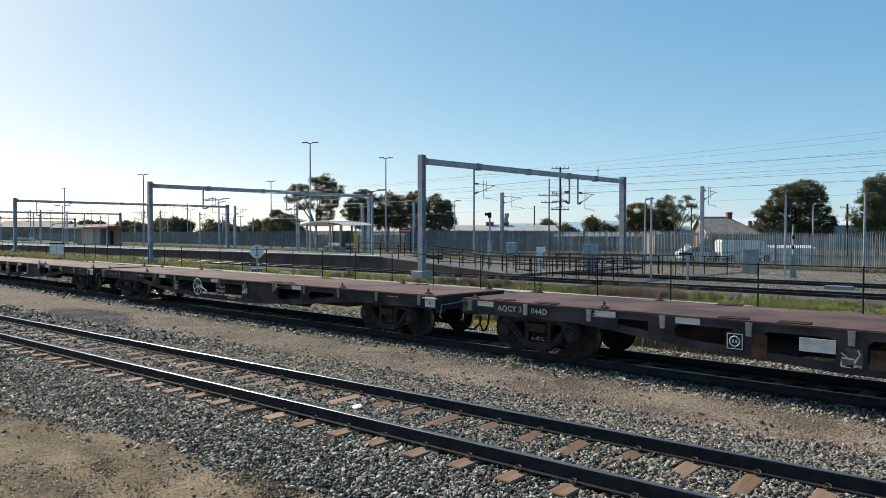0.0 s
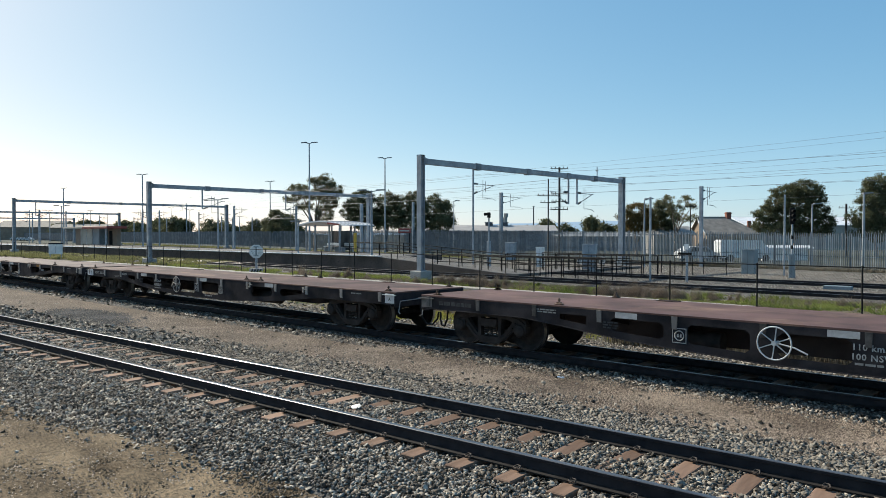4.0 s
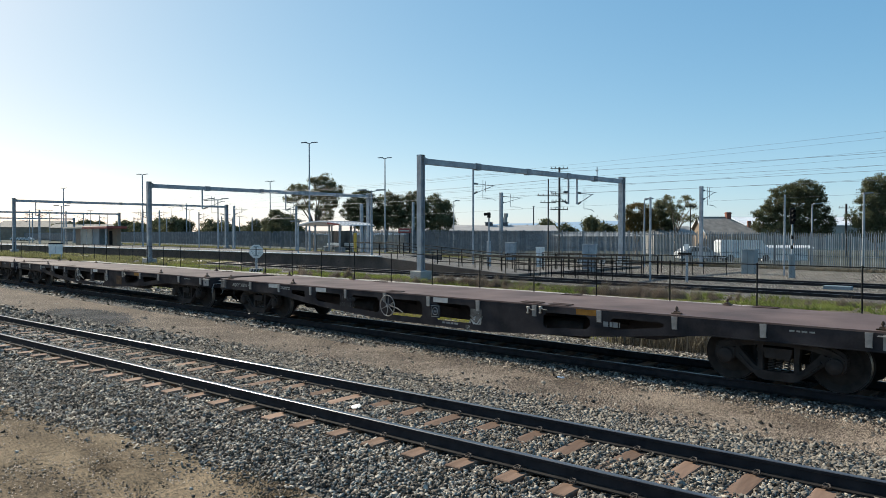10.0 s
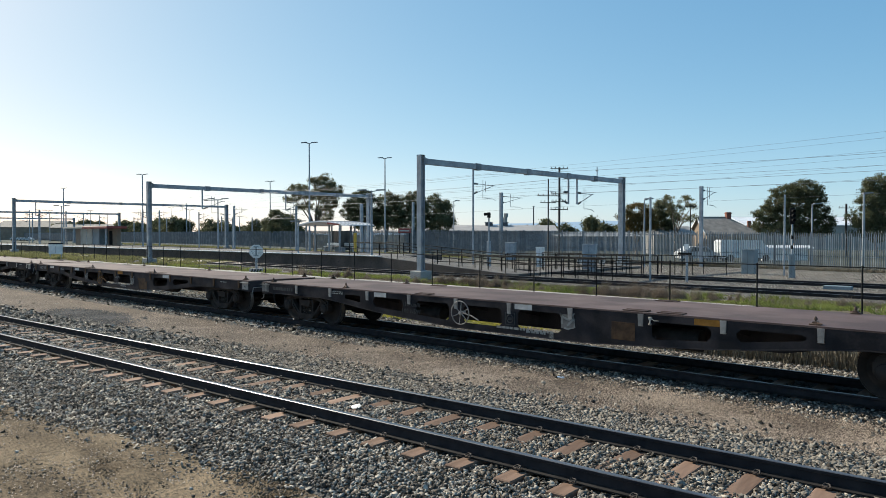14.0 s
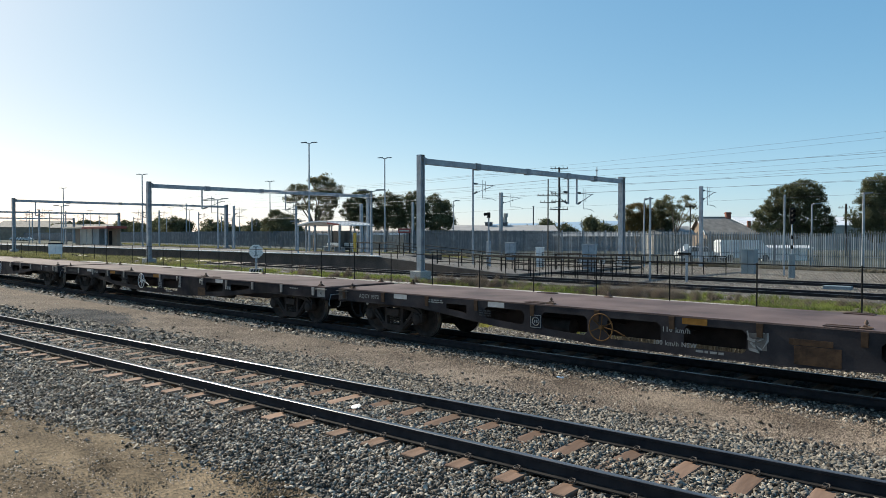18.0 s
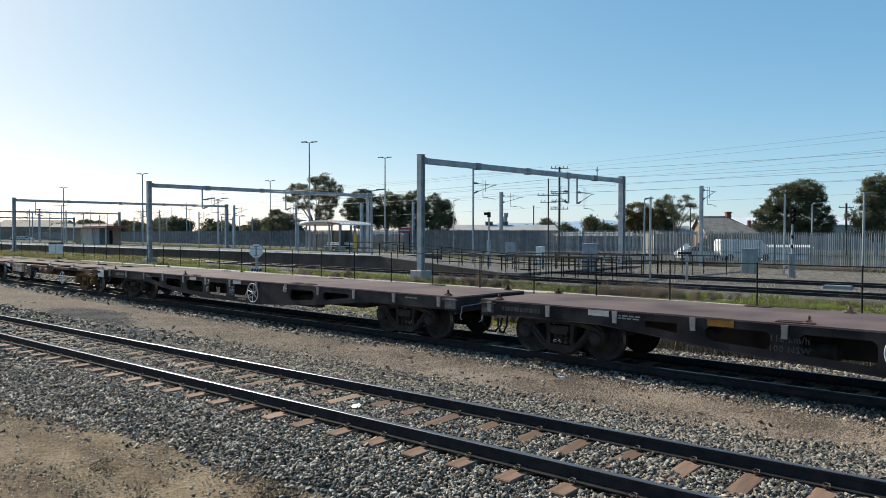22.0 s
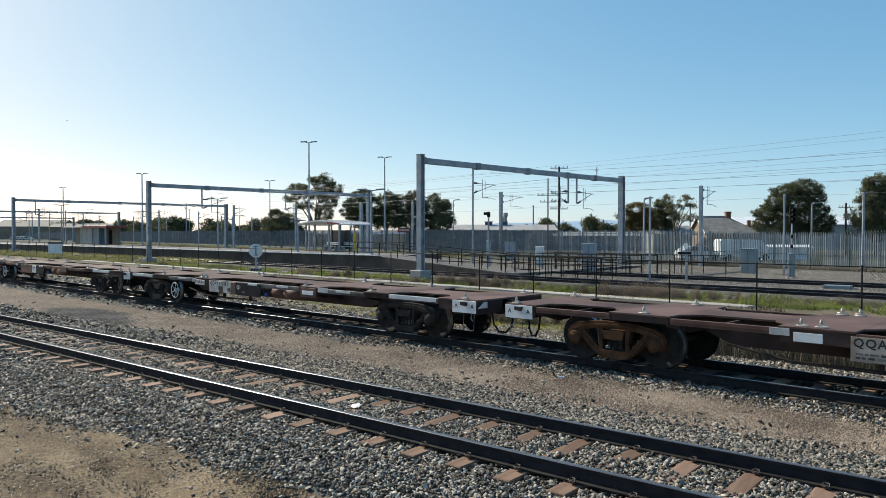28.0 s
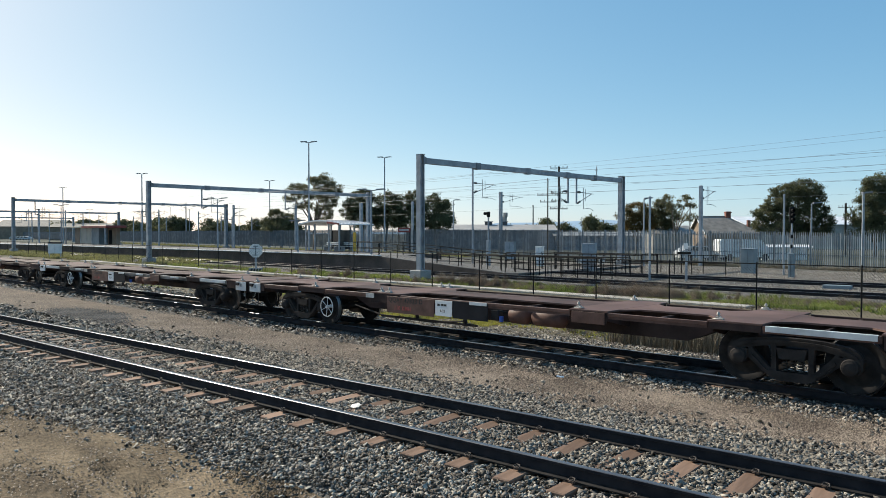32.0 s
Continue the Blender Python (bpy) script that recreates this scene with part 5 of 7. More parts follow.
M_WALL_BROWN = surface("brown_wall", (0.20, 0.15, 0.11), (0.30, 0.23, 0.17), 0.85, scale=0.8, fine=12)
M_DARK_WALL = surface("dark_blue_grey_wall", (0.05, 0.055, 0.06), (0.10, 0.108, 0.115), 0.8, scale=0.5, fine=8)
M_BRICK = surface("chimney_brick", (0.17, 0.06, 0.04), (0.30, 0.12, 0.08), 0.85, scale=3, fine=20, bump=0.3)
M_RED = surface("red_fascia", (0.17, 0.03, 0.025), (0.27, 0.055, 0.045), 0.5, scale=1, fine=12)
M_YELLOW = surface("yellow_post", (0.62, 0.33, 0.03), (0.75, 0.45, 0.05), 0.5, scale=2, fine=20)
M_BROWN_FACE = surface("platform_face", (0.05, 0.038, 0.031), (0.115, 0.088, 0.073), 0.9, scale=0.9, fine=14, bump=0.3)
M_PAVING = surface("pale_paving", (0.09, 0.083, 0.077), (0.18, 0.168, 0.153), 0.9, scale=0.7, fine=14, bump=0.2)
M_SAND = surface("sandy_concrete", (0.32, 0.29, 0.245), (0.48, 0.445, 0.385), 0.9, scale=0.8, fine=16, bump=0.3)
M_DARK_GLASS = surface("dark_glass", (0.02, 0.025, 0.03), (0.05, 0.06, 0.065), 0.15, scale=1, fine=10, bump=0)
M_BARK = surface("bark", (0.10, 0.075, 0.055), (0.24, 0.19, 0.15), 0.9, scale=3, fine=20, bump=0.4)
M_LEAF = surface("gum_leaves", (0.075, 0.078, 0.042), (0.26, 0.235, 0.13), 0.6, scale=0.5, fine=6, bump=0, per_island=0.5, spec=0.15)
M_LEAF_DARK = surface("dark_leaves", (0.06, 0.066, 0.037), (0.205, 0.20, 0.107), 0.6, scale=0.5, fine=6, bump=0, per_island=0.5, spec=0.12)
M_LEAF_RUST = surface("russet_leaves", (0.07, 0.065, 0.025), (0.20, 0.13, 0.05), 0.7, scale=0.5, fine=6, bump=0, per_island=0.5, spec=0.12)
# distance haze on the hills: pale blue base colour plus a faint glow
M_HILL = surface("hazy_hills_glow", (0.30, 0.36, 0.44), (0.36, 0.43, 0.50), 0.95, scale=0.003, fine=0.05, bump=0)
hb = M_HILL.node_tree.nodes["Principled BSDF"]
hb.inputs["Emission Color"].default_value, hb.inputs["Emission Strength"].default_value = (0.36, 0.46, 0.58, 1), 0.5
M_WIRE = surface("wire", (0.10, 0.11, 0.12), (0.17, 0.18, 0.19), 0.5, scale=1, fine=10, bump=0)
M_INSULATOR = surface("grey_insulator", (0.06, 0.065, 0.072), (0.13, 0.14, 0.15), 0.5, scale=4, fine=20, bump=0.05)
M_POLE_WOOD = surface("weathered_pole", (0.03, 0.026, 0.023), (0.075, 0.065, 0.057), 0.9, scale=3, fine=20, bump=0.3, stretch=(1, 1, 0.1))
M_GREEN_BLADE = surface("green_grass", (0.10, 0.135, 0.028), (0.30, 0.33, 0.08), 0.6, scale=0.3, fine=3, bump=0, per_island=0.6, spec=0.3)
M_OLIVE_BLADE = surface("olive_grass", (0.12, 0.125, 0.048), (0.31, 0.29, 0.13), 0.7, scale=0.3, fine=3, bump=0, per_island=0.8, spec=0.2)
M_DRY_BLADE = surface("dry_weeds", (0.105, 0.08, 0.06), (0.30, 0.24, 0.185), 0.85, scale=0.3, fine=3, bump=0, per_island=0.7, spec=0.15)
M_STRAW = surface("straw", (0.095, 0.077, 0.055), (0.29, 0.25, 0.182), 0.8, scale=0.3, fine=3, bump=0, per_island=0.9, spec=0.2)
M_FLOWER = surface("yellow_flowers", (0.17, 0.175, 0.035), (0.38, 0.35, 0.055), 0.6, scale=0.6, fine=4, bump=0, per_island=0.6)
def leafy(m, share):
    """Lets part of the light through thin leaves and blades."""
    n, l = m.node_tree.nodes, m.node_tree.links
    b, out = n["Principled BSDF"], n["Material Output"]
    t = n.new("ShaderNodeBsdfTranslucent")
    mix = n.new("ShaderNodeMixShader")
    mix.inputs[0].default_value = share
    l.new(b.inputs["Base Color"].links[0].from_socket, t.inputs["Color"])
    l.new(b.outputs[0], mix.inputs[1])
    l.new(t.outputs[0], mix.inputs[2])
    l.new(mix.outputs[0], out.inputs["Surface"])


for m in (M_GREEN_BLADE, M_OLIVE_BLADE, M_FLOWER):
    leafy(m, 0.45)
for m in (M_LEAF, M_LEAF_DARK, M_LEAF_RUST):
    leafy(m, 0.3)
leafy(M_DRY_BLADE, 0.3)
M_CAB = surface("grey_cabinet", (0.15, 0.19, 0.21), (0.23, 0.275, 0.30), 0.6, metal=0.1, scale=1.5, fine=20, bump=0.05)

# electrified broad-gauge tracks
for y, lab in ((33.1, "first electrified track on dark ballast"), (40.0, "second electrified track on dark ballast")):
    at = pose(0, y, -0.08)
    bed("ballast_electric", "grey ballast of an electrified track", [(-1.4, -0.17), (-0.8, -0.14), (0.8, -0.15), (2.4, -0.14), (3.0, -0.17)], -330, 120, at, M_BALLAST_BED)
    track("electric_track", lab, 0.0, 1.6, -330, 120, 0.0, 0.7, at, -60, 3, clips=False)


def yard_stones():
    rng = np.random.default_rng(23)
    def clear(x, y):
        ok = np.ones(len(x), bool)
        for r in (33.1, 34.7, 40.0, 41.6):
            ok &= np.abs(y - r) > 0.12
        return ok & (rng.random(len(x)) < 0.85)
    for x0, x1, step, r0, r1 in ((-30, 0, 0.125, 0.02, 0.05), (-58, -30, 0.2, 0.035, 0.07)):
        p = scatter(x0, x1, 30.9, 55.0 if x0 > -31 else 36.0, step, rng, clear)
        z = np.where((np.abs(p[:, 1] - 33.9) < 2.2) | (np.abs(p[:, 1] - 40.8) < 2.2), -0.225, -0.245)
        pebbles("yard_stones", "pale loose ballast stones between the electrified tracks", np.column_stack([p, z]), r0, r1, M_STONE, 23)


yard_stones()


def fence_y(x):
    return 25.3 - 0.05 * x


def mesh_fence():
    """Black tubular fence with wire mesh."""
    f = thing("mesh_fence", "black tubular fence with diamond wire mesh along the verge", "fence", kind="structure")
    x = 3.5
    post = G().cyl((0, 0, -0.35), (0, 0, 1.38), 0.027, n=8).lathe([(0.03, 1.38), (0.03, 1.4), (0.0, 1.43)], (0, 0, 0), "z", 8).mesh("post", 40)
    post.materials.append(M_BLACK)
    xs = []
    while x > -150:
        part("post", post, None, f, at=pose(x, fence_y(x), 0))
        xs.append(x)
        x -= 3.28
    for a, b in zip(xs[:-1], xs[1:]):
        if a < -100:
            break
        ya, yb = fence_y(a), fence_y(b)
        part("top_rail", G().cyl((a, ya, 1.36), (b, yb, 1.36), 0.021, n=6), M_BLACK, f)
        g = G()
        step = 0.11 if a > -45 else 0.3
        n = int((a - b) / step)
        for i in range(n):
            for s in (0, 1):
                x0, x1 = (a - step * i, a - step * (i + 1.0)) if s == 0 else (a - step * (i + 1.0), a - step * i)
                k = 0
                z = -0.2
                # zigzag strands
                pts = []
                while z < 1.34:
                    pts.append((x0 if k % 2 == 0 else x1, z))
                    z += step
                    k += 1
                r = 0.0022 if a > -45 else 0.004
                for (xa, za), (xb, zb) in zip(pts[:-1], pts[1:]):
                    ya2, yb2 = fence_y(xa), fence_y(xb)
                    m = len(g.v)
                    g.v += [(xa - r, ya2, za - r), (xa + r, ya2, za + r), (xb + r, yb2, zb + r), (xb - r, yb2, zb - r)]
                    g.f.append((m, m + 1, m + 2, m + 3))
        part("wire_mesh", mesh_of(g), M_BLACK, f, "diamond wire mesh")
    far = G().cyl((xs[31], fence_y(xs[31]), 1.36), (xs[-1], fence_y(xs[-1]), 1.36), 0.021, n=6)
    part("top_rail", far, M_BLACK, f)


def mesh_of(g):
    me = bpy.data.meshes.new("wire_mesh")
    me.from_pydata(g.v, [], g.f)
    return me


mesh_fence()


def palisade():
    """Galvanised palisade security fence, pale by pale."""
    f = thing("palisade_fence", "tall galvanised steel palisade fence with pointed pales", "fence", kind="structure")
    def line(x):
        return 56.0 - 0.15 * x
    def top(x):
        return float(np.interp(x, [-420, -64, -31, -13, 20], [3.0, 2.93, 2.68, 2.45, 2.4]))
    def pale(g, x, y, z0, z1, a=0.037):
        b = a * 0.6
        v = []
        for z, k in ((z0, 1.0), (z1 - 0.12, 1.0), (z1, 0.12)):
            v += [(x - a * k, y, z), (x - a * k * 0.4, y - b, z), (x + a * k * 0.4, y - b, z), (x + a * k, y, z)]
        g.add(v, [(0, 1, 5, 4), (1, 2, 6, 5), (2, 3, 7, 6), (4, 5, 9, 8), (5, 6, 10, 9), (6, 7, 11, 10)])
    g0 = G()
    pale(g0, 0, 0, 0.0, 2.7)
    one = g0.mesh("pale")
    one.materials.append(M_PALE)
    rnd = random.Random(4)
    x = 4.0
    count = 0
    rest = G()
    while x > -420:
        y, z1 = line(x), top(x)
        if -46 < x < -4 and count < 300:
            part("pale", one, None, f, at=pose(x, y, z1 - 2.7 + rnd.uniform(-0.008, 0.008), 0, rnd.uniform(-0.5, 0.5), -8.5))
            count += 1
            x -= 0.146
        else:
            pale(rest, x, y, z1 - 2.7, z1, 0.044 if x > -120 else 0.115)
            x -= 0.146 if x > -120 else 0.3
    me = bpy.data.meshes.new("pales")
    me.from_pydata(rest.v, [], rest.f)
    ob = part("pales", me, M_PALE, f, "rows of distant pointed pales")
    tagged(ob, kind="stuff")
    x = 4.0
    while x > -420:
        y = line(x)
        part("post", G().box(-0.05, 0.05, -0.03, 0.07, -0.3, top(x) + 0.02), M_GALV_DULL, f, at=pose(x, y + 0.06, 0))
        x2 = x - 2.75
        for dz in (1.0, 2.38):
            za, zb = top(x) - 2.7 + dz, top(x2) - 2.7 + dz
            rl = G().add([(x, y + 0.02, za - 0.025), (x2, line(x2) + 0.02, zb - 0.025), (x2, line(x2) + 0.02, zb + 0.025), (x, y + 0.02, za + 0.025),
                          (x, y + 0.06, za - 0.025), (x2, line(x2) + 0.06, zb - 0.025), (x2, line(x2) + 0.06, zb + 0.025), (x, y + 0.06, za + 0.025)],
                         [(0, 1, 2, 3), (7, 6, 5, 4), (3, 2, 6, 7), (0, 4, 5, 1)])
            part("rail", rl, M_GALV_DULL, f)
        x = x2


    coil = [(-15.5 + 0.018 * k, line(-15.5 + 0.018 * k) + 0.11 * math.cos(k * 0.55), top(-15.5 + 0.018 * k) + 0.06 + 0.11 * math.sin(k * 0.55)) for k in range(1000)]
    part("razor_wire", G().pipe(coil, 0.007, 3), M_GALV, f, "coiled razor wire along the top")


palisade()


def portal(label, x, y0, y1, z, size=0.30, arms=()):
    """A steel portal over the tracks: two posts on plinths, a beam, drop posts and cantilevers."""
    p = thing("overhead_portal", label, "overhead line portal", "overhead line portals")
    s = size / 2
    for y, k in ((y0, 1.0), (y1, 1.2)):
        q = s * k
        po = part("post", G().box(x - q, x + q, y - q, y - q + 0.035, 0.28, z).box(x - q, x + q, y + q - 0.035, y + q, 0.28, z).box(x - 0.03, x + 0.03, y - q + 0.035, y + q - 0.035, 0.28, z), M_GALV, p)
        for zz in (0.32, z * 0.5, z - 0.55, z - 0.16):
            part("stiffener", G().box(x + 0.032, x + q - 0.01, y - q + 0.037, y + q - 0.037, zz, zz + 0.025), M_GALV_DULL, po)
        part("base_plate", G().box(x - q - 0.06, x + q + 0.06, y - q - 0.06, y + q + 0.06, 0.28, 0.31), M_GALV_DULL, po)
        part("post_cap", G().box(x - s * k - 0.01, x + s * k + 0.01, y - s * k - 0.01, y + s * k + 0.01, z, z + 0.02), M_GALV_DULL, po)
        part("plinth", G().box(x - 0.45, x + 0.45, y - 0.45, y + 0.45, -0.35, 0.28, 0.03), M_CONCRETE, p, "square concrete plinth")
    bz = z - 0.34
    part("beam", G().box(x - 0.12, x + 0.12, y0 + s, y1 - s * 1.2, bz - 0.17, bz + 0.17, 0.012), M_GALV, p)
    part("knee_plate", G().prism([(y0 + s, bz - 0.17), (y0 + s + 0.25, bz - 0.17), (y0 + s + 0.25, bz + 0.17), (y0 + s, bz + 0.25), (y0 + s, bz - 0.3)], x - 0.13, x + 0.13, "x"), M_GALV_DULL, p)
    L = y1 - y0
    for k in (0.22, 0.45, 0.66, 0.82):
        y = y0 + L * k
        part("clamp", G().box(x - 0.15, x + 0.15, y - 0.22, y + 0.22, bz - 0.22, bz + 0.20), M_GALV_DULL, p)
    for y, low, way in arms:
        d = part("drop_post", G().cyl((x, y, bz - 0.1), (x, y, low), 0.07, n=10), M_GALV, p, smooth=40)
        cantilever(d, x, y, low - 0.6, way)
    return p


def cantilever(parent, x, y, low, way, reach=1.0):
    """Insulated registration arm on a drop post; way is +1 or -1 along y."""
    q = lambda a, b: (x, y + way * a * reach, low + b)
    ins = [(0.03, 0.05)] + [(0.085 if i % 2 else 0.05, 0.08 + 0.05 * i) for i in range(9)] + [(0.03, 0.55)]
    part("stay_tube", G().cyl(q(0.06, 1.45), q(2.3, 1.38), 0.024, n=6), M_GALV_DULL, parent)
    part("strut", G().cyl(q(0.06, 0.60), q(2.05, 1.38), 0.026, n=6), M_GALV_DULL, parent)
    part("insulator", G().lathe(ins, (0, 0, 0), "z", 8), M_INSULATOR, parent, "grey ribbed insulator", at=Matrix.Translation(q(0.05, 1.45)) @ pose(0, 0, 0, -91 * way))
    part("insulator", G().lathe(ins, (0, 0, 0), "z", 8), M_INSULATOR, parent, "grey ribbed insulator", at=Matrix.Translation(q(0.05, 0.60)) @ pose(0, 0, 0, -69 * way))
    part("hanger", G().cyl(q(0.95, 0.25), q(0.95, 1.80), 0.022, n=6), M_GALV_DULL, parent)
    part("hanger", G().cyl(q(1.22, 0.80), q(1.22, 1.72), 0.02, n=6), M_GALV_DULL, parent)
    part("registration_tube", G().cyl(q(0.95, 0.28), q(1.5, 0.30), 0.022, n=6), M_GALV_DULL, parent)
    part("steady_arm", G().pipe([q(1.3, 0.28), q(1.9, 0.26), q(2.3, 0.12)], 0.018, 5), M_GALV_DULL, parent)


portal("large grey steel portal on concrete plinths over the tracks", -30.3, 30.0, 52.6, 6.95, 0.34, [(45.05, 4.6, -1), (46.15, 4.6, 1)])
solid("beam_spike", G().cyl((-30.3, 48.9, 6.78), (-30.3, 48.9, 7.5), 0.035, n=8).box(-30.40, -30.20, 48.85, 48.95, 7.2, 7.26), M_GALV, "short grey post clamped on top of the portal beam", "bracket")
portal("grey steel portal beyond the platform edge", -62.8, 28.9, 54.0, 6.95, 0.34, [(33.9, 4.7, 1), (43.0, 4.8, 1)])
portal("distant grey steel portal over the lines", -114.0, 33.2, 66.0, 7.4, 0.4, [(36.0, 5.0, 1), (52.0, 5.0, -1)])
portal("grey steel portal farther down the line", -170.0, 32.0, 71.2, 7.3, 0.4, [(36.0, 5.0, 1), (52.0, 5.0, -1)])
portal("small grey steel portal far down the line", -235.0, 32.0, 84.8, 7.3, 0.4)


# platform with ramp, shelter, seats
def platform():
    g = G().box(-230, -41.5, 36.3, 43.5, -0.3, 0.70)
    g.prism([(-41.5, -0.3), (-29.2, -0.3), (-29.2, -0.12), (-41.5, 0.70)], 36.3, 39.3)
    p = thing("platform", "low station platform with a brown retaining face and a ramp", "platform", kind="structure")
    part("retaining_face", g, M_BROWN_FACE, p)
    part("surface", G().box(-230, -41.5, 36.25, 43.5, 0.70, 0.74), M_PAVING, p)
    part("ramp_surface", G().prism([(-41.5, 0.70), (-29.2, -0.12), (-29.2, -0.08), (-41.5, 0.74)], 36.3, 39.3), M_PAVING, p)
    part("edge_coping", G().box(-230, -41.0, 36.1, 36.5, 0.742, 0.80), M_WHITE, p, "white platform edge")
    part("crossing_slab", G().box(-29.9, -28.2, 36.5, 52.0, -0.2, -0.075), M_PAVING, p, "pale crossing path over the track")


platform()


def handrail(label, pts, posts, h=1.0):
    r = thing("handrail", label, "handrail", "ramp handrails")
    for a, b in zip(pts[:-1], pts[1:]):
        for dz in (h, h * 0.55):
            part("rail", G().cyl((a[0], a[1], a[2] + dz), (b[0], b[1], b[2] + dz), 0.03, n=6), M_BLACK, r)
        d = (Vector(b) - Vector(a))
        n = max(1, int(d.length / posts))
        for k in range(n + 1):
            q = Vector(a) + d * (k / n)
            part("post", G().cyl((q.x, q.y, q.z - 0.1), (q.x, q.y, q.z + h), 0.032, n=6), M_BLACK, r)


handrail("black tubular handrail down the platform ramp", [(-45, 36.7, 0.72), (-41.5, 36.7, 0.72), (-29.4, 36.7, -0.1)], 1.9)
handrail("black tubular handrail on the far side of the ramp", [(-47, 39.2, 0.72), (-41.5, 39.2, 0.72), (-29.4, 39.2, -0.1)], 1.9)
handrail("black tubular barrier beside the crossing path", [(-31.8, 37.8, -0.15), (-28.4, 37.8, -0.15), (-23.0, 37.6, -0.15)], 0.85, 1.1)
handrail("black tubular barrier along the second track", [(-31.0, 39.4, -0.15), (-22.0, 39.3, -0.15)], 1.0, 1.1)
handrail("black tubular barrier of the crossing maze", [(-30.2, 43.5, -0.15), (-26.4, 43.5, -0.15), (-22.5, 43.5, -0.15)], 0.9, 1.15)
handrail("black tubular barrier in front of the crossing", [(-36.0, 37.3, -0.15), (-22.0, 37.2, -0.15)], 1.1, 1.15)
handrail("black tubular barrier between the tracks", [(-34.0, 42.6, -0.15), (-23.0, 42.4, -0.15)], 1.1, 1.15)
handrail("black tubular barrier of the crossing maze", [(-33.0, 45.6, -0.15), (-21.0, 45.3, -0.15)], 1.1, 1.15)
handrail("black tubular barrier near the far fence", [(-30.0, 47.0, -0.15), (-19.5, 47.0, -0.15)], 1.5, 1.1)


def shelter():
    s = thing("platform_shelter", "platform shelter with a pale curved roof and red end", "shelter")
    n = 10
    top = [(-58.2 + 6.4 * i / n, 3.05 + 0.55 * math.sin(math.pi * (0.12 + 0.76 * i / n))) for i in range(n + 1)]
    poly = top + [(x, z - 0.09) for x, z in reversed(top)]
    part("roof", G().prism(poly, 41.2, 45.2), M_ROOF_WHITE, s, "pale curved metal roof")
    part("fascia", G().prism([(-53.6, 3.47), (-51.9, 3.32), (-51.9, 3.18), (-53.6, 3.30)], 41.12, 41.19), M_RED, s, "red roof fascia")
    for x in (-57.4, -56.0, -53.9, -52.4):
        for y in (41.6, 44.6):
            part("post", G().box(x - 0.06, x + 0.06, y - 0.06, y + 0.06, 0.74, 3.25), M_GALV, s)
    part("back_wall", G().box(-57.4, -56.0, 44.65, 44.7, 0.9, 2.7), M_DARK_GLASS, s, "dark glazed back wall")
    part("partition", G().box(-54.6, -54.55, 43.4, 44.6, 0.9, 2.7), M_DARK_GLASS, s, "dark glazed partition")
    for k in range(9):
        part("roof_rib", G().prism([(x, z + d) for d in (0.005, 0.035) for x, z in (top if d < 0.01 else top[::-1])], 41.25 + 0.45 * k, 41.29 + 0.45 * k), M_GALV, s)
    y = thing("yellow_post", "yellow ticket validator post under the shelter", "post", at=pose(-51.2, 42.4, 0.74))
    part("body", G().box(-0.12, 0.12, -0.1, 0.1, 0, 1.75, 0.02), M_YELLOW, y)
    for x in (-56.2, -53.6):
        b = thing("bench", "white slatted platform bench", "bench", "platform benches", at=pose(x, 43.6, 0.74))
        for k in range(3):
            part("slat", G().box(-0.95, 0.95, -0.22 + 0.15 * k, -0.1 + 0.15 * k, 0.43, 0.46), M_WHITE, b)
        for k in range(2):
            part("back_slat", G().box(-0.95, 0.95, 0.24, 0.27, 0.58 + 0.14 * k, 0.69 + 0.14 * k), M_WHITE, b)
        for k in (-0.8, 0.8):
            part("leg", G().box(k - 0.03, k + 0.03, -0.2, 0.25, 0, 0.43), M_GALV, b)


shelter()


def hut():
    h = thing("platform_hut", "small brown and cream platform building with red flat roof", "building")
    part("wall", G().box(-127.6, -125.0, 46.3, 48.2, 0.3, 3.25), M_WALL_BROWN, h)
    part("wall", G().box(-125.0, -120.4, 46.2, 48.2, 0.3, 3.25), M_WALL_CREAM, h)
    part("wall", G().box(-120.4, -117.8, 46.25, 48.2, 0.3, 3.25), M_CAB, h)
    part("wall", G().box(-117.8, -114.6, 47.6, 48.2, 0.3, 3.25), M_WALL_BROWN, h)
    for x in (-125.0, -122.7, -120.4):
        part("corner_strip", G().box(x - 0.06, x + 0.06, 46.14, 46.2, 0.3, 3.25), M_GREY_PAINT, h)
    part("roof", G().box(-122.8, -113.2, 45.5, 48.6, 3.25, 3.62, 0.03), M_RED, h, "red flat roof edge")
    part("canopy", G().box(-131.3, -122.8, 45.6, 48.6, 3.3, 3.55, 0.03), M_WALL_CREAM, h, "cream flat canopy")
    part("door", G().box(-117.2, -116.2, 47.52, 47.6, 0.74, 2.9), M_BLACK, h)
    part("post", G().box(-130.6, -130.4, 45.8, 46.0, 0.3, 3.3), M_GALV, h)
    part("post", G().box(-114.3, -114.1, 45.7, 45.9, 0.3, 3.25), M_GALV, h)


hut()


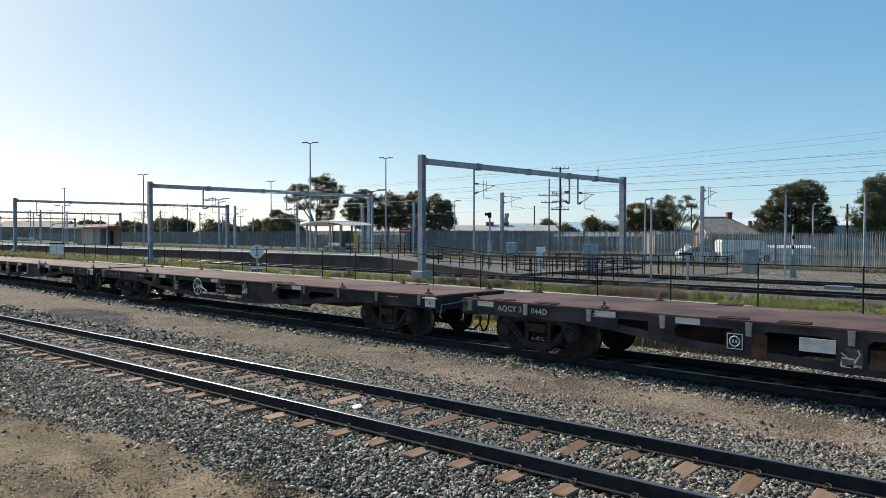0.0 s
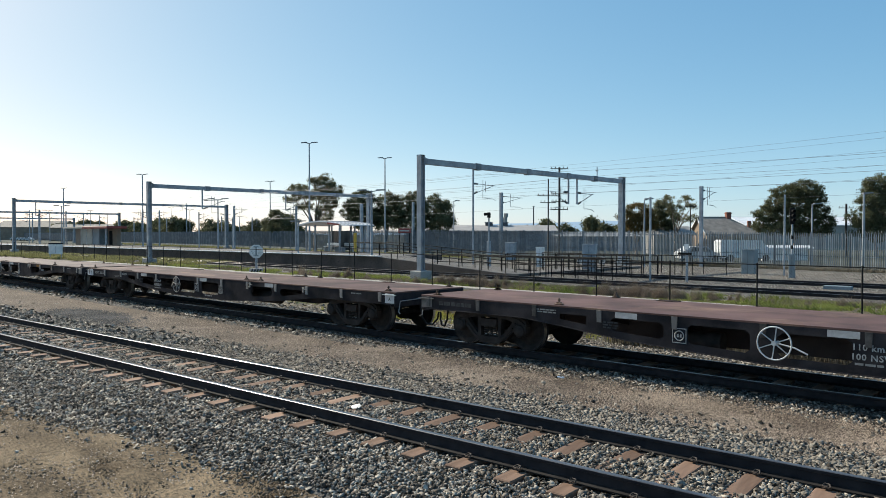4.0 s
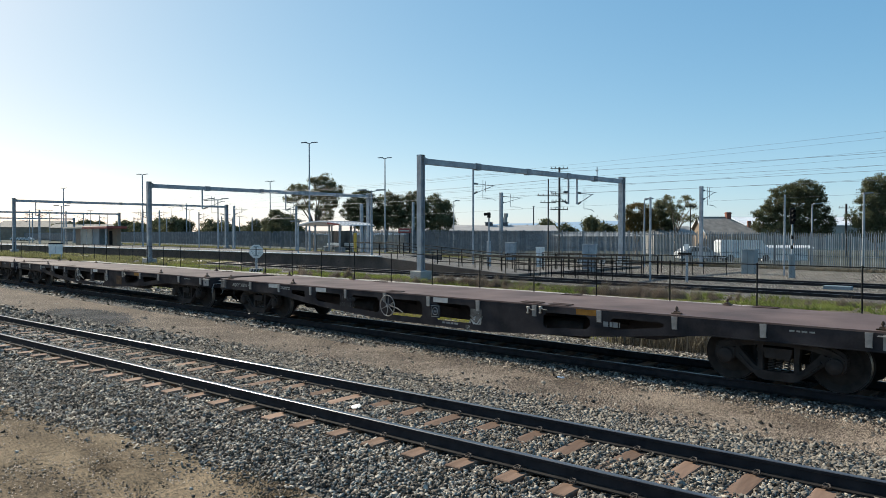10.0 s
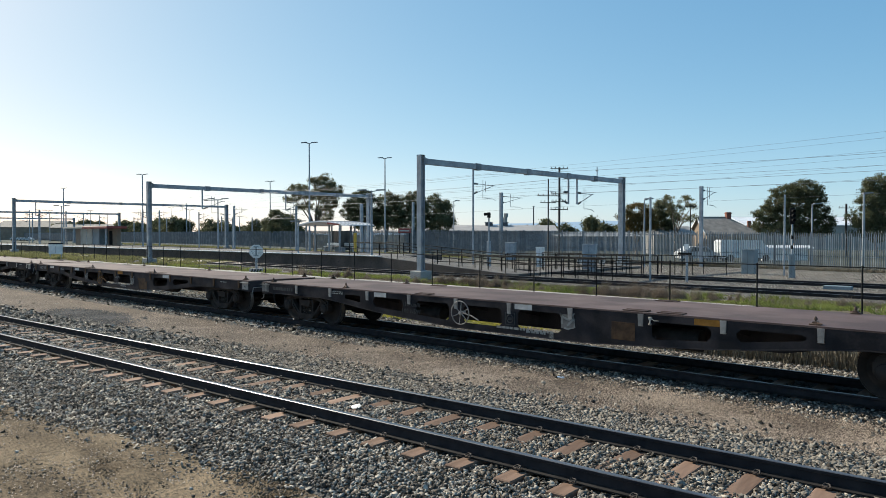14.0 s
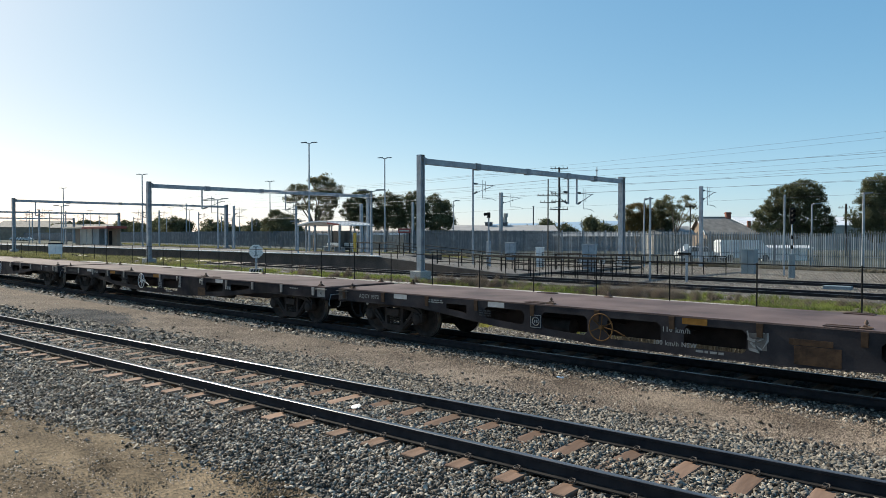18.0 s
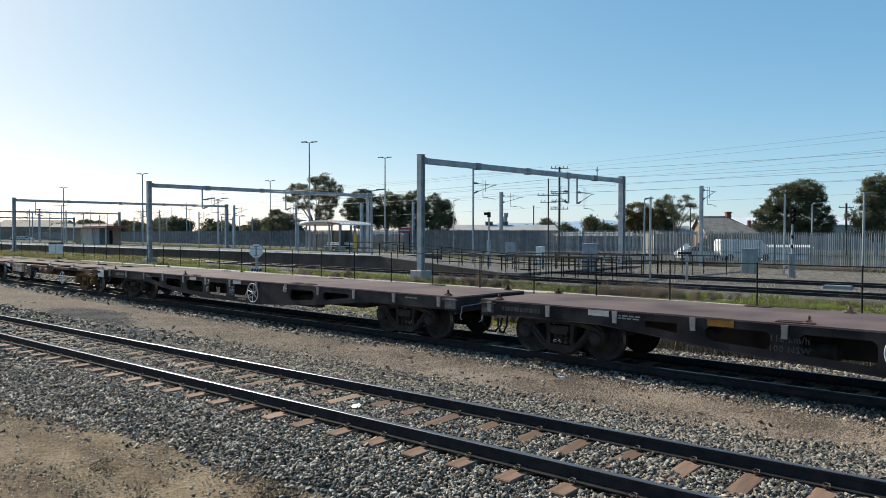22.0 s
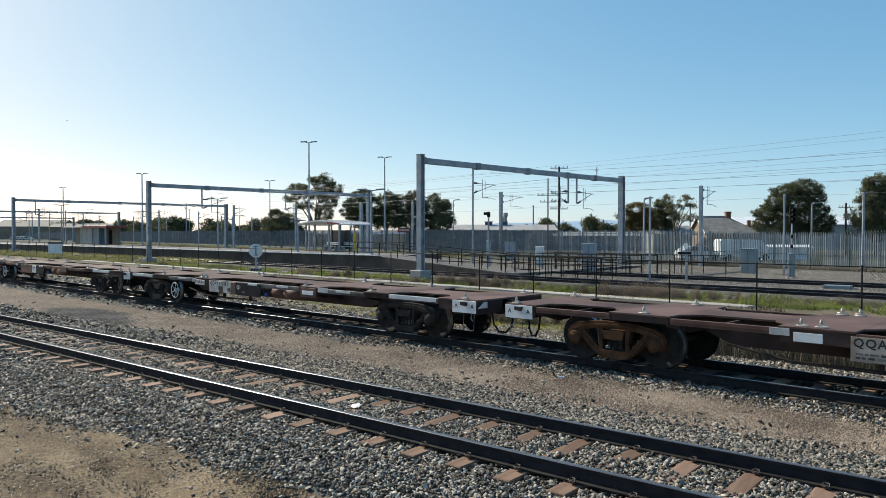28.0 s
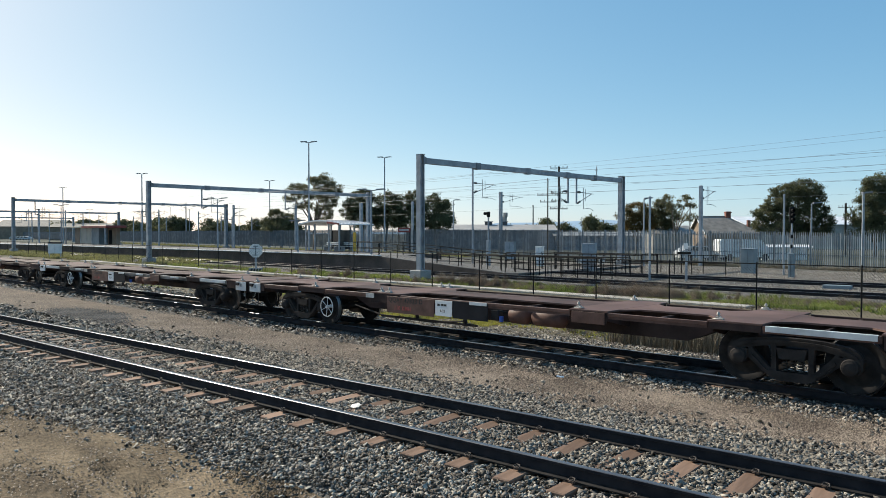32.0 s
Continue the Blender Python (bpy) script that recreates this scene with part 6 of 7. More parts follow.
def lamp_post(label, x, y, z0, z1, r=0.07, heads=2, arm=0.6, head_w=0.28, group="lamp posts", mat=None, yaw=40):
    p = thing("lamp_post", label, "lamp post", group, at=pose(x, y, z0, 0, 0, yaw))
    h = z1 - z0
    part("pole", G().cyl((0, 0, 0), (0, 0, h), r * 1.25, r * 0.7, 10), mat or M_GALV, p, smooth=40)
    for k in range(heads):
        s = 1 if k == 0 else -1
        part("arm", G().cyl((0, 0, h - 0.05), (s * arm, 0, h + 0.06), r * 0.45, n=6), M_GALV_DULL, p)
        part("lamp_head", G().prism([(s * arm - 0.35 * 1, h + 0.0), (s * arm + 0.35, h + 0.05), (s * arm + 0.35, h + 0.13), (s * arm - 0.35, h + 0.10)], -head_w / 2, head_w / 2), M_GALV_DULL, p)


lamp_post("tall twin-headed floodlight mast", -69.9, 51.1, -0.25, 12.9, 0.10)
lamp_post("tall twin-headed floodlight mast", -74.8, 67.2, -0.25, 12.7, 0.10)
lamp_post("tall twin-headed floodlight mast", -120.5, 79.0, -0.25, 12.4, 0.11)
lamp_post("tall twin-headed floodlight mast", -123.3, 55.6, -0.25, 12.5, 0.12)
lamp_post("tall twin-headed floodlight mast", -191.4, 66.7, -0.25, 13.6, 0.14)
lamp_post("platform lamp post with two flat heads", -44.1, 38.2, 0.74, 5.8, 0.085, 2, 0.75, 0.4, "platform lamps")
lamp_post("platform lamp post with two flat heads", -75.4, 42.6, 0.74, 6.3, 0.085, 2, 0.8, 0.4, "platform lamps")
lamp_post("platform lamp post with two flat heads", -128.0, 44.3, 0.74, 7.0, 0.09, 2, 0.9, 0.4, "platform lamps")
lamp_post("platform camera post with two round heads", -54.9, 38.9, 0.74, 3.5, 0.07, 2, 0.35, 0.3, "platform lamps")
lamp_post("pale street lamp with one flat head", -67.9, 73.5, -0.25, 6.9, 0.07, 1, 0.5, 0.3, "street lamps")
lamp_post("pale street lamp with one flat head", -22.6, 74.0, -0.25, 5.2, 0.08, 1, 0.5, 0.35, "street lamps")
lamp_post("pale yard lamp post", -29.5, 54.8, -0.25, 5.2, 0.07, 1, 0.35, 0.3, "street lamps")
lamp_post("pale yard lamp post", -15.2, 61.6, -0.25, 5.4, 0.10, 1, 0.25, 0.35, "street lamps")


def mast(label, x, y, z1, r=0.13, arm=0, group="overhead line masts", drop=1.9, reach=1.0):
    m = thing("overhead_mast", label, "mast", group)
    part("post", G().box(x - r, x + r, y - r, y + r, -0.3, z1, 0.012), M_GALV, m)
    if arm:
        cantilever(m, x, y, z1 - drop, arm, reach)
    return m


mast("square grey overhead-line mast with a bracket", -26.2, 58.1, 6.3, 0.125, 1, drop=1.77, reach=1.25)
mast("slim grey overhead-line mast with a bracket", -53.8, 66.3, 7.2, 0.16, 1, drop=1.88, reach=1.8)
mast("square grey overhead-line mast", -69.3, 58.4, 6.1, 0.16)
mast("pale grey overhead-line mast", -68.3, 66.2, 6.5, 0.13)
mast("slim pale steel mast with a registration arm", -40.4, 46.1, 8.1, 0.06, 1, drop=2.95, reach=1.3)
mast("slim white post beside the track", -20.3, 38.4, 4.5, 0.05)
mast("slim pale yard post", -16.6, 49.0, 4.9, 0.05)


for k, (mx, my, mz) in enumerate(((-135.0, 62.0, 7.0), (-150.0, 48.0, 7.0), (-158.0, 75.0, 7.5), (-190.0, 50.0, 7.0), (-205.0, 72.0, 8.5), (-225.0, 60.0, 7.5), (-250.0, 78.0, 9.0), (-262.0, 55.0, 7.5), (-290.0, 80.0, 9.0), (-98.0, 58.0, 6.6), (-88.0, 62.0, 6.4))):
    mast("distant slim grey overhead-line mast with bracket", mx, my, mz, 0.13, 1 if k % 2 else -1)


for k, (mx, my, mz) in enumerate([(-226.9, 70.0, 9.2), (-266.6, 85.0, 8.9), (-226.0, 75.0, 8.3), (-166.3, 62.0, 7.0), (-190.9, 75.0, 7.1), (-182.3, 80.0, 6.7), (-207.2, 95.0, 6.7), (-151.7, 72.0, 7.5), (-185.4, 90.0, 6.8), (-155.3, 80.0, 9.3), (-131.0, 70.0, 6.6), (-148.9, 85.0, 6.4), (-110.3, 65.0, 5.2), (-120.4, 75.0, 5.5)]):
    mast("distant slim grey overhead-line mast with bracket", mx, my, mz, 0.09, 1 if k % 3 else -1)
for mx, my, mz in ((-235.9, 90.0, 9.7), (-235.6, 95.0, 8.5), (-245.0, 110.0, 9.4), (-223.5, 110.0, 10.8), (-182.6, 95.0, 8.8), (-129.9, 75.0, 6.1), (-133.1, 80.0, 6.0)):
    lamp_post("distant slim lamp post with two heads", mx, my, -0.25, mz, 0.09, 2, 0.7, 0.4, "distant lamps")


def signal(x, y, z1):
    s = thing("railway_signal", "grey signal post with a black signal head", "railway signal")
    part("post", G().box(x - 0.12, x + 0.12, y - 0.12, y + 0.12, -0.3, 1.9, 0.01).cyl((x, y, 1.9), (x, y, z1 - 0.2), 0.06, n=10), M_GALV, s)
    h = part("signal_head", G().box(x - 0.10, x + 0.10, y - 0.12, y + 0.12, z1 - 0.32, z1 + 0.08, 0.04), M_BLACK, s)
    part("hood", G().cyl((x - 0.08, y - 0.1, z1 - 0.05), (x - 0.28, y - 0.16, z1 - 0.06), 0.10, 0.11, 12, False), M_BLACK, h)


signal(-34.5, 41.1, 3.9)


def dark_signal(x, y):
    s = thing("railway_signal", "dark signal head on a slim white and black post", "railway signal", at=pose(x, y, 0, 0, 0, 43))
    part("post", G().cyl((0, 0, 1.1), (0, 0, 3.0), 0.06, 0.05, 10), M_GALV, s, smooth=40)
    for z in (1.5, 2.1):
        part("band", G().cyl((0, 0, z), (0, 0, z + 0.22), 0.068, n=10), M_BLACK, s, "black band", smooth=40)
    h = part("signal_head", G().box(-0.15, 0.15, -0.06, 0.10, 3.0, 4.0, 0.05), M_BLACK, s)
    for z in (3.25, 3.52, 3.79):
        part("hood", G().cyl((0, -0.06, z), (0, -0.26, z - 0.01), 0.09, 0.10, 12, False), M_BLACK, h)


dark_signal(-15.4, 46.8)


def power_pole(label, x, y, z1, r, arms):
    p = thing("power_pole", label, "power pole", "power poles")
    part("pole", G().cyl((x, y, -0.3), (x, y, z1), r * 1.2, r, 10), M_POLE_WOOD, p, smooth=40)
    for z, w in arms:
        a = part("cross_arm", G().box(-w, w, -0.04, 0.04, z - 0.04, z + 0.04), M_POLE_WOOD, p, at=pose(x, y, 0, 0, 0, 42))
        for k in (-0.92, -0.45, 0.45, 0.92):
            part("insulator", G().cyl((w * k, 0, z + 0.06), (w * k, 0, z + 0.22), 0.035, n=6), M_BROWN_FACE, a)


power_pole("dark weathered power pole with cross arms", -43.2, 62.6, 9.2, 0.10, [(9.05, 0.9), (6.5, 0.85), (5.7, 0.7), (4.9, 0.9)])
power_pole("slim weathered power pole with cross arms", -44.0, 61.8, 8.0, 0.06, [(6.3, 1.1), (5.6, 0.8)])
power_pole("slim dark pole with one cross arm", -33.6, 72.0, 5.3, 0.05, [(5.2, 0.55)])
power_pole("distant dark power pole", -26.4, 99.2, 6.1, 0.12, [(5.6, 0.9)])


def span(a, b, sag, r=0.007):
    pts = [Vector(a).lerp(Vector(b), t) - Vector((0, 0, sag * 4 * t * (1 - t))) for t in np.linspace(0, 1, 13)]
    solid("overhead_wire", G().pipe(pts, r, 4), M_WIRE, "thin dark overhead wire", "cable", "overhead wires")


for y, z in ((35.6, 5.15), (35.6, 6.15), (42.6, 5.2), (42.6, 6.2)):
    span((-114.0, y, z), (-62.8, y, z), 0.35 if z > 6 else 0.05)
    span((-62.8, y, z), (-30.3, y, z), 0.25 if z > 6 else 0.05)
    span((-30.3, y, z), (12.0, y, z), 0.3 if z > 6 else 0.05)
for z0, z1 in ((9.35, 10.1), (8.95, 9.62), (8.0, 8.72), (7.7, 8.2), (6.95, 7.6), (6.5, 6.4), (5.2, 5.4)):
    span((-43.2, 62.6, z0), (-4.0, 62.2, z1 + 0.25), 0.12, 0.007)
    span((-43.2, 62.6, z0), (-110.0, 64.0, z0 - 0.2), 0.4, 0.008)


def box_thing(name, label, cat, x, y, z0, w, d, h, mat, yaw=0, lid=True):
    b = thing(name, label, cat, at=pose(x, y, z0, 0, 0, yaw))
    part("body", G().box(-w / 2, w / 2, -d / 2, d / 2, 0, h, 0.015), mat, b)
    if lid:
        part("lid", G().box(-w / 2 - 0.03, w / 2 + 0.03, -d / 2 - 0.03, d / 2 + 0.03, h, h + 0.05, 0.012), mat, b)
        part("door_seam", G().box(-0.006, 0.006, -d / 2 - 0.004, -d / 2, 0.08, h - 0.08), M_BLACK, b)
    return b


box_thing("signal_cabinet", "grey trackside signal cabinet", "cabinet", -19.0, 49.6, -0.3, 0.85, 0.7, 1.65, M_CAB)
box_thing("location_case", "pale grey trackside equipment case", "cabinet", -28.4, 44.9, -0.3, 0.95, 0.6, 1.95, M_GALV, 20)
box_thing("location_case", "small white trackside equipment case", "cabinet", -35.6, 48.9, -0.3, 0.6, 0.5, 1.6, M_WHITE, 20)
box_thing("location_case", "tall grey trackside equipment case", "cabinet", -46.7, 59.1, -0.3, 1.0, 0.6, 1.8, M_GALV, 20)
box_thing("signal_cabinet", "slim grey trackside case on a post", "cabinet", -15.4, 46.8, -0.3, 0.30, 0.3, 1.45, M_CAB)
box_thing("concrete_pit", "low concrete cable pit in the ballast", "cable pit", -10.6, 38.6, -0.3, 1.2, 0.6, 0.22, M_CAB, 5, False)
notice = box_thing("sign_board", "white equipment board on two legs with a dark top", "sign", -84.5, 28.6, 0.25, 1.45, 0.1, 1.0, M_WHITE, 45)
part("header", G().box(-0.74, 0.74, -0.07, 0.06, 1.06, 1.21), M_PANEL, notice, "dark header strip")
for k in (-0.6, 0.6):
    part("leg", G().box(k - 0.04, k + 0.04, -0.03, 0.03, -0.6, 0.0), M_GALV, notice)


# far skyline: silo, stacks, roof vents
def skyline():
    silo = thing("silo", "pale concrete silo tower on the skyline", "silo", at=pose(-160.5, 200.0, 0))
    part("tower", G().box(-0.7, 0.5, -0.6, 0.6, -0.3, 8.2, 0.05), M_CONCRETE, silo)
    part("head_house", G().box(-0.3, 0.9, -0.5, 0.5, 8.2, 9.6, 0.05), M_CONCRETE, silo)
    for x, y, z in ((-163.2, 220.0, 12.4), (-150.0, 150.0, 8.6)):
        c = thing("chimney_stack", "thin dark chimney stack on the skyline", "chimney", "far stacks", at=pose(x, y, 0))
        part("stack", G().cyl((0, 0, -0.3), (0, 0, z), 0.26, 0.2, 10), M_DARK_WALL, c, smooth=40)
        part("cap", G().cyl((0, 0, z), (0, 0, z + 0.3), 0.36, n=10), M_DARK_WALL, c, smooth=40)
    for u in (-8.5, -6.0, 1.5, 4.0):
        v = thing("roof_vent", "dark box vent on the long shed roof", "vent", "roof vents", at=pose(-80.0 + 0.731 * u, 93.0 + 0.682 * u, 3.65, 0, 0, 43))
        part("housing", G().box(-0.6, 0.6, -0.5, 0.5, 0, 0.65, 0.03), M_DARK_WALL, v)
        part("cowl", G().box(-0.7, 0.7, -0.6, 0.6, 0.65, 0.75, 0.02), M_GALV_DULL, v)


skyline()


def disc_sign():
    s = thing("disc_sign", "back of a pale octagonal sign on a concrete foot", "sign", at=pose(-44.6, 28.1, -0.3, 0, 0, 45))
    part("post", G().box(-0.07, 0.07, -0.04, 0.04, 0, 1.75), M_GALV, s)
    n = 8
    r = 0.5
    poly = [(r * math.cos(2 * math.pi * (i + 0.5) / n), 1.5 + r * math.sin(2 * math.pi * (i + 0.5) / n)) for i in range(n)]
    part("disc", G().prism(poly, -0.055, -0.042), M_WHITE, s, "pale octagonal plate")
    part("strap", G().box(-0.17, 0.17, -0.075, -0.057, 1.78, 1.85).box(-0.15, 0.15, -0.075, -0.057, 1.17, 1.23).box(-0.045, 0.045, -0.075, -0.057, 1.23, 1.78), M_CAB, s)
    part("foot", G().box(-0.45, 0.45, -0.3, 0.3, -0.1, 0.32, 0.04), M_CONCRETE, s, "pale concrete foot with dark scrawl")
    for k in range(4):
        part("scrawl", G().prism([(-0.36 + 0.19 * k, 0.02), (-0.24 + 0.19 * k, 0.02), (-0.14 + 0.19 * k, 0.26), (-0.24 + 0.19 * k, 0.28)], -0.306, -0.301), M_BLACK, s)


disc_sign()


def small_signal(x, y):
    s = thing("trackside_post", "slim pale post with a black sign", "post", at=pose(x, y, -0.3))
    part("post", G().box(-0.05, 0.05, -0.05, 0.05, 0, 2.1), M_GALV, s)
    part("plate", G().box(-0.5, 0.3, -0.08, -0.05, 1.55, 1.68), M_BLACK, s, "black plate")
    part("top_plate", G().box(-0.12, 0.12, -0.08, -0.05, 1.85, 2.15), M_WHITE, s, "small white plate")


small_signal(-18.3, 38.8)

# notice boards on the far barrier
for x, w, h in ((-28.3, 0.4, 0.4), (-26.5, 0.45, 0.5), (-25.2, 0.35, 0.35)):
    nb = thing("notice_board", "small white notice on the black barrier", "sign", "crossing notices", at=pose(x, 43.47, 0.35))
    part("plate", G().box(-w / 2, w / 2, -0.03, 0, 0, h), M_GREY_PAINT, nb)
    stencil_bars(nb, -w / 2 + 0.08, h * 0.75, w - 0.16, 3, h * 0.09, -0.031, M_INK, int(-x * 10))

# station name board
sb = thing("name_board", "dark station name board on two posts", "sign", at=pose(-47.2, 44.7, 0.74, 0, 0, 40))
part("board", G().box(-0.55, 0.55, -0.04, 0.04, 1.75, 2.16), M_RED, sb)
part("lettering_bar", G().box(-0.42, 0.42, -0.046, -0.042, 1.90, 2.02), M_GREY_PAINT, sb)
for k in (-0.45, 0.45):
    part("post", G().box(k - 0.04, k + 0.04, -0.03, 0.03, 0, 1.75), M_BLACK, sb)


# buildings
def gable(label, x, y, yaw, w, d, eave, ridge, wall, roof, cat="building", z0=-0.3, over=0.4):
    b = thing("house" if cat == "house" else "shed", label, cat, at=pose(x, y, 0, 0, 0, yaw))
    part("wall", G().prism([(-d / 2, z0), (d / 2, z0), (d / 2, eave), (0, ridge - 0.1), (-d / 2, eave)], -w / 2, w / 2, "x"), wall, b)
    for s in (-1, 1):
        k = (ridge - eave) / (d / 2)
        part("roof_slope", G().prism([(0, ridge), (s * (d / 2 + over), eave - k * over), (s * (d / 2 + over), eave - k * over + 0.12), (0, ridge + 0.12)], -w / 2 - over, w / 2 + over, "x"), roof, b)
    return b


gable("long low shed with a weathered cream metal roof", -80.0, 93.0, 43, 24, 8, 2.9, 3.75, M_GALV_DULL, M_ROOF_CREAM)
gable("long low shed with a weathered grey metal roof", -64.5, 104.0, 43, 14, 8, 2.0, 2.55, M_GALV_DULL, M_ROOF_GREY)
gable("white metal warehouse beyond the house", -44.0, 140.0, 43, 26, 14, 3.9, 5.3, M_ROOF_GREY, M_ROOF_WHITE)
gable("low white wall-like store behind the fence", -26.7, 78.2, 43, 4.6, 1.5, 1.0, 1.15, M_WHITE, M_ROOF_WHITE)
vh = thing("parked_van", "white van parked behind the palisade fence", "van", at=pose(-28.3, 72.5, -0.25, 0, 0, 43))
part("body", G().prism([(-2.6, 0.35), (2.6, 0.35), (2.65, 1.0), (2.0, 1.25), (1.3, 2.05), (-2.5, 2.1), (-2.65, 1.9)], -0.9, 0.9), M_WHITE, vh)
part("windscreen", G().prism([(1.38, 1.95), (1.95, 1.30), (2.0, 1.33), (1.44, 1.98)], -0.8, 0.8), M_DARK_GLASS, vh)
for vx in (-1.7, 1.7):
    for vy in (-0.85, 0.85):
        part("wheel", G().cyl((vx, vy - 0.1, 0.34), (vx, vy + 0.1, 0.34), 0.34, n=16), M_RUBBER, vh, smooth=40)


def old_house(x, y):
    """Single-storey house: gable at one end of the ridge, hip at the other."""
    b = thing("house", "old house with a grey-brown tiled hip roof and brick chimneys", "house", at=pose(x, y, 0, 0, 0, 43))
    part("wall", G().box(-2.7, 3.9, -3.2, 3.2, -0.3, 2.45), M_WALL_BROWN, b)
    part("gable_wall", G().prism([(-3.2, 2.45), (3.2, 2.45), (0, 4.5)], -2.7, -2.6, "x"), M_WALL_BROWN, b)
    a, e, zr, ze = -3.0, 4.4, 4.72, 2.42
    for s in (-1, 1):
        part("roof_slope", G().add([(a, 0, zr), (1.2, 0, zr), (e, s * 3.6, ze), (a, s * 3.6, ze), (a, 0, zr - 0.14), (1.2, 0, zr - 0.14), (e, s * 3.6, ze - 0.14), (a, s * 3.6, ze - 0.14)],
                                   [(0, 1, 2, 3), (7, 6, 5, 4), (0, 4, 5, 1), (1, 5, 6, 2), (2, 6, 7, 3), (3, 7, 4, 0)]), M_TILE_ROOF, b)
        part("barge_board", G().prism([(0, zr + 0.03), (0, zr - 0.2), (s * 3.65, ze - 0.2), (s * 3.65, ze + 0.03)], a - 0.06, a, "x"), M_WHITE, b)
    part("hip_end", G().add([(1.2, 0, zr), (e, 3.6, ze), (e, -3.6, ze), (1.2, 0, zr - 0.14), (e, 3.6, ze - 0.14), (e, -3.6, ze - 0.14)], [(0, 2, 1), (3, 4, 5), (0, 1, 4, 3), (1, 2, 5, 4), (2, 0, 3, 5)]), M_TILE_ROOF, b)
    part("ridge_cap", G().cyl((a, 0, zr), (1.2, 0, zr), 0.09, n=8), M_TILE_ROOF, b)
    return b


hs = old_house(-42.3, 99.3)
part("chimney", G().box(0.95, 1.6, -0.35, 0.3, 3.6, 5.4, 0.02).box(0.88, 1.67, -0.42, 0.37, 5.2, 5.32), M_BRICK, hs)
part("chimney", G().box(3.55, 3.95, -1.2, -0.8, 2.4, 4.2, 0.02), M_BRICK, hs)
gable("distant grey industrial shed with a low gable", -372.0, 118.0, 43, 30, 16, 5.6, 8.6, M_WALL_BROWN, M_TILE_ROOF)
gable("low lean-to with a grey roof beside the house", -47.0, 93.6, 43, 5.0, 6.0, 2.4, 3.35, M_ROOF_GREY, M_ROOF_GREY)


gable("long low brown carriage shed beside the far lines", -300.0, 122.0, 43, 44, 8, 5.0, 6.3, M_WALL_BROWN, M_TILE_ROOF)


def parked_car(x, y, yaw):
    c = thing("parked_car", "pale car parked in a distant yard", "car", "parked cars", at=pose(x, y, -0.25, 0, 0, yaw))
    part("body", G().prism([(-2.1, 0.3), (2.1, 0.3), (2.15, 0.75), (1.1, 0.9), (0.5, 1.42), (-1.2, 1.45), (-2.0, 0.95), (-2.15, 0.8)], -0.85, 0.85), M_PLATE, c)
    part("side_window", G().prism([(-1.15, 0.95), (0.85, 0.95), (0.45, 1.36), (-1.05, 1.38)], -0.856, 0.856), M_DARK_GLASS, c)
    for vx in (-1.3, 1.3):
        for vy in (-0.8, 0.8):
            part("wheel", G().cyl((vx, vy - 0.1, 0.31), (vx, vy + 0.1, 0.31), 0.31, n=14), M_RUBBER, c, smooth=40)


for k in range(5):
    parked_car(-338.0 + 4.6 * k, 99.0 - 0.2 * k, 30)
parked_car(-31.6, 69.6, 50)


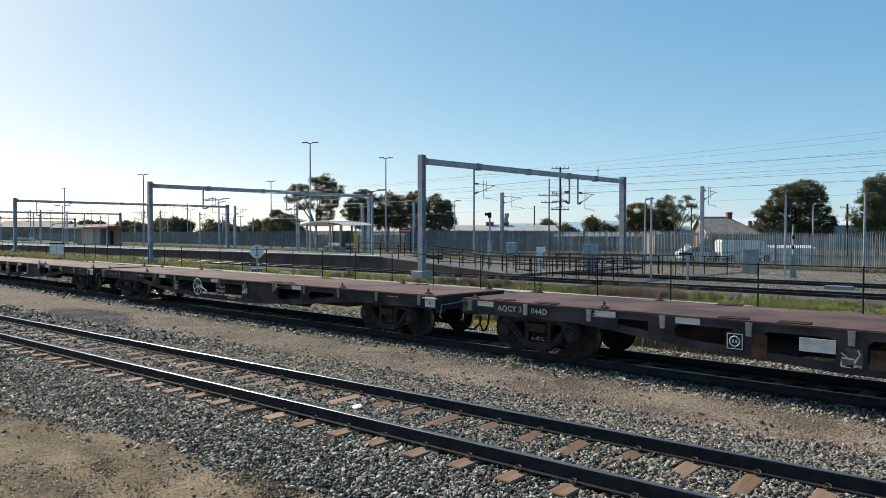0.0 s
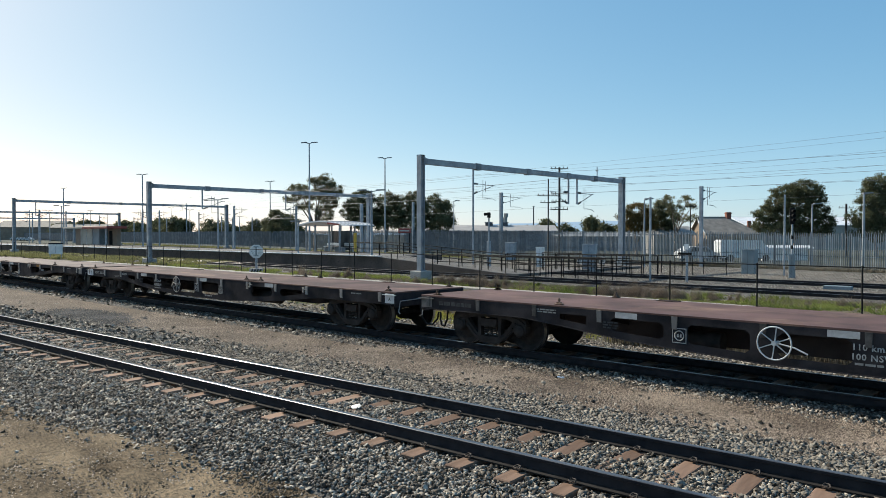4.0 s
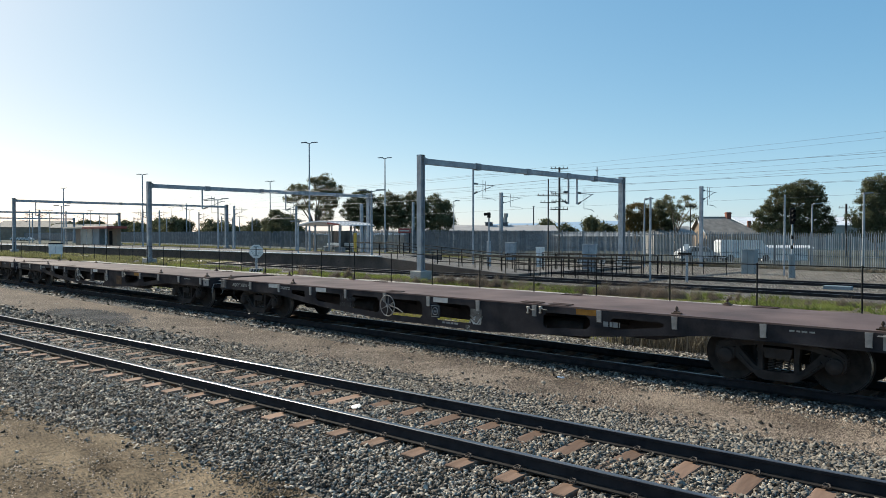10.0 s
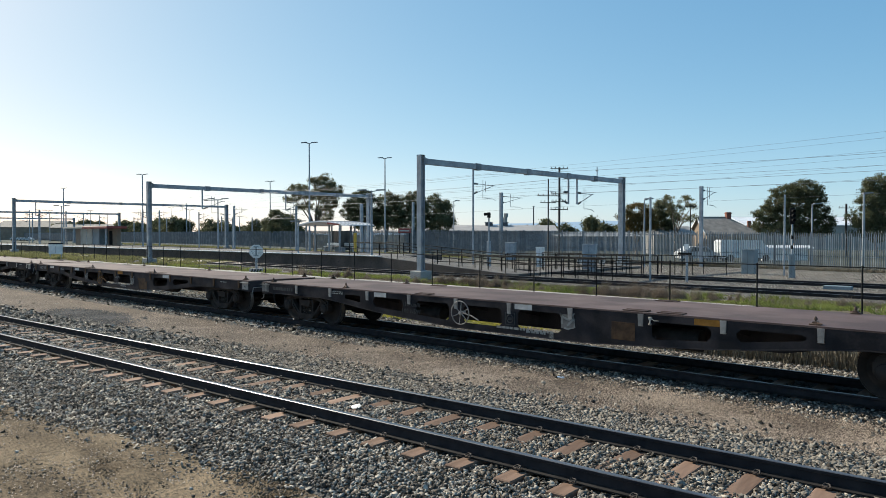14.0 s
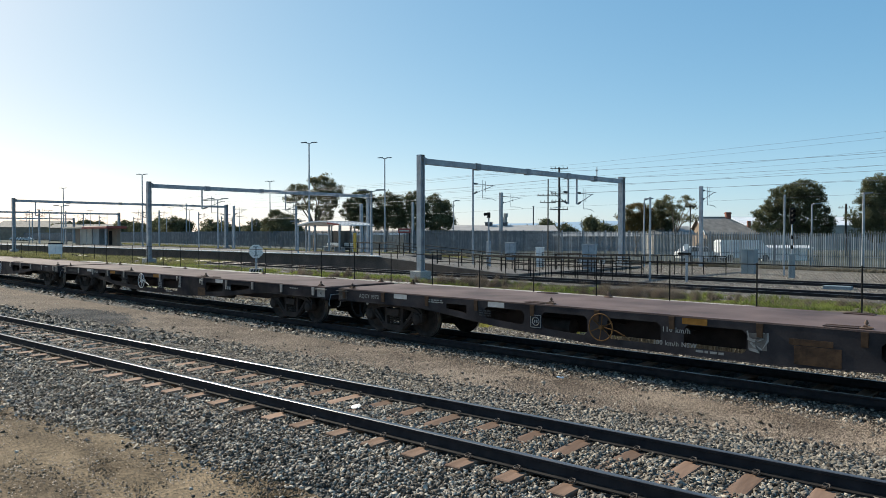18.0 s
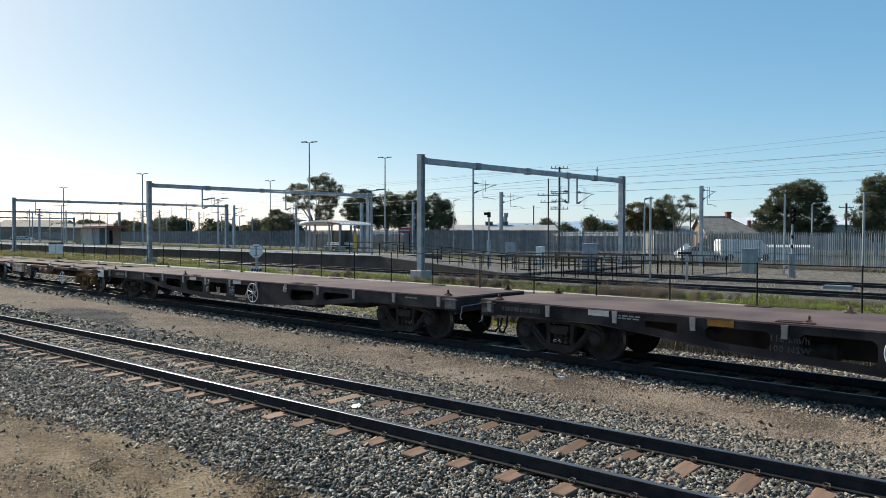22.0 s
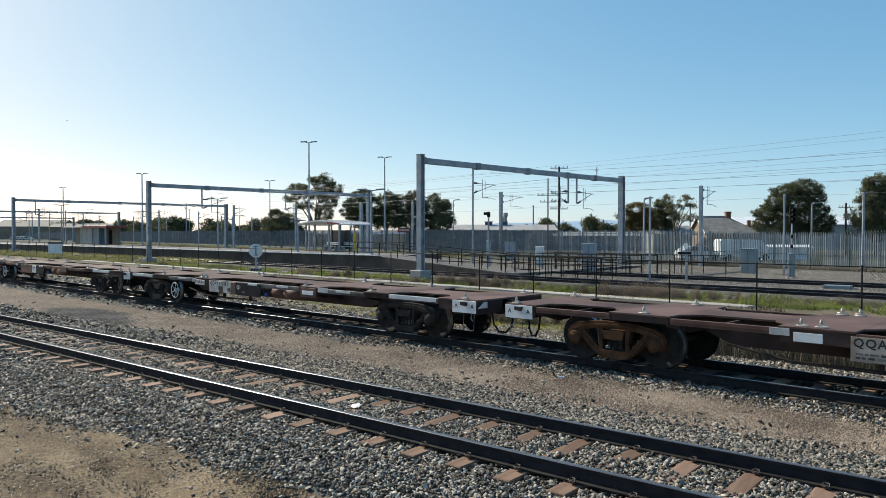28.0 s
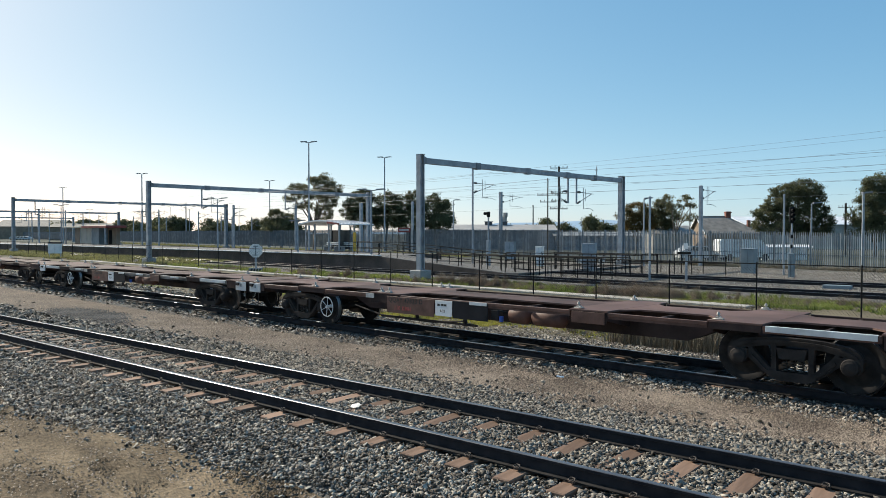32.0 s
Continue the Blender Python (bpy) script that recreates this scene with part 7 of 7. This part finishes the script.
# ---- trees ----
def tree(label, x, y, lobes, seed, leaf=None, leaves=52, size=0.115, clump=0.42, dense=1.0, fork=None):
    """Trunk, limbs to every lobe, and a crown of small leaf clumps. lobes: (across, height, half width, half height)."""
    rnd = random.Random(seed)
    rng = np.random.default_rng(seed)
    across = Vector((0.69, 0.724, 0))
    t = thing("tree", label, "tree", "trees", at=pose(x, y, -0.3))
    tall = max(l[1] + l[3] for l in lobes) + 0.3
    fork = fork or tall * 0.25
    r = tall * 0.02
    g = G()
    g.pipe([(0, 0, 0), (0.1 * rnd.uniform(-1, 1), 0.1, fork * 0.6), (0, 0, fork)], [r * 1.3, r, r * 0.9], 8)
    P = []
    lobes, main = list(lobes), len(lobes)
    for u, z, ru, rz in list(lobes):
        for _ in range(3):
            ang = rnd.uniform(-0.4, math.pi + 0.4)
            lobes.append((u + ru * 0.95 * math.cos(ang), z + rz * 0.95 * math.sin(ang), ru * rnd.uniform(0.2, 0.42), rz * rnd.uniform(0.2, 0.4)))
    for k, (u, z, ru, rz) in enumerate(lobes):
        z += 0.3
        c = across * u + Vector((-0.724, 0.69, 0)) * rnd.uniform(-0.4, 0.4) * ru
        c.z = z
        m = Vector((0, 0, fork)).lerp(c, 0.55) + Vector((0, 0, 0.04 * tall)) + across * rnd.uniform(-0.3, 0.3)
        if k < main:
            g.pipe([(0, 0, fork * 0.9), tuple(m), tuple(c)], [r * 0.6, r * 0.4, r * 0.15], 6)
        n = max(2, int(dense * 14 * ru * rz / clump))
        for _ in range(n):
            d = Vector((rnd.gauss(0, 1), rnd.gauss(0, 1), rnd.gauss(0, 1))).normalized() * rnd.uniform(0.35, 1.0) ** 0.45
            q = c + Vector((d.x * ru, d.y * ru, d.z * rz))
            if rnd.random() < 0.25:
                g.pipe([tuple(c.lerp(q, 0.1)), tuple(q)], [r * 0.12, r * 0.04], 4)
            k = clump * rnd.uniform(0.6, 1.2)
            P.append(np.array(q)[None] + rng.normal(size=(leaves, 3)) * np.array([k, k, k * 0.7]) * 0.5)
    part("trunk", g, M_BARK, t, smooth=60)
    P = np.concatenate(P)
    n = len(P)
    q = rng.normal(size=(n, 2, 3))
    q /= np.linalg.norm(q, axis=2, keepdims=True)
    s = size * rng.uniform(0.5, 1.3, (n, 1))
    a, b = q[:, 0] * s, q[:, 1] * s * 0.5
    V = np.stack([P - a - b * 0.5, P - a * 0.2 + b * 1.3, P + a * 1.2], 1).reshape(-1, 3)
    F = np.arange(n * 3).reshape(-1, 3)
    me = fast_mesh("crown", V, F)
    me.materials.append(leaf or M_LEAF)
    part("crown", me, None, t)
    return t


tree("tall dark domed tree behind the palisade fence", -31.1, 95.2, [(1.0, 7.9, 2.1, 1.0), (-0.9, 7.3, 1.7, 1.1), (2.6, 6.9, 1.3, 1.2), (-2.3, 6.2, 1.4, 1.1), (0.6, 6.0, 2.4, 1.3), (-3.3, 4.9, 1.4, 1.0), (3.3, 5.2, 1.2, 0.9), (-1.2, 4.6, 1.9, 1.1), (1.6, 4.4, 1.9, 1.1), (4.0, 3.9, 1.0, 0.9), (-4.0, 3.5, 1.0, 0.9), (-2.4, 3.0, 1.7, 0.9), (0.4, 3.0, 1.9, 0.9), (2.9, 2.9, 1.7, 0.9)], 1, M_LEAF_DARK, dense=1.6, clump=0.36, leaves=44, size=0.105, fork=2.2)
tree("dark leafy tree beside the lean-to", -46.9, 92.0, [(0.2, 5.6, 1.3, 1.2), (-1.2, 4.4, 1.3, 1.1), (1.0, 4.2, 1.2, 1.2), (0.0, 3.2, 1.8, 1.0)], 14, M_LEAF_DARK, dense=1.3, fork=1.5)
tree("dark leafy tree at the edge of the yard", -22.5, 96.1, [(0.9, 7.7, 1.8, 1.9), (-0.9, 6.4, 1.2, 1.0), (-1.6, 4.3, 1.5, 1.2), (0.8, 4.6, 2.2, 1.7), (0.6, 3.0, 2.6, 1.5), (2.4, 6.4, 1.8, 2.2)], 2, M_LEAF_DARK, dense=1.5, fork=1.6)
tree("sparse gum tree with bare upper limbs", -43.9, 89.6, [(-0.7, 6.6, 1.0, 0.6), (1.5, 6.8, 0.8, 0.4), (2.2, 5.9, 0.6, 0.4), (0.1, 5.4, 0.9, 0.7), (2.0, 4.4, 0.9, 0.5)], 3, M_LEAF, dense=0.7, fork=2.6)
tree("russet-green leafy tree beside the house", -47.6, 86.4, [(0.3, 5.4, 1.5, 1.1), (-1.1, 4.4, 1.2, 1.0), (1.2, 4.0, 1.4, 1.2), (0.2, 3.6, 1.6, 1.0)], 4, M_LEAF_RUST, dense=1.2, fork=1.5)
tree("tall open gum tree with layered crown", -89.8, 66.6, [(1.3, 9.7, 1.9, 1.3), (-2.3, 8.9, 1.5, 0.9), (0.2, 8.3, 2.9, 0.8), (2.9, 8.7, 1.2, 1.1), (-3.1, 7.7, 1.1, 0.6), (1.5, 5.5, 1.3, 1.3), (-1.4, 6.6, 1.2, 0.7), (2.0, 7.0, 1.3, 0.9)], 5, M_LEAF, dense=1.2, fork=4.2)
tree("slender open gum tree beside the shelter", -86.0, 70.4, [(0.0, 6.4, 1.0, 1.0), (0.6, 5.2, 0.8, 0.8), (-0.7, 5.6, 0.7, 0.7)], 6, M_LEAF, dense=1.0, fork=3.2)
tree("dark dense tree behind the fence", -84.7, 71.5, [(-0.8, 6.4, 1.44, 2.0), (0.7, 7.6, 1.32, 1.2), (0.2, 4.6, 2.16, 1.6)], 7, M_LEAF_DARK, dense=1.6, fork=1.4)
tree("dark dense tree behind the fence", -82.1, 74.0, [(0.2, 7.2, 1.56, 1.5), (0.9, 5.0, 2.16, 1.8), (-0.9, 4.6, 1.68, 1.6)], 8, M_LEAF_DARK, dense=1.6, fork=1.4)
tree("dark feathery tree behind the fence", -79.5, 76.4, [(-0.6, 6.4, 1.44, 1.9), (0.8, 6.9, 1.20, 1.7), (0.1, 4.3, 2.28, 1.7)], 9, M_LEAF_DARK, dense=1.6, fork=1.2)
tree("dark feathery tree behind the fence", -76.7, 79.2, [(-0.5, 6.2, 1.44, 1.9), (0.9, 5.6, 1.20, 1.8), (0.2, 4.0, 2.16, 1.6)], 10, M_LEAF_DARK, dense=1.6, fork=1.2)
tree("low spreading dark tree beyond the platform", -110.4, 74.6, [(-0.7, 5.1, 2.1, 1.3), (1.3, 4.7, 1.8, 1.2), (-2.2, 4.2, 1.2, 0.9), (0.4, 3.6, 2.6, 1.1)], 11, M_LEAF_DARK, dense=1.2, fork=1.4)
for k, (x, y, z, w) in enumerate(((-119.5, 190, 7.2, 2.9), (-129, 181, 6.6, 2.8), (-136, 176, 4.6, 2.4), (-112, 196, 5.0, 3.2), (-200, 112, 6.4, 5), (-215, 108, 7.4, 4.6), (-232, 112, 7.0, 5.5), (-250, 120, 7.6, 5), (-270, 122, 6.6, 6), (-290, 125, 7.4, 6), (-310, 118, 7.9, 6.5), (-185, 118, 6.0, 4.5), (-172, 116, 5.4, 4), (-330, 116, 7.0, 6.5), (-160, 112, 4.8, 4.0), (-222, 110, 5.2, 4.5), (-241, 116, 5.5, 5.0), (-192, 114, 5.0, 4.5), (-178, 117, 4.8, 4.0), (-107.2, 150, 6.0, 1.7), (-101, 150, 4.6, 2.4), (-94.4, 150, 6.3, 1.9), (-90, 150, 4.6, 2.6), (-112, 150, 4.4, 2.0), (-85, 150, 4.4, 2.4))):
    tree("distant dark tree on the skyline", x, y, [(-w * 0.3, z - 1.6, w * 0.5, 1.5), (w * 0.35, z - 2.0, w * 0.5, 1.4), (0, z - 3.2, w * 0.9, 1.6)], 40 + k, M_LEAF_DARK, leaves=14, size=0.4, clump=1.0, dense=1.5, fork=1.5)


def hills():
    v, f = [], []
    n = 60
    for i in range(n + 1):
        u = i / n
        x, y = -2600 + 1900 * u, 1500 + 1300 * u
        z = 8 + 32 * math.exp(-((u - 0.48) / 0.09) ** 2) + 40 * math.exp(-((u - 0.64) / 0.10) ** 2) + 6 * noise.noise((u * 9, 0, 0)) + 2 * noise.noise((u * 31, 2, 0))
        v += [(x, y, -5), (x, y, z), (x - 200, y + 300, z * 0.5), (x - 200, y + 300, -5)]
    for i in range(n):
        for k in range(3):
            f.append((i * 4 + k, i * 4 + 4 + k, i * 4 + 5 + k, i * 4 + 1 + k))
    solid("backdrop_hills", G().add(v, f), M_HILL, "low hills on the skyline, distance haze in their blue colour and glow", "hills", kind="structure")


hills()


# ---- verge plants ----
def tufts(name, label, pts, h0, h1, blades, mat, seed, lean=0.5, width=0.012, short=False):
    rng = np.random.default_rng(seed)
    n = len(pts)
    B = np.repeat(pts, blades, 0)
    m = len(B)
    a = rng.uniform(0, 2 * np.pi, m)
    h = rng.uniform(h0, h1, m)
    off = rng.normal(0, 1, (m, 2)) * 0.05
    ln = rng.uniform(0.1, lean, m) * h
    d = np.stack([np.cos(a), np.sin(a)], 1)
    w = np.stack([-np.sin(a), np.cos(a)], 1) * (width * rng.uniform(0.6, 1.6, (m, 1)))
    base = B[:, :2] + off
    z = B[:, 2]
    mid = base + d * (ln * 0.35)[:, None]
    tip = base + d * ln[:, None]
    if short:
        V = np.stack([np.column_stack([base - w, z]), np.column_stack([base + w, z]), np.column_stack([tip, z + h])], 1).reshape(-1, 3)
        me = fast_mesh(name, V, np.arange(m * 3).reshape(-1, 3))
        me.materials.append(mat)
        return tagged(new(name, me), label, "plants", kind="stuff")
    V = np.stack([np.column_stack([base - w, z]), np.column_stack([base + w, z]), np.column_stack([mid + w * 0.8, z + h * 0.6]), np.column_stack([mid - w * 0.8, z + h * 0.6]), np.column_stack([tip, z + h])], 1).reshape(-1, 3)
    i = np.arange(m)[:, None] * 5
    F = np.concatenate([i + np.array([[0, 1, 2]]), i + np.array([[0, 2, 3]]), i + np.array([[3, 2, 4]])], 0)
    me = fast_mesh(name, V, F)
    me.materials.append(mat)
    return tagged(new(name, me), label, "plants", kind="stuff")


def brush(name, label, heads, mat, seed):
    """Dead shrubs: heads of (x, y, half width, height), filled with thin twigs leaning every way."""
    rng = np.random.default_rng(seed)
    P = []
    for x, y, r, h in heads:
        n = int(1250 * r * h / 0.25)
        d = rng.normal(size=(n, 3))
        d /= np.linalg.norm(d, axis=1, keepdims=True)
        d *= rng.uniform(0.05, 1.0, (n, 1)) * rng.uniform(0.6, 1.25, (n, 1))
        P.append(np.column_stack([x + d[:, 0] * r, y + d[:, 1] * r * 0.7, -0.28 + np.abs(d[:, 2]) * h]))
    P = np.concatenate(P)
    n = len(P)
    a = rng.normal(size=(n, 3)) * 0.045 + np.array([0, 0, 0.07])
    w = np.cross(a, rng.normal(size=(n, 3)))
    w *= 0.004 / np.linalg.norm(w, axis=1, keepdims=True)
    V = np.stack([P - a - w, P - a + w, P + a], 1).reshape(-1, 3)
    F = np.arange(n * 3).reshape(-1, 3)
    me = fast_mesh(name, V, F)
    me.materials.append(mat)
    return tagged(new(name, me), label, "plants", kind="stuff")


def verge():
    rng = np.random.default_rng(31)
    def patch(x0, x1, y0, y1, step, thr, freq, seed):
        p = scatter(x0, x1, y0, y1, step, rng)
        k = np.array([noise.noise((x * freq, y * freq * 2.0, seed)) for x, y in p])
        p = p[k > thr]
        return np.column_stack([p, np.interp(p[:, 1], [15, 18, 24, 29], [-0.47, -0.42, -0.32, -0.28])])
    green = np.concatenate([patch(-45, 2, 27.3, 31.3, 0.105, -0.2, 0.22, 1.0), patch(-62, -45, 27.3, 31.3, 0.18, -0.1, 0.22, 1.0), patch(-40, 2, 17.6, 24.0, 0.24, 0.22, 0.3, 2.0)])
    tufts("green_grass", "green weedy grass on the verge", green, 0.03, 0.13, 9, M_GREEN_BLADE, 1, 1.2, 0.012, True)
    tall = patch(-60, 2, 27.4, 31.0, 0.3, 0.22, 0.5, 21.0)
    tufts("tall_weeds", "taller green weeds on the verge", tall, 0.1, 0.3, 16, M_GREEN_BLADE, 6, 1.0, 0.011)
    far = np.concatenate([patch(-140, -60, 28.0, 36.0, 0.3, -0.12, 0.3, 4.0)])
    foot = scatter(-240, -55, -3.5, -0.4, 0.35, rng)
    foot = foot[rng.random(len(foot)) < 0.5]
    foot = np.column_stack([foot[:, 0], 56.0 - 0.15 * foot[:, 0] + foot[:, 1], np.full(len(foot), -0.26)])
    far = np.concatenate([far, foot])
    tufts("rank_grass", "rank yellow-green grass beyond the fence", far, 0.08, 0.38, 14, M_OLIVE_BLADE, 2, 1.1, 0.025, True)
    dry = np.concatenate([patch(-60, 2, 26.0, 31.0, 0.26, 0.16, 0.25, 7.0), patch(-40, 2, 17.4, 24.5, 0.26, 0.05, 0.35, 9.0), patch(-140, -60, 28.0, 36.0, 0.6, 0.0, 0.2, 11.0)])
    tufts("dry_weeds", "dry brown weeds on the verge", dry, 0.04, 0.2, 14, M_DRY_BLADE, 3, 1.1, 0.010, True)
    stalks = patch(-10.0, -1.5, 16.7, 18.8, 0.10, -0.45, 0.5, 17.0)
    tufts("tall_dry_grass", "tall dry grass with pale bent stalks beside the freight track", stalks, 0.25, 0.72, 7, M_STRAW, 8, 0.7, 0.005)
    low = patch(-32.0, 2.0, 18.3, 24.0, 0.16, -0.1, 0.6, 19.0)
    tufts("low_weeds", "low grey-green weeds on the verge soil", low, 0.03, 0.12, 8, M_OLIVE_BLADE, 9, 1.3, 0.010, True)
    base = scatter(-32, 2, -1.4, -0.1, 0.14, rng)
    base = np.column_stack([base[:, 0], 56.0 - 0.15 * base[:, 0] + base[:, 1], np.full(len(base), -0.25)])
    tufts("fence_foot_grass", "dry yellow grass along the foot of the palisade", base, 0.10, 0.38, 8, M_STRAW, 10, 0.8, 0.010, True)
    heads = []
    for x, y, n, r in ((-25.5, 28.2, 5, 0.55), (-24.0, 28.4, 6, 0.6), (-22.6, 28.2, 5, 0.5), (-16.2, 28.0, 6, 0.55), (-15.0, 28.2, 7, 0.6), (-13.9, 28.4, 5, 0.5), (-36.0, 28.3, 3, 0.5), (-39.5, 28.5, 3, 0.5), (-33.2, 28.2, 2, 0.4), (-12.0, 29.5, 2, 0.35), (-7.0, 30.0, 3, 0.4), (-10.5, 29.0, 2, 0.35),
                       (-18.5, 28.6, 2, 0.3), (-20.3, 28.4, 2, 0.3), (-29.0, 28.4, 2, 0.35), (-11.0, 18.5, 3, 0.5), (-14.5, 18.2, 3, 0.5), (-7.5, 18.4, 3, 0.5), (-18.0, 18.6, 2, 0.5), (-4.5, 18.3, 3, 0.5)):
        for _ in range(3 * n):
            k = rng.uniform(0.25, 0.75)
            heads.append((x + rng.normal(0, 0.75), y + rng.normal(0, 0.35), r * k * 1.1, (0.72 if r >= 0.5 else 0.48) * rng.uniform(0.35, 1.0)))
    brush("dry_shrubs", "dead brown shrubs along the fence", heads, M_DRY_BLADE, 4)
    yellow = np.concatenate([patch(-16, -7, 16.4, 19.5, 0.2, 0.15, 0.35, 13.0), patch(-30, -16, 16.6, 20, 0.3, 0.3, 0.3, 15.0), patch(-19.5, -14.3, 16.7, 18.8, 0.1, -0.25, 0.35, 16.0)])
    tufts("yellow_flowers", "yellow flowering weeds beside the freight track", yellow, 0.03, 0.10, 10, M_FLOWER, 5, 1.2, 0.010)


verge()
solid("cable_trough", G().box(-75, -10.2, 0, 0.75, -0.34, -0.20, 0.02), M_SAND, "pale sandy concrete cable trough along the fence", "cable trough", kind="structure", at=pose(0, 26.2, 0, 0, 0, -1.1))
solid("sandy_path", G().box(-160, -58, 0, 2.4, -0.4, -0.26, 0.02), M_SAND, "pale sandy path beside the freight line", "path", kind="structure", at=pose(0, 20.5, 0, 0, 0, -1.5))

M_PALE_BLUE = surface("pale_blue_plastic", (0.22, 0.36, 0.52), (0.48, 0.60, 0.72), 0.4, scale=12, fine=60, bump=0.1)
# a white stone in the near track, and bits of litter
solid("pale_stone", fast_mesh("pale_stone", *stones(np.array([(0.0, 0.0, 0.0)]), 0.085, 0.086, np.random.default_rng(5))), M_PALE_STONE, "single pale flat stone between the near rails", "stone", at=pose(-8.42, 6.97, -0.15) @ Matrix.Diagonal((1.6, 1.0, 0.4, 1)))
solid("blue_litter", G().box(-0.06, 0.05, -0.03, 0.03, 0, 0.018, 0.006).box(0.03, 0.09, -0.05, 0.01, 0.004, 0.035, 0.008), M_PALE_BLUE, "small crumpled pale blue plastic scrap on the gravel", "litter", at=pose(-8.17, 11.88, -0.385, 0, 8, 20))


# ---- one small bird that leaves the hut's roof and flies off ----
def bird():
    b = thing("bird", "small dark bird in flight over the yard", "bird", at=pose(-124.0, 46.6, 3.68, 0, 0, -25))
    part("body", G().lathe([(0.0, -0.16), (0.022, -0.13), (0.045, -0.05), (0.05, 0.03), (0.035, 0.10), (0.03, 0.13), (0.018, 0.17), (0.0, 0.20)], (0, 0, 0.05), "x", 12), M_BIRD, b, smooth=60)
    part("tail", G().prism([(-0.27, 0.05), (-0.12, 0.045), (-0.12, 0.055), (-0.27, 0.056)], -0.045, 0.045), M_BIRD, b)
    part("beak", G().cyl((0.19, 0, 0.05), (0.225, 0, 0.045), 0.008, 0.001, 6), M_CLIP, b)
    wings = []
    for side in (-1, 1):
        v = [(0.09, 0.03 * side, 0), (0.10, 0.16 * side, 0.004), (0.03, 0.36 * side, 0), (-0.03, 0.22 * side, 0), (-0.07, 0.03 * side, 0)]
        n = len(v)
        g = G().add(v + [(x, y, z + 0.008) for x, y, z in v], [tuple(range(n)), tuple(range(2 * n - 1, n - 1, -1))] + [(k, (k + 1) % n, n + (k + 1) % n, n + k) for k in range(n)])
        wings.append((part("wing", g, M_BIRD, b, at=pose(0, 0, 0.03)), side))
    for c in b.children:
        c.data.transform(Matrix.Scale(0.45, 4))
    return b, wings


M_BIRD = surface("dark_plumage", (0.02, 0.018, 0.016), (0.06, 0.052, 0.045), 0.8, scale=20, fine=80, bump=0.1)
BIRD, WINGS = bird()


# ---- what moves: the whole train rolls by, and its wheels turn ----


# metres run every two seconds
RUN = [0.0, 9.42, 19.06, 29.33, 39.67, 50.36, 61.58, 73.09, 84.93, 97.11, 109.53, 122.28, 135.35, 148.62, 162.33, 176.29, 190.36]


def travelled(t):
    """Metres run since the start, slowly gaining speed."""
    i = min(int(t / 2), len(RUN) - 2)
    u = t / 2 - i
    slope = lambda k: (RUN[k + 1] - RUN[k - 1]) / 2 if 0 < k < len(RUN) - 1 else (RUN[1] - RUN[0] - 0.06 if k == 0 else RUN[-1] - RUN[-2] + 0.03)
    return RUN[i] * (2 * u ** 3 - 3 * u * u + 1) + slope(i) * (u ** 3 - 2 * u * u + u) + RUN[i + 1] * (3 * u * u - 2 * u ** 3) + slope(i + 1) * (u ** 3 - u * u)


def motions():
    for w, x in M_FRONT:
        walk(w, [(t, pose(x + travelled(t), FREIGHT_Y, FREIGHT_Z)) for t in [0.5 * k for k in range(65)]])
    perch = pose(-124.0, 46.6, 3.68, 0, 0, -25)
    walk(BIRD, [(0.0, perch), (25.3, perch), (26.4, pose(-105.0, 39.6, 9.6, 0, -8, -22)), (27.5, pose(-89.6, 32.4, 13.1, 0, -8, -24)), (27.9, pose(-83.6, 29.9, 14.1, 0, -7, -28)), (28.3, pose(-78.8, 26.9, 14.7, 0, -6, -36)),
                (28.7, pose(-75.0, 23.6, 15.0, 0, -5, -44)), (29.1, pose(-71.9, 20.3, 15.5, 0, -5, -47)), (32.0, pose(-49.4, -3.6, 19.1, 0, -5, -47))])
    beats = [(0.0, 0.0), (25.3, 0.0)] + [(25.4 + 0.1 * k, 28.0 if k % 2 else -22.0) for k in range(62)] + [(32.0, 0.0)]
    for wing, side in WINGS:
        walk(wing, [(t, pose(0, 0, 0.03, side * a)) for t, a in beats])
    sets = [o for o in scene.objects if o.name.split(".")[0] == "wheelset"]
    times = [32.0 * k / 400 for k in range(401)]
    for o in sets:
        x, y, z = o.matrix_basis.translation
        walk(o, [(t, pose(x, y, z, 0, math.degrees(travelled(t) / WHEEL_R) % 360.0, 0)) for t in times])


motions()
